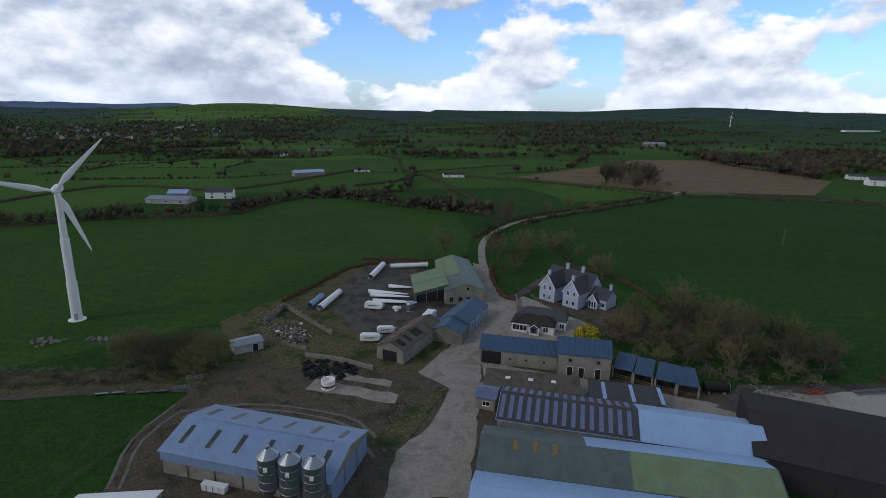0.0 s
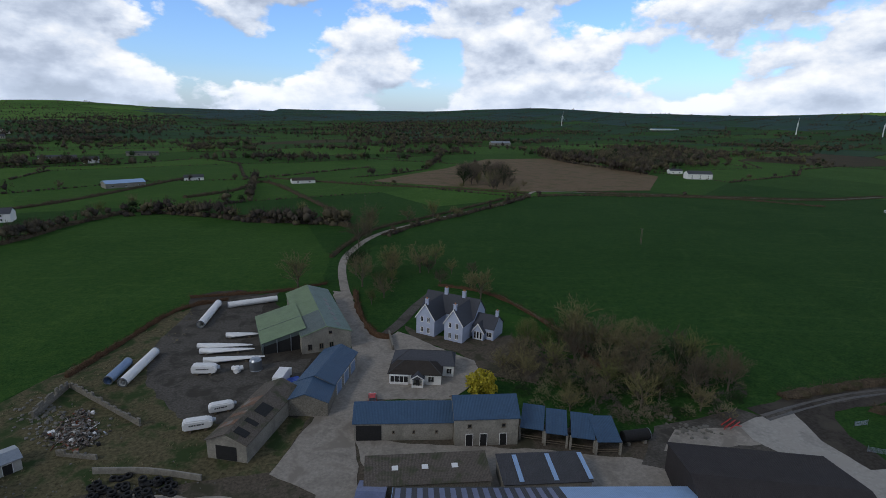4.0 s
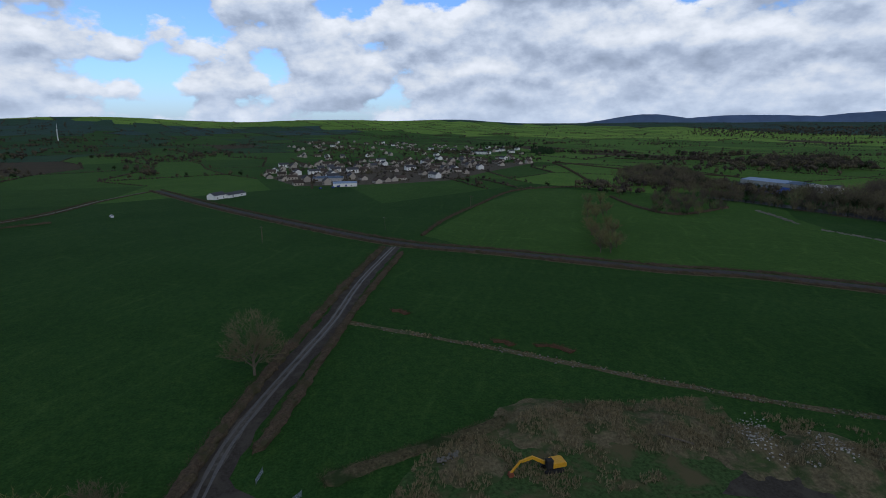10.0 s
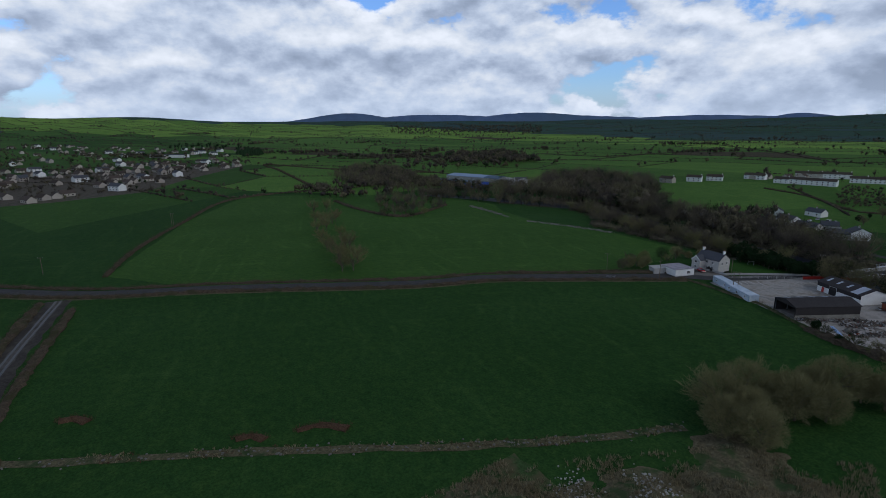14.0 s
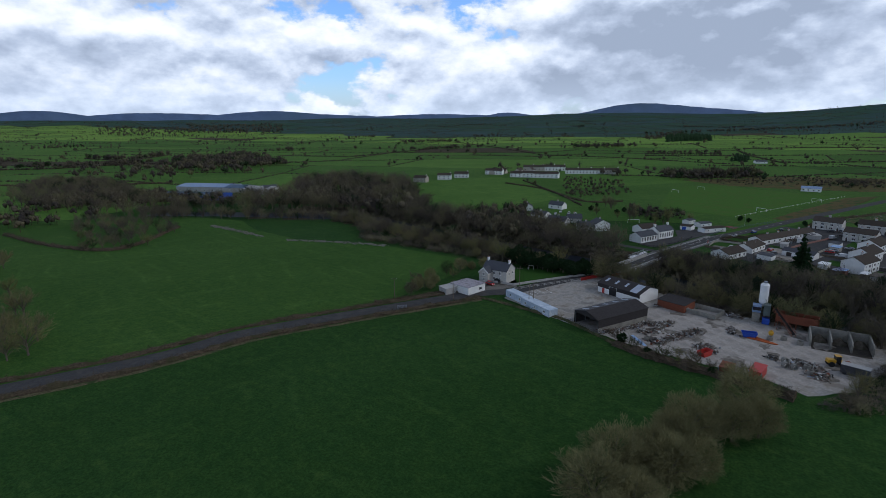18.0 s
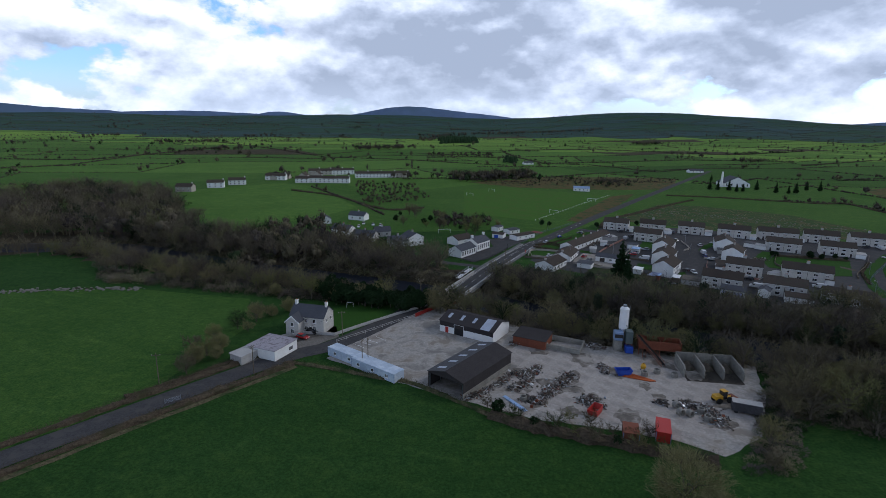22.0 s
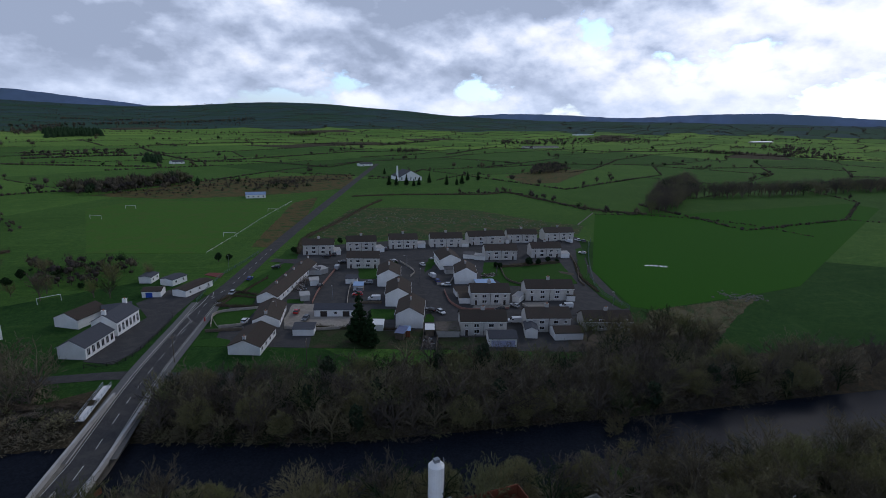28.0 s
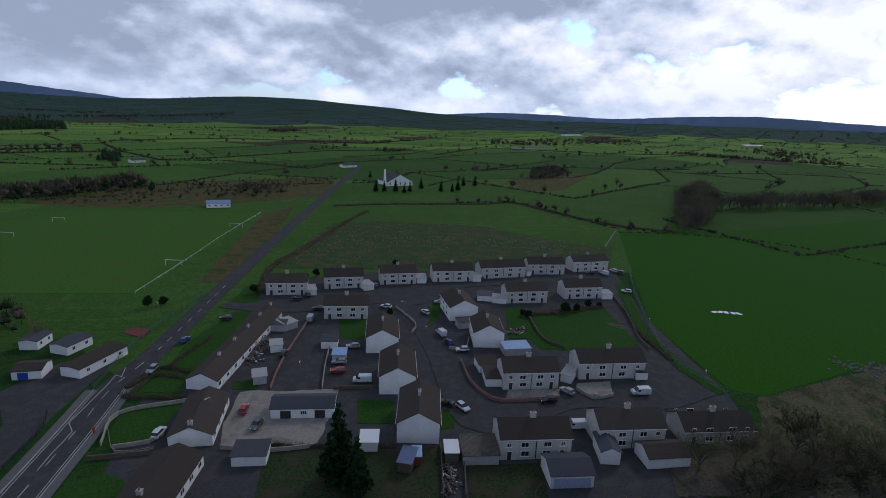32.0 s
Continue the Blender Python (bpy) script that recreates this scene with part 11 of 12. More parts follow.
def car(x, y, rot, colour="silver", kind="car", z=0.1):
    key = colour, kind
    label = {"car": f"{colour} hatchback car parked on the asphalt", "van": f"{colour} panel van parked by the kerb"}[kind]
    if key not in CARS:
        ob = thing("car" if kind == "car" else "van", x, y, z, rot, label, kind, "parked vehicles")
        paint = material(f"{colour}_car_paint", CAR_COLOURS[colour], 0.25, 0.0, vary=0.03, spec=0.6)
        van = kind == "van"
        L, W, H = (5.0, 1.9, 2.1) if van else (4.2, 1.75, 1.45)
        l, w = L / 2, W / 2
        bm = bmesh.new()
        if van:
            prof = ((-l, 0.35), (l - 0.1, 0.35), (l, 0.6), (l - 0.1, 1.05), (l - 0.9, 1.25), (l - 1.6, 2.0), (-l + 0.1, 2.05), (-l, 1.9))
        else:
            prof = ((-l, 0.35), (l - 0.1, 0.3), (l, 0.55), (l - 0.15, 0.78), (l - 1.1, 0.92), (-l + 0.1, 0.95), (-l - 0.02, 0.7))
        prism(bm, prof, -w, w)
        bmesh.ops.bevel(bm, geom=bm.edges[:], offset=0.07, segments=2, affect="EDGES")
        part("body", bm, paint, ob)
        if van:
            bm = bmesh.new()
            prism(bm, ((l - 0.86, 1.29), (l - 0.82, 1.30), (l - 1.5, 1.96), (l - 1.54, 1.95)), -w + 0.15, w - 0.15)
            part("windscreen", bm, M_GLASS, ob)
            for s in (-1, 1):
                bm = bmesh.new()
                box(bm, l - 2.0, l - 1.25, s * w - 0.01 if s > 0 else -w - 0.012, s * w + 0.012 if s > 0 else -w + 0.01, 1.25, 1.75)
                part("side_window", bm, M_GLASS, ob)
        else:
            bm = bmesh.new()
            v0 = [(l - 1.15, 0.9), (-l + 0.15, 0.93), (-l + 0.55, 1.40), (l - 1.95, 1.42)]
            a = [bm.verts.new((p, -w + (0.06 if q < 1 else 0.24), q)) for p, q in v0]
            b = [bm.verts.new((p, w - (0.06 if q < 1 else 0.24), q)) for p, q in v0]
            bm.faces.new(a)
            bm.faces.new(b[::-1])
            for i in range(4):
                bm.faces.new((a[i], a[(i + 1) % 4], b[(i + 1) % 4], b[i]))
            part("glasshouse", bm, M_GLASS, ob)
            bm = bmesh.new()
            box(bm, -l + 0.5, l - 1.95, -w + 0.22, w - 0.22, 1.40, 1.46)
            part("roof", bm, paint, ob)
        for sx in (-0.31, 0.31):
            for s in (-1, 1):
                bm = bmesh.new()
                cyl(bm, (sx * L, s * (w - 0.1), 0.32), (sx * L, s * (w + 0.02), 0.32), 0.32, n=14)
                wh = part("wheel", bm, M_BLACK, ob)
                bm = bmesh.new()
                cyl(bm, (sx * L, s * (w + 0.02), 0.32), (sx * L, s * (w + 0.03), 0.32), 0.18, n=10)
                part("rim", bm, M_GALV, wh)
        for s in (-1, 1):
            bm = bmesh.new()
            box(bm, l - 0.16, l - 0.02, s * (w - 0.35) - 0.18, s * (w - 0.35) + 0.18, 0.6, 0.76)
            part("headlight", bm, M_LAMP, ob)
            bm = bmesh.new()
            box(bm, -l - 0.03, -l + 0.08, s * (w - 0.2) - 0.12, s * (w - 0.2) + 0.12, 0.7, 0.9)
            part("tail_light", bm, M_TAIL, ob)
        CARS[key] = ob
        return ob
    return copy_thing(CARS[key], pose(x, y, z, 0, 0, rot))


def road_angle(x, y):
    k = int(np.argmin(np.hypot(ROAD_NP[:, 0] - x, ROAD_NP[:, 1] - y)))
    a, b = ROAD_NP[max(k - 1, 0)], ROAD_NP[min(k + 1, len(ROAD_NP) - 1)]
    return math.degrees(math.atan2(b[1] - a[1], b[0] - a[0]))


RA = road_angle(121.4, -291.4)
car(121.5, -288.6, RA + 180, "silver", z=0.15)
car(112.1, -305.6, RA, "blue", z=0.15)
CAR_Z = 0.36
for (x, y), rot, c, kd in (
    ((121.6, -255.7), RA, "white", "car"), ((103.8, -257.6), RA + 5, "red", "car"), ((102.6, -249.7), RA + 175, "grey", "car"),
    ((38.7, -277.8), RA + 25, "white", "van"), ((40.1, -270.6), RA + 25, "blue", "car"), ((56.7, -235.9), RA + 215, "white", "car"),
    ((34.2, -297.0), RA + 30, "white", "car"), ((24.1, -304.4), RA + 90, "silver", "car"), ((39.1, -264.2), RA + 100, "white", "car"),
    ((27.5, -230.7), RA + 40, "silver", "car"), ((35.3, -229.1), RA + 100, "black", "car"), ((10.1, -221.4), RA + 95, "white", "van"),
    ((59.3, -239.4), RA + 60, "black", "car"), ((73.7, -259.0), RA + 95, "white", "van"), ((75.5, -271.9), RA + 95, "silver", "car"),
    ((77.6, -266.9), RA + 95, "red", "car"), ((68.2, -280.2), RA + 100, "silver", "car"), ((88.0, -283.7), RA, "black", "car"),
    ((44.9, -307.9), RA + 70, "white", "car"), ((71.9, -328.8), RA + 90, "black", "car"), ((98.5, -318.7), RA + 95, "black", "car"),
    ((-67.7, -308.4), RA + 30, "white", "van"), ((-76.0, -310.1), RA + 30, "white", "car"), ((-77.2, -306.6), RA + 20, "grey", "car"),
    ((-56.1, -284.6), RA + 60, "white", "car"), ((38.8, -332.8), RA + 30, "grey", "car"), ((67.0, -331.6), RA + 20, "grey", "car"),
    ((68.0, -315.4), RA + 90, "black", "car"), ((-6.9, -323.5), RA + 80, "black", "car"), ((73.2, -307.0), RA, "silver", "van"),
    ((-61.6, -310.8), RA + 90, "black", "car"), ((37.4, -217.2), RA + 95, "white", "van")):
    car(x, y, rot, c, kd, CAR_Z)
car(22.3, 165.5, 80, "red", z=0.16)
car(206.2, -134.7, 160, "red", z=0.12)
car(204.7, -139.4, 160, "black", z=0.12)
car(434.0, 325.9, road_angle(434.0, 325.9), "white", "van", z=0.15)
for x, y in [(610.0, 203.0), (616.6, 190.8), (624.8, 186.2), (632.0, 179.1)]:
    car(x, y, 30, "blue" if x > 0 else "white", "van")
for x, y in [(238.1, -322.7), (230.9, -319.8), (238.4, -312.0), (225.7, -318.4)]:
    car(x, y, 100, "white", "car")

# ---------------- poles, lamps, wires ----------------
def pole(x, y, h=9.0, lamp=False, arm=True, z=0.0):
    name = "street_lamp" if lamp else "utility_pole"
    ob = thing(name, x, y, z, TREE_RNG.uniform(0, 90), "slim grey street lamp with short arm" if lamp else "weathered wooden utility pole with cross-arm", "lamp" if lamp else "pole", "street lamps" if lamp else "utility poles")
    bm = bmesh.new()
    cyl(bm, (0, 0, -0.2), (0, 0, h), 0.14 if not lamp else 0.09, 0.10 if not lamp else 0.06, 8)
    part("post", bm, M_GALV if lamp else M_TIMBER, ob)
    if lamp:
        bm = bmesh.new()
        cyl(bm, (0, 0, h), (1.2, 0, h + 0.3), 0.05, n=6)
        part("arm", bm, M_GALV, ob)
        bm = bmesh.new()
        box(bm, 1.1, 1.8, -0.12, 0.12, h + 0.22, h + 0.36)
        part("lantern", bm, M_LAMP, ob)
    elif arm:
        bm = bmesh.new()
        box(bm, -1.1, 1.1, -0.06, 0.06, h - 0.7, h - 0.55)
        part("cross_arm", bm, M_TIMBER, ob)
        for x0 in (-0.95, 0, 0.95):
            bm = bmesh.new()
            cyl(bm, (x0, 0, h - 0.55), (x0, 0, h - 0.3), 0.06, n=6)
            part("insulator", bm, M_GREYRENDER, ob)
    return ob


P2 = (175.8, -178.3)
P3 = (194.6, -138.7)
for x, y in ((370.8, 118.7), (472.6, 53.7), (598.3, -40.0), (184.4, 281.5), (65.0, 420.5), (185.5, 283.7), (343.8, 189.3), (473.3, 52.5), P2, P3, (182.4, -118.3), (181.0, -119.2), (231.7, -100.9), (210.1, -109.6), (61.9, -126.7), (111.2, -214.6), (144.1, -232.6), (175.6, -176.7), (336.9, 187.6)):
    pole(x, y, 8.5)
for x, y in [(87.8, -266.7), (46.5, -274.5), (-26.6, -249.4), (-8.6, -215.8), (117.7, -328.3), (42.4, -297.0), (110.9, -257.0), (-62.9, -287.5)]:
    pole(x, y, 6.0, True)
for a, b in ((P2, P3), (P3, (210.1, -109.6)), ((182.4, -118.3), P2), ((210.1, -109.6), (231.7, -100.9))):
    bm = bmesh.new()
    p = [Vector((a[0] + (b[0] - a[0]) * i / 8, a[1] + (b[1] - a[1]) * i / 8, 8.2 - 3.2 * (i / 8) * (1 - i / 8))) for i in range(9)]
    for q, s in zip(p, p[1:]):
        cyl(bm, q, s, 0.02, n=4, caps=False)
    tagged(part("overhead_wire", bm, M_BLACK), "thin sagging black wire between utility poles", "wire", "overhead wires")


def fence(pts, h, label, mat, gap=2.4, rails=2, solid=False, name="fence", thick=0.05):
    p = smooth(pts, gap)
    ob = thing(name, p[0].x, p[0].y, 0, 0, label, "fence" if "wall" not in name else "wall")
    o = p[0]
    bm0 = bmesh.new()
    box(bm0, -0.06, 0.06, -0.06, 0.06, 0, h)
    post = mesh_of("post", bm0, mat)
    for i, q in enumerate(p):
        k = new("post", post)
        k.parent = ob
        k.location = (q.x - o.x, q.y - o.y, 0)
        if i:
            a, b = p[i - 1] - o, q - o
            d = (b - a)
            if solid:
                bm = bmesh.new()
                box(bm, 0, d.length, -thick, thick, 0, h * 0.95)
                k = part("panel", bm, mat, ob)
                k.matrix_local = pose(a.x, a.y, 0, 0, 0, math.degrees(math.atan2(d.y, d.x)))
            else:
                for j in range(rails):
                    bm = bmesh.new()
                    box(bm, 0, d.length, -0.03, 0.03, -0.05, 0.05)
                    k = part("rail", bm, mat, ob)
                    k.matrix_local = pose(a.x, a.y, h * (j + 1) / (rails + 0.3), 0, 0, math.degrees(math.atan2(d.y, d.x)))
    return ob


M_GREENFENCE = material("green_mesh_fence", (0.06, 0.11, 0.10), 0.6, vary=0.1)
M_CREAMWALL = material("cream_garden_wall", (0.40, 0.36, 0.31), 0.9, vary=0.15, stain=0.3)
M_PINKWALL = material("pink_brick_wall", (0.30, 0.16, 0.13), 0.9, vary=0.2, stain=0.2)
fence([(-85.0, -308.6), (-58.7, -282.6), (-32.8, -253.3), (-17.1, -233.1), (-13.4, -219.9), (-11.6, -210.3)], 2.0, "tall green mesh fence beside the grass field", M_GREENFENCE, 4.0, 3)
fence([(124.2, -359.2), (103.2, -400.7), (78.5, -451.3), (47.3, -509.6)], 1.2, "white rope rail along the football pitch", M_FRAME, 6.0, 1)
fence([(134.6, -284.1), (123.5, -313.1), (109.0, -336.2), (99.6, -352.6)], 1.5, "green mesh fence along the playing field", M_GREENFENCE, 3.5, 3)
fence([(166.2, -239.1), (158.2, -238.1), (152.6, -246.0), (144.0, -266.5), (143.1, -275.6)], 1.3, "dark railing round the school playground", M_BLACK, 2.6, 3)
fence([(131.1, -262.6), (129.6, -252.8), (122.9, -250.9)], 0.8, "low pale garden rail fence", M_CREAMWALL, 2.5, 2)
fence([(194.8, -133.3), (185.8, -144.8), (177.7, -155.7), (174.6, -159.1)], 1.2, "pale concrete post and rail fence by the yard", M_GREYRENDER, 3.0, 2)
fence([(174.6, -159.1), (169.8, -167.1)], 1.5, "red steel sheet fence by the yard gate", M_RED, 2.6, 1, True)
fence([(169.8, -167.1), (158.5, -179.6)], 1.3, "rusty paling fence at the yard corner", M_RUSTSTEEL, 2.6, 1, True)
fence([(197.3, -138.6), (190.2, -148.7), (180.5, -161.2), (169.2, -175.2), (165.9, -182.3)], 1.0, "pale rendered roadside wall", M_GREYRENDER, 4.0, 1, True, "roadside_wall", 0.16)
fence([(212.9, -134.4), (208.4, -138.2), (197.3, -138.6)], 1.0, "grey block garden wall of the white house", M_GREYRENDER, 4.0, 1, True, "garden_wall", 0.14)
for pts, m in (([(43.0, -258.8), (47.5, -245.9), (47.4, -236.8), (45.5, -234.6), (37.9, -231.5), (31.1, -229.5)], M_PINKWALL), ([(132.3, -256.9), (129.2, -268.6), (115.1, -268.1)], M_CREAMWALL), ([(130.1, -254.7), (123.4, -253.6), (120.7, -255.7)], M_CREAMWALL), ([(23.6, -231.2), (23.4, -225.2), (17.3, -224.2)], M_CREAMWALL), ([(41.4, -307.1), (42.2, -289.4), (47.2, -282.6)], M_CREAMWALL), ([(41.7, -267.6), (38.2, -264.3), (31.8, -271.7)], M_CREAMWALL), ([(134.4, -252.7), (123.6, -249.4)], M_TIMBER), ([(110.8, -245.1), (101.7, -239.5), (92.8, -236.9)], M_CREAMWALL), ([(68.9, -225.5), (76.5, -211.1)], M_TIMBER), ([(67.6, -217.9), (72.7, -209.2)], M_TIMBER), ([(0.7, -279.9), (9.5, -261.6), (8.2, -252.3)], M_TIMBER), ([(-48.9, -286.7), (-34.2, -264.7), (-20.6, -248.0), (-16.6, -240.1)], M_TIMBER), ([(84.2, -260.1), (79.6, -271.9), (73.4, -285.8)], M_CREAMWALL), ([(81.6, -258.8), (72.3, -255.0)], M_TIMBER), ([(96.0, -265.7), (89.3, -280.3), (74.4, -306.4)], M_PINKWALL)):
    fence(pts, 1.1, "low garden wall between house plots" if m is not M_TIMBER else "weathered timber garden fence", m, 2.6, 1, True, "garden_wall" if m is not M_TIMBER else "garden_fence", 0.1)
fence([(78.8, 223.5), (82.1, 203.2), (82.9, 183.1), (82.1, 166.0)], 1.2, "brown wooden rail fence behind the house", M_TIMBER, 3.0, 3)
fence([(-59.4, 103.4), (-56.6, 114.4), (-52.1, 124.7), (-49.9, 134.8)], 1.1, "wire and post fence by the dirt yard", M_TIMBER, 4.0, 2)
fence([(33.8, 200.5), (32.6, 190.0)], 1.6, "old stone garden wall by the gate", M_STONE, 2.6, 1, True, "garden_wall", 0.25)
# concrete stubs on the farm walls
fence([(-11.2, 147.0), (-20.3, 151.6), (-29.5, 154.2)], 1.3, "low block wall behind the tyre heap", M_CONC_WALL, 3.0, 1, True, "yard_wall", 0.15)


def goal(x, y, rot):
    ob = thing("goal", x, y, 0.08, rot, "white football goal frame on the pitch", "goal", "football goals")
    for a, b in (((-3.66, 0, 0), (-3.66, 0, 2.44)), ((3.66, 0, 0), (3.66, 0, 2.44)), ((-3.66, 0, 2.44), (3.66, 0, 2.44))):
        bm = bmesh.new()
        cyl(bm, a, b, 0.09, n=8)
        part("post" if a[2] == 0 else "crossbar", bm, M_FRAME, ob)


for x, y in [(108.8, -394.7), (70.3, -468.0), (160.6, -514.3), (179.4, -478.6)]:
    goal(x, y, RA + 90)
goal(182.0, -304.7, 20)
gs = thing("garden_swing", 200.1, -165.3, 0.06, 30, "small white goal frame on the lawn", "goal")
for a, b in (((-1.2, 0, 0), (-1.2, 0, 1.8)), ((1.2, 0, 0), (1.2, 0, 1.8)), ((-1.2, 0, 1.8), (1.2, 0, 1.8))):
    bm = bmesh.new()
    cyl(bm, a, b, 0.06, n=6)
    part("post" if a[2] == 0 else "crossbar", bm, M_FRAME, gs)

# road markings
M_PAINT = material("worn_road_paint", (0.55, 0.55, 0.52), 0.8, vary=0.15, stain=0.4)
ml = smooth(MAIN_ROAD[11:20], 4)
marks = thing("road_markings", 0, 0, 0, 0, "worn white dashed centre line and edge lines", "road marking", kind="structure")
for i in range(0, len(ml) - 1, 2):
    a, b = ml[i], ml[i + 1]
    d = b - a
    bm = bmesh.new()
    box(bm, 0, d.length * 0.8, -0.08, 0.08, 0.135, 0.15)
    k = part("dash", bm, M_PAINT, marks)
    k.matrix_local = pose(a.x, a.y, 0, 0, 0, math.degrees(math.atan2(d.y, d.x)))
for off in (-3.1, 3.1):
    q = offset(MAIN_ROAD[12:18], off)
    for a, b in zip(q, q[1:]):
        bm = bmesh.new()
        L = math.hypot(b[0] - a[0], b[1] - a[1])
        box(bm, 0, L, -0.06, 0.06, 0.105, 0.125)
        k = part("edge_line", bm, M_PAINT, marks)
        k.matrix_local = pose(a[0], a[1], 0, 0, 0, math.degrees(math.atan2(b[1] - a[1], b[0] - a[0])))
zz = [(142.5, -252.9), (140.4, -258.8), (139.2, -261.4), (137.7, -265.3), (138.6, -269.3), (131.7, -284.9), (129.9, -290.1), (128.6, -288.4), (127.7, -293.7)]
for a, b in zip(zz, zz[1:]):
    bm = bmesh.new()
    L = math.hypot(b[0] - a[0], b[1] - a[1])
    box(bm, 0, L, -0.07, 0.07, 0.16, 0.172)
    k = part("zigzag_line", bm, M_PAINT, marks)
    k.matrix_local = pose(a[0], a[1], 0, 0, 0, math.degrees(math.atan2(b[1] - a[1], b[0] - a[0])))

# kerbs of the main road past the school and estate
for off in (-3.7, 3.7):
    q = smooth(offset(MAIN_ROAD[13:18], off), 6)
    kb_ = thing("kerb", 0, 0, 0, 0, "grey concrete kerb along the road", "kerb", kind="structure")
    for a, b in zip(q, q[1:]):
        d = b - a
        bm = bmesh.new()
        box(bm, 0, d.length, -0.08, 0.08, 0.0, 0.24)
        k = part("kerb_stone", bm, M_GREYRENDER, kb_)
        k.matrix_local = pose(a.x, a.y, 0, 0, 0, math.degrees(math.atan2(d.y, d.x)))
    ribbon("pavement", [(v.x, v.y) for v in smooth(offset(MAIN_ROAD[13:18], off * 1.28), 6)], 1.8, material("pavement_tarmac", (0.12, 0.118, 0.115), 0.9, vary=0.2), 0.2, "grey tarmac footway beside the road", "pavement")

# ---------------- yard clutter ----------------
pipe_bm = bmesh.new()
lathe(pipe_bm, [(0.55, 0), (0.75, 0), (0.75, 1.0), (0.55, 1.0), (0.55, 0)], 16)
RING = mesh_of("concrete_ring", pipe_bm, M_CONC_WALL)
for (x, y), tilt in (((104.6, -125.2), 0), ((100.8, -127.2), 0), ((96.6, -125.5), 0), ((138.1, -106.5), 0), ((100.7, -104.7), 90), ((98.6, -104.4), 90), ((95.7, -107.1), 0), ((95.2, -103.8), 0), ((100.7, -108.1), 90)):
    ob = new("concrete_ring", RING)
    ob.matrix_world = pose(x, y, 0.10 if not tilt else 0.85, tilt, 0, 30) @ Matrix.Diagonal((1.2, 1.2, 1.2, 1))
    tagged(ob, "grey precast concrete ring on the yard", "concrete ring", "concrete rings")


def skip(x, y, rot, mat, label, s=1.0):
    ob = thing("skip", x, y, 0.09, rot, label, "skip", "skips")
    for nm, pts, y0, y1 in (("side", ((-1.3, 0), (1.3, 0), (1.9, 1.3), (-1.9, 1.3)), -0.95, -0.87), ("side", ((-1.3, 0), (1.3, 0), (1.9, 1.3), (-1.9, 1.3)), 0.87, 0.95), ("base", ((-1.3, 0.02), (1.3, 0.02), (1.3, 0.12), (-1.3, 0.12)), -0.87, 0.87), ("end", ((1.3, 0), (1.38, 0), (1.9, 1.3), (1.82, 1.3)), -0.87, 0.87), ("end", ((-1.38, 0), (-1.3, 0), (-1.82, 1.3), (-1.9, 1.3)), -0.87, 0.87)):
        bm = bmesh.new()
        prism(bm, [(a * s, b * s) for a, b in pts], y0 * s, y1 * s)
        part(nm, bm, mat, ob)
    return ob


skip(121.2, -103.0, 60, M_RED, "red steel skip full of scrap", 1.2)
skip(110.3, -125.1, 10, M_BLUEPAINT, "bright blue steel skip under the mixer", 1.2)
cabin("site_store", "rust-red steel container with faded roof", 107.6, -95.7, 167.3, 3.0, 6.3, 2.5, M_RED, 0, "containers")
cabin("site_store", "brown rusted container beside the hedge", 114.9, -94.0, 172.0, 3.3, 4.6, 2.2, M_RUSTSTEEL, 0, "containers")
mx = thing("cement_mixer", 104.3, -128.3, 0.09, 0, "yellow drum cement mixer on the yard", "mixer")
bm = bmesh.new()
lathe(bm, [(0, 0.5), (0.5, 0.55), (0.75, 1.1), (0.75, 1.5), (0.4, 2.1), (0.3, 2.1), (0.6, 1.5), (0, 1.4)], 16)
part("drum", bm, M_YELLOWPAINT, mx)
for s in (-0.6, 0.6):
    bm = bmesh.new()
    cyl(bm, (s, -0.3, 0), (s * 0.6, 0, 1.0), 0.06, n=6)
    part("leg", bm, M_BLACK, mx)
for i in range(5):
    a = (105.4, -123.7)
    ob = thing("steel_beam", a[0] + 0.5 * i, a[1] + 0.3 * i, 0.09 + 0.02 * i, RA + 88 + 4 * i, "long orange-painted steel beam on the ground", "beam", "steel beams")
    bm = bmesh.new()
    box(bm, -3.5, 3.5, -0.12, 0.12, 0, 0.25)
    part("girder", bm, material("orange_paint", (0.45, 0.10, 0.02), 0.6, vary=0.2, stain=0.3), ob)
# wheeled loader
wl = thing("wheel_loader", 88.7, -113.4, 0.09, 200, "yellow wheeled loader among scrap", "loader")
for nm, d, m in (("engine_cover", (-2.4, -0.4, -0.9, 0.9, 1.0, 2.0), M_YELLOWPAINT), ("cab", (-0.4, 0.9, -0.75, 0.75, 1.0, 3.0), M_GLASS), ("cab_roof", (-0.5, 1.0, -0.85, 0.85, 3.0, 3.12), M_YELLOWPAINT), ("front_frame", (0.9, 2.0, -0.6, 0.6, 0.8, 1.5), M_YELLOWPAINT), ("bucket", (2.9, 3.9, -1.3, 1.3, 0.15, 1.2), M_RUSTSTEEL), ("lift_arm", (1.6, 3.1, -0.55, -0.35, 0.9, 1.2), M_YELLOWPAINT), ("lift_arm", (1.6, 3.1, 0.35, 0.55, 0.9, 1.2), M_YELLOWPAINT)):
    bm = bmesh.new()
    box(bm, *d)
    bmesh.ops.bevel(bm, geom=bm.edges[:], offset=0.06, segments=1, affect="EDGES")
    part(nm, bm, m, wl)
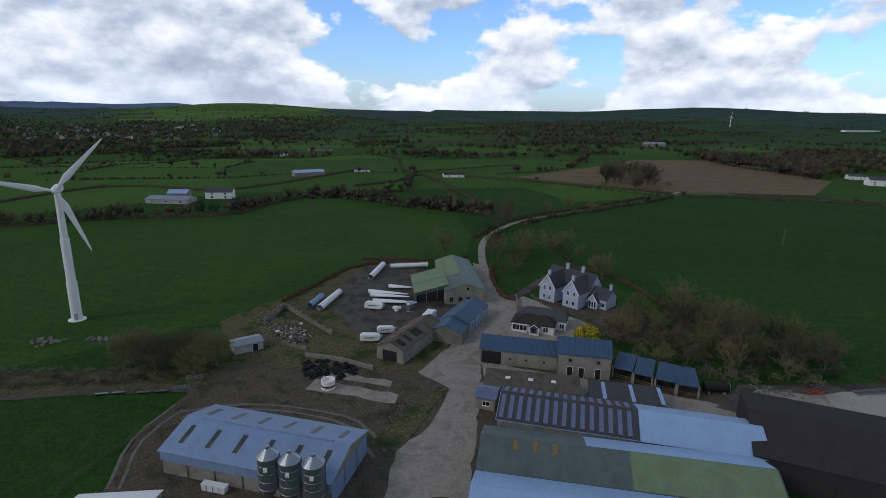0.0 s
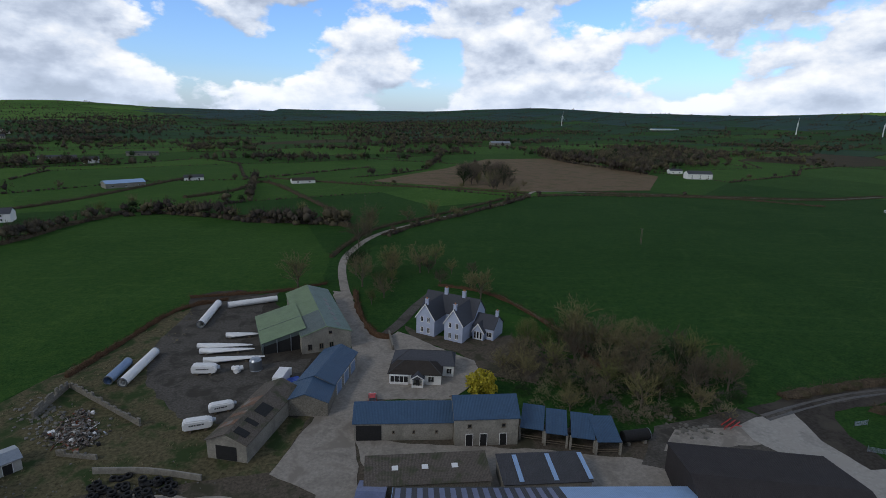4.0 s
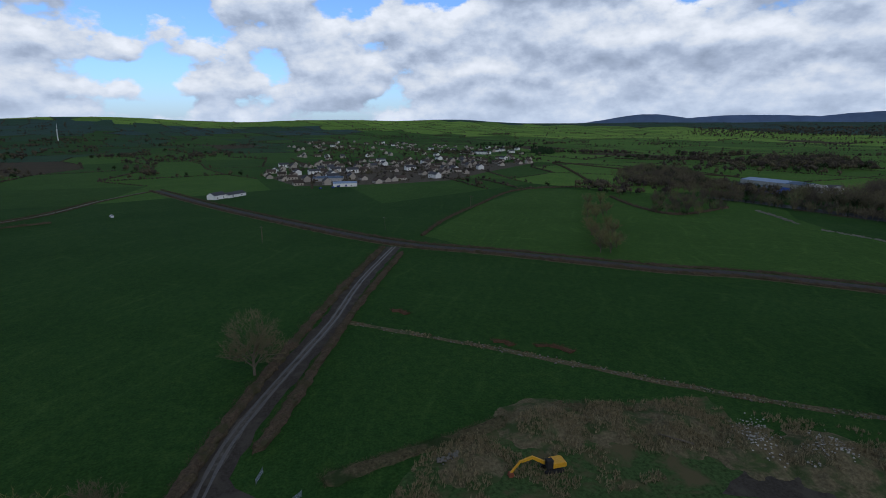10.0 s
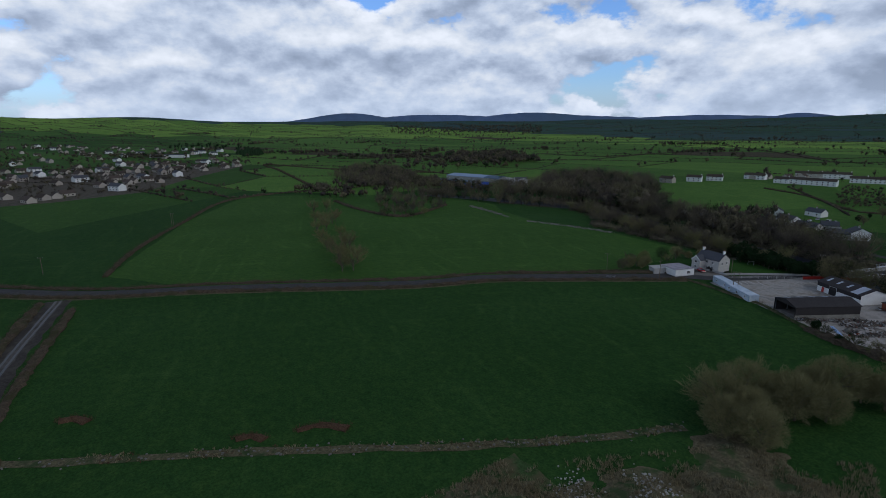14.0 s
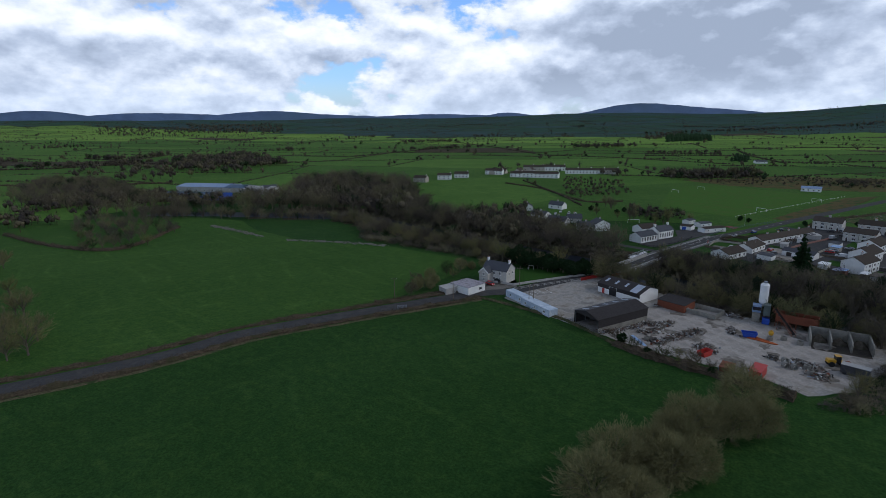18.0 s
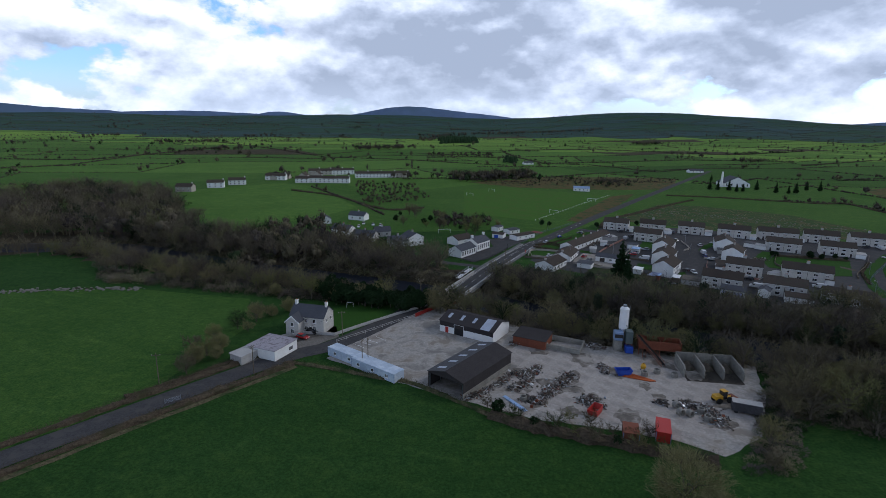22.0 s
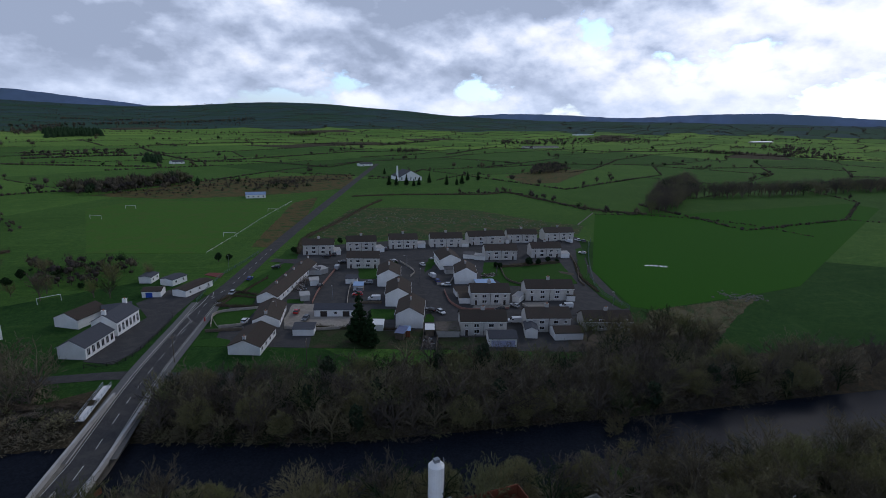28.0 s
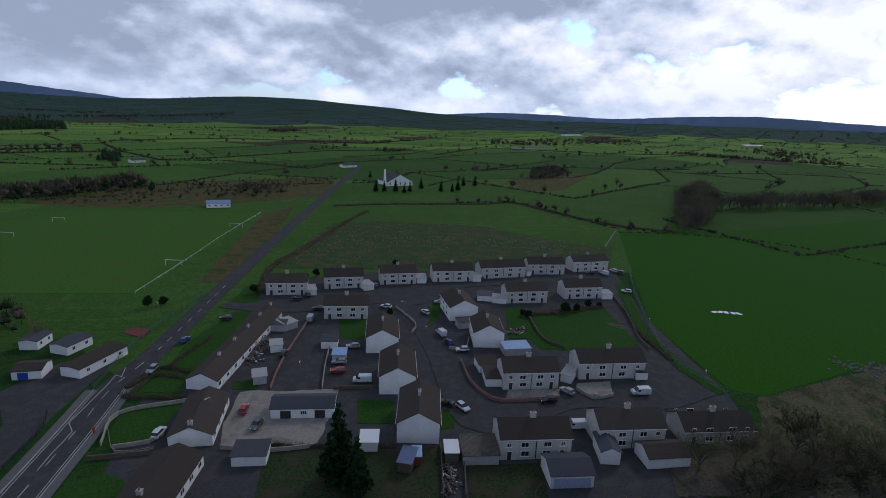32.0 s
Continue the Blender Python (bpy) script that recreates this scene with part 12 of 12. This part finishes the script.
for x0 in (-1.5, 1.5):
    for y0 in (-0.95, 0.95):
        bm = bmesh.new()
        cyl(bm, (x0, y0 - 0.25, 0.75), (x0, y0 + 0.25, 0.75), 0.75, n=16)
        part("wheel", bm, M_BLACK, wl)
# old trailer with a lettered side: lines too worn and private to spell out
tr_ = thing("box_trailer", 84.9, -108.6, 0.09, 165, "dark box trailer with white-framed painted side panel", "trailer")
for nm, d, m in (("body", (-3.2, 3.2, -1.2, 1.2, 0.6, 2.8), M_DARKSHEET), ("sign_panel", (-2.8, 2.8, 1.2, 1.24, 0.9, 2.5), M_DARKSHEET), ("roof", (-3.25, 3.25, -1.25, 1.25, 2.8, 2.9), M_GREYRENDER)):
    bm = bmesh.new()
    box(bm, *d)
    part(nm, bm, m, tr_)
for d in ((-2.4, 2.3, 1.9, 2.3), (-1.6, 1.4, 1.2, 1.6), (-2.8, 2.8, 2.42, 2.5), (-2.8, 2.8, 0.9, 0.98)):
    bm = bmesh.new()
    box(bm, d[0], d[1], 1.24, 1.26, d[2], d[3])
    part("lettering_bar", bm, M_FRAME, tr_)
for x0 in (-2.2, 2.2):
    for y0 in (-1.0, 1.0):
        bm = bmesh.new()
        cyl(bm, (x0, y0 - 0.12, 0.45), (x0, y0 + 0.12, 0.45), 0.45, n=12)
        part("wheel", bm, M_BLACK, tr_)


def rubble_material():
    m = bpy.data.materials.new("mixed_rubble")
    m.use_nodes = True
    n = Nodes(m.node_tree)
    each = n.add("ShaderNodeNewGeometry").outputs["Random Per Island"]
    grain = n.noise(n.add("ShaderNodeTexCoord").outputs["Object"], 4.0, 4.0, 0.6)
    col = n.ramp(each, (0.0, (0.03, 0.03, 0.03)), (0.25, (0.09, 0.08, 0.07)), (0.45, (0.20, 0.16, 0.12)), (0.62, (0.30, 0.29, 0.27)), (0.78, (0.13, 0.055, 0.03)), (0.9, (0.42, 0.41, 0.39)), (1.0, (0.60, 0.60, 0.58)))
    col = n.mix(n.ramp(grain, (0.35, 0.0), (0.65, 0.5)), col, n.mix(1.0, col, (0.5, 0.48, 0.45), "MULTIPLY"))
    b = n.add("ShaderNodeBsdfPrincipled", Roughness=0.85)
    n.put(b.inputs["Base Color"], col)
    o = n.add("ShaderNodeOutputMaterial")
    n.t.links.new(b.outputs[0], o.inputs[0])
    return m


M_RUBBLE = rubble_material()


def scrap(pts, n, spread, seed, label):
    """A loose heap of blocks, timber, steel and sheet."""
    r = random.Random(seed)
    p = smooth(pts, 1.0)
    mats = (M_CONC_WALL, M_GREYRENDER, M_TIMBER, M_RUSTSTEEL, M_BLACK, M_GALV, M_STEELWHITE)
    heap = thing("scrap_heap", p[0].x, p[0].y, 0.09, 0, label, "scrap", "scrap heaps")
    vs, fs = [], []
    for _ in range(n * 7):
        q = r.choice(p) - p[0]
        x, y = q.x + r.gauss(0, spread * 0.8), q.y + r.gauss(0, spread * 0.8)
        d = ((x - q.x) ** 2 + (y - q.y) ** 2) / (spread * spread)
        m = pose(x, y, 0.1 + r.uniform(0.0, 1.25) * math.exp(-d), r.uniform(-40, 40), r.uniform(-40, 40), r.uniform(0, 180))
        a, b, c = (r.uniform(0.1, 0.7) * r.choice((1, 1, 1, 2.4)), r.uniform(0.1, 0.4), r.uniform(0.06, 0.3))
        k = len(vs)
        vs.extend(tuple(m @ Vector((a * i / 2, b * j / 2, c * g / 2))) for i in (-1, 1) for j in (-1, 1) for g in (-1, 1))
        fs.extend(tuple(k + i for i in f) for f in ((0, 1, 3, 2), (4, 6, 7, 5), (0, 4, 5, 1), (2, 3, 7, 6), (0, 2, 6, 4), (1, 5, 7, 3)))
    me = bpy.data.meshes.new("rubble")
    me.from_pydata(vs, [], fs)
    me.materials.append(M_RUBBLE)
    rubble = tagged(new("rubble", me), "mixed broken blocks, timber and metal", kind="stuff")
    rubble.parent = heap
    for _ in range(int(n * 0.55)):
        q = r.choice(p) - p[0]
        bm = bmesh.new()
        a, b, c = r.choice(((0.5, 0.5, 0.35), (1.6, 0.25, 0.15), (0.9, 0.7, 0.06), (2.6, 0.12, 0.12), (0.5, 0.4, 0.5)))
        box(bm, -a / 2, a / 2, -b / 2, b / 2, -c / 2, c / 2)
        x, y = q.x + r.gauss(0, spread), q.y + r.gauss(0, spread)
        k = part("piece", bm, r.choice(mats), heap)
        k.matrix_local = pose(x, y, c / 2 + r.uniform(0, 0.9) * math.exp(-((x - q.x) ** 2 + (y - q.y) ** 2) / (spread * spread)), r.uniform(-25, 25), r.uniform(-25, 25), r.uniform(0, 180)) @ Matrix.Diagonal((r.uniform(0.7, 1.4),) * 3 + (1,))
    return heap


scrap([(138.8, -119.7), (135.0, -122.7), (134.2, -124.2)], 60, 1.2, 1, "heap of concrete blocks, pallets and steel scrap")
scrap([(140.7, -111.7), (136.2, -117.1)], 40, 1.2, 2, "loose blocks and pallets on the yard")
scrap([(132.3, -109.5), (128.7, -116.0), (125.1, -121.6)], 90, 1.3, 3, "long heap of rubble, tyres and broken machinery")
scrap([(137.0, -107.0), (134.0, -106.0)], 40, 1.0, 4, "low heap of broken blocks and wire")
scrap([(123.3, -108.6), (119.9, -106.4), (121.1, -109.9)], 50, 1.2, 5, "scrap metal heap beside the red skip")
scrap([(97.8, -110.6), (94.1, -108.3), (92.8, -102.8)], 80, 1.6, 6, "scattered pipes, tyres and steel scrap")
scrap([(104.5, -110.4), (103.4, -109.7)], 16, 0.6, 7, "small heap of white sacks")
scrap([(151.8, -105.0), (146.0, -111.6), (140.2, -121.1)], 60, 0.7, 8, "timber and blocks stacked along the shed wall")
scrap([(140.0, -140.8), (134.0, -144.0)], 40, 1.0, 9, "dark scrap machinery against the hedge")
scrap([(115.5, -129.5), (115.0, -124.9)], 26, 0.8, 10, "tanks and frames beside the plant")
scrap([(116.6, -143.5), (113.7, -141.8)], 36, 0.9, 11, "steel frames and drums behind the bay")
scrap([(-39.2, 169.6), (-34.3, 165.6), (-38.2, 175.9)], 80, 1.8, 12, "fallen roof timbers and sheets in the ruin")
scrap([(97.1, -283.9), (94.1, -290.8), (90.1, -298.0)], 60, 1.4, 13, "household clutter in the terrace back yards")
scrap([(16.2, -269.7), (11.1, -270.1)], 30, 1.0, 14, "garden clutter behind the houses")
scrap([(71.7, -218.3), (72.4, -214.8), (74.6, -212.2)], 30, 0.8, 15, "sheds and garden clutter by the fence")
for i in range(3):
    a = (139.8, -104.0)
    ob = thing("roof_panel", a[0] + 0.4 * i, a[1] - 0.5 * i, 0.09 + 0.08 * i, RA + 70, "long pale metal roof panel lying flat", "metal panel", "loose panels")
    bm = bmesh.new()
    box(bm, -3.5, 3.5, -0.5, 0.5, 0, 0.07)
    part("panel", bm, M_PALEBLUE, ob)
pb = thing("pillar_box", 133.6, -262.5, 0.1, 0, "red cast-iron post box at the wall", "post box")
bm = bmesh.new()
lathe(bm, [(0, 0), (0.25, 0), (0.25, 0.1), (0.22, 0.12), (0.22, 1.35), (0.27, 1.38), (0.25, 1.5), (0, 1.6)], 14)
part("body", bm, M_RED, pb)
# white chalk-like mark in the grass field
for i, (x, y) in enumerate([(-70.6, -253.4), (-72.8, -252.4), (-74.4, -251.1), (-76.3, -249.5), (-77.9, -248.2)]):
    ob = thing("plastic_sheet", x, y, 0.1, 20 * i, "scrap of white plastic sheet on the grass", "plastic sheet", "white scraps")
    bm = bmesh.new()
    bmesh.ops.create_grid(bm, x_segments=5, y_segments=4, size=1)
    for v in bm.verts:
        v.co = Vector((v.co.x * 1.3 + 0.2 * noise.noise(v.co * 3), v.co.y * 0.8, 0.08 + 0.06 * noise.noise(v.co * 4 + Vector((i, 0, 0)))))
    bmesh.ops.solidify(bm, geom=bm.faces[:], thickness=0.02)
    part("sheet", bm, M_FRAME, ob)
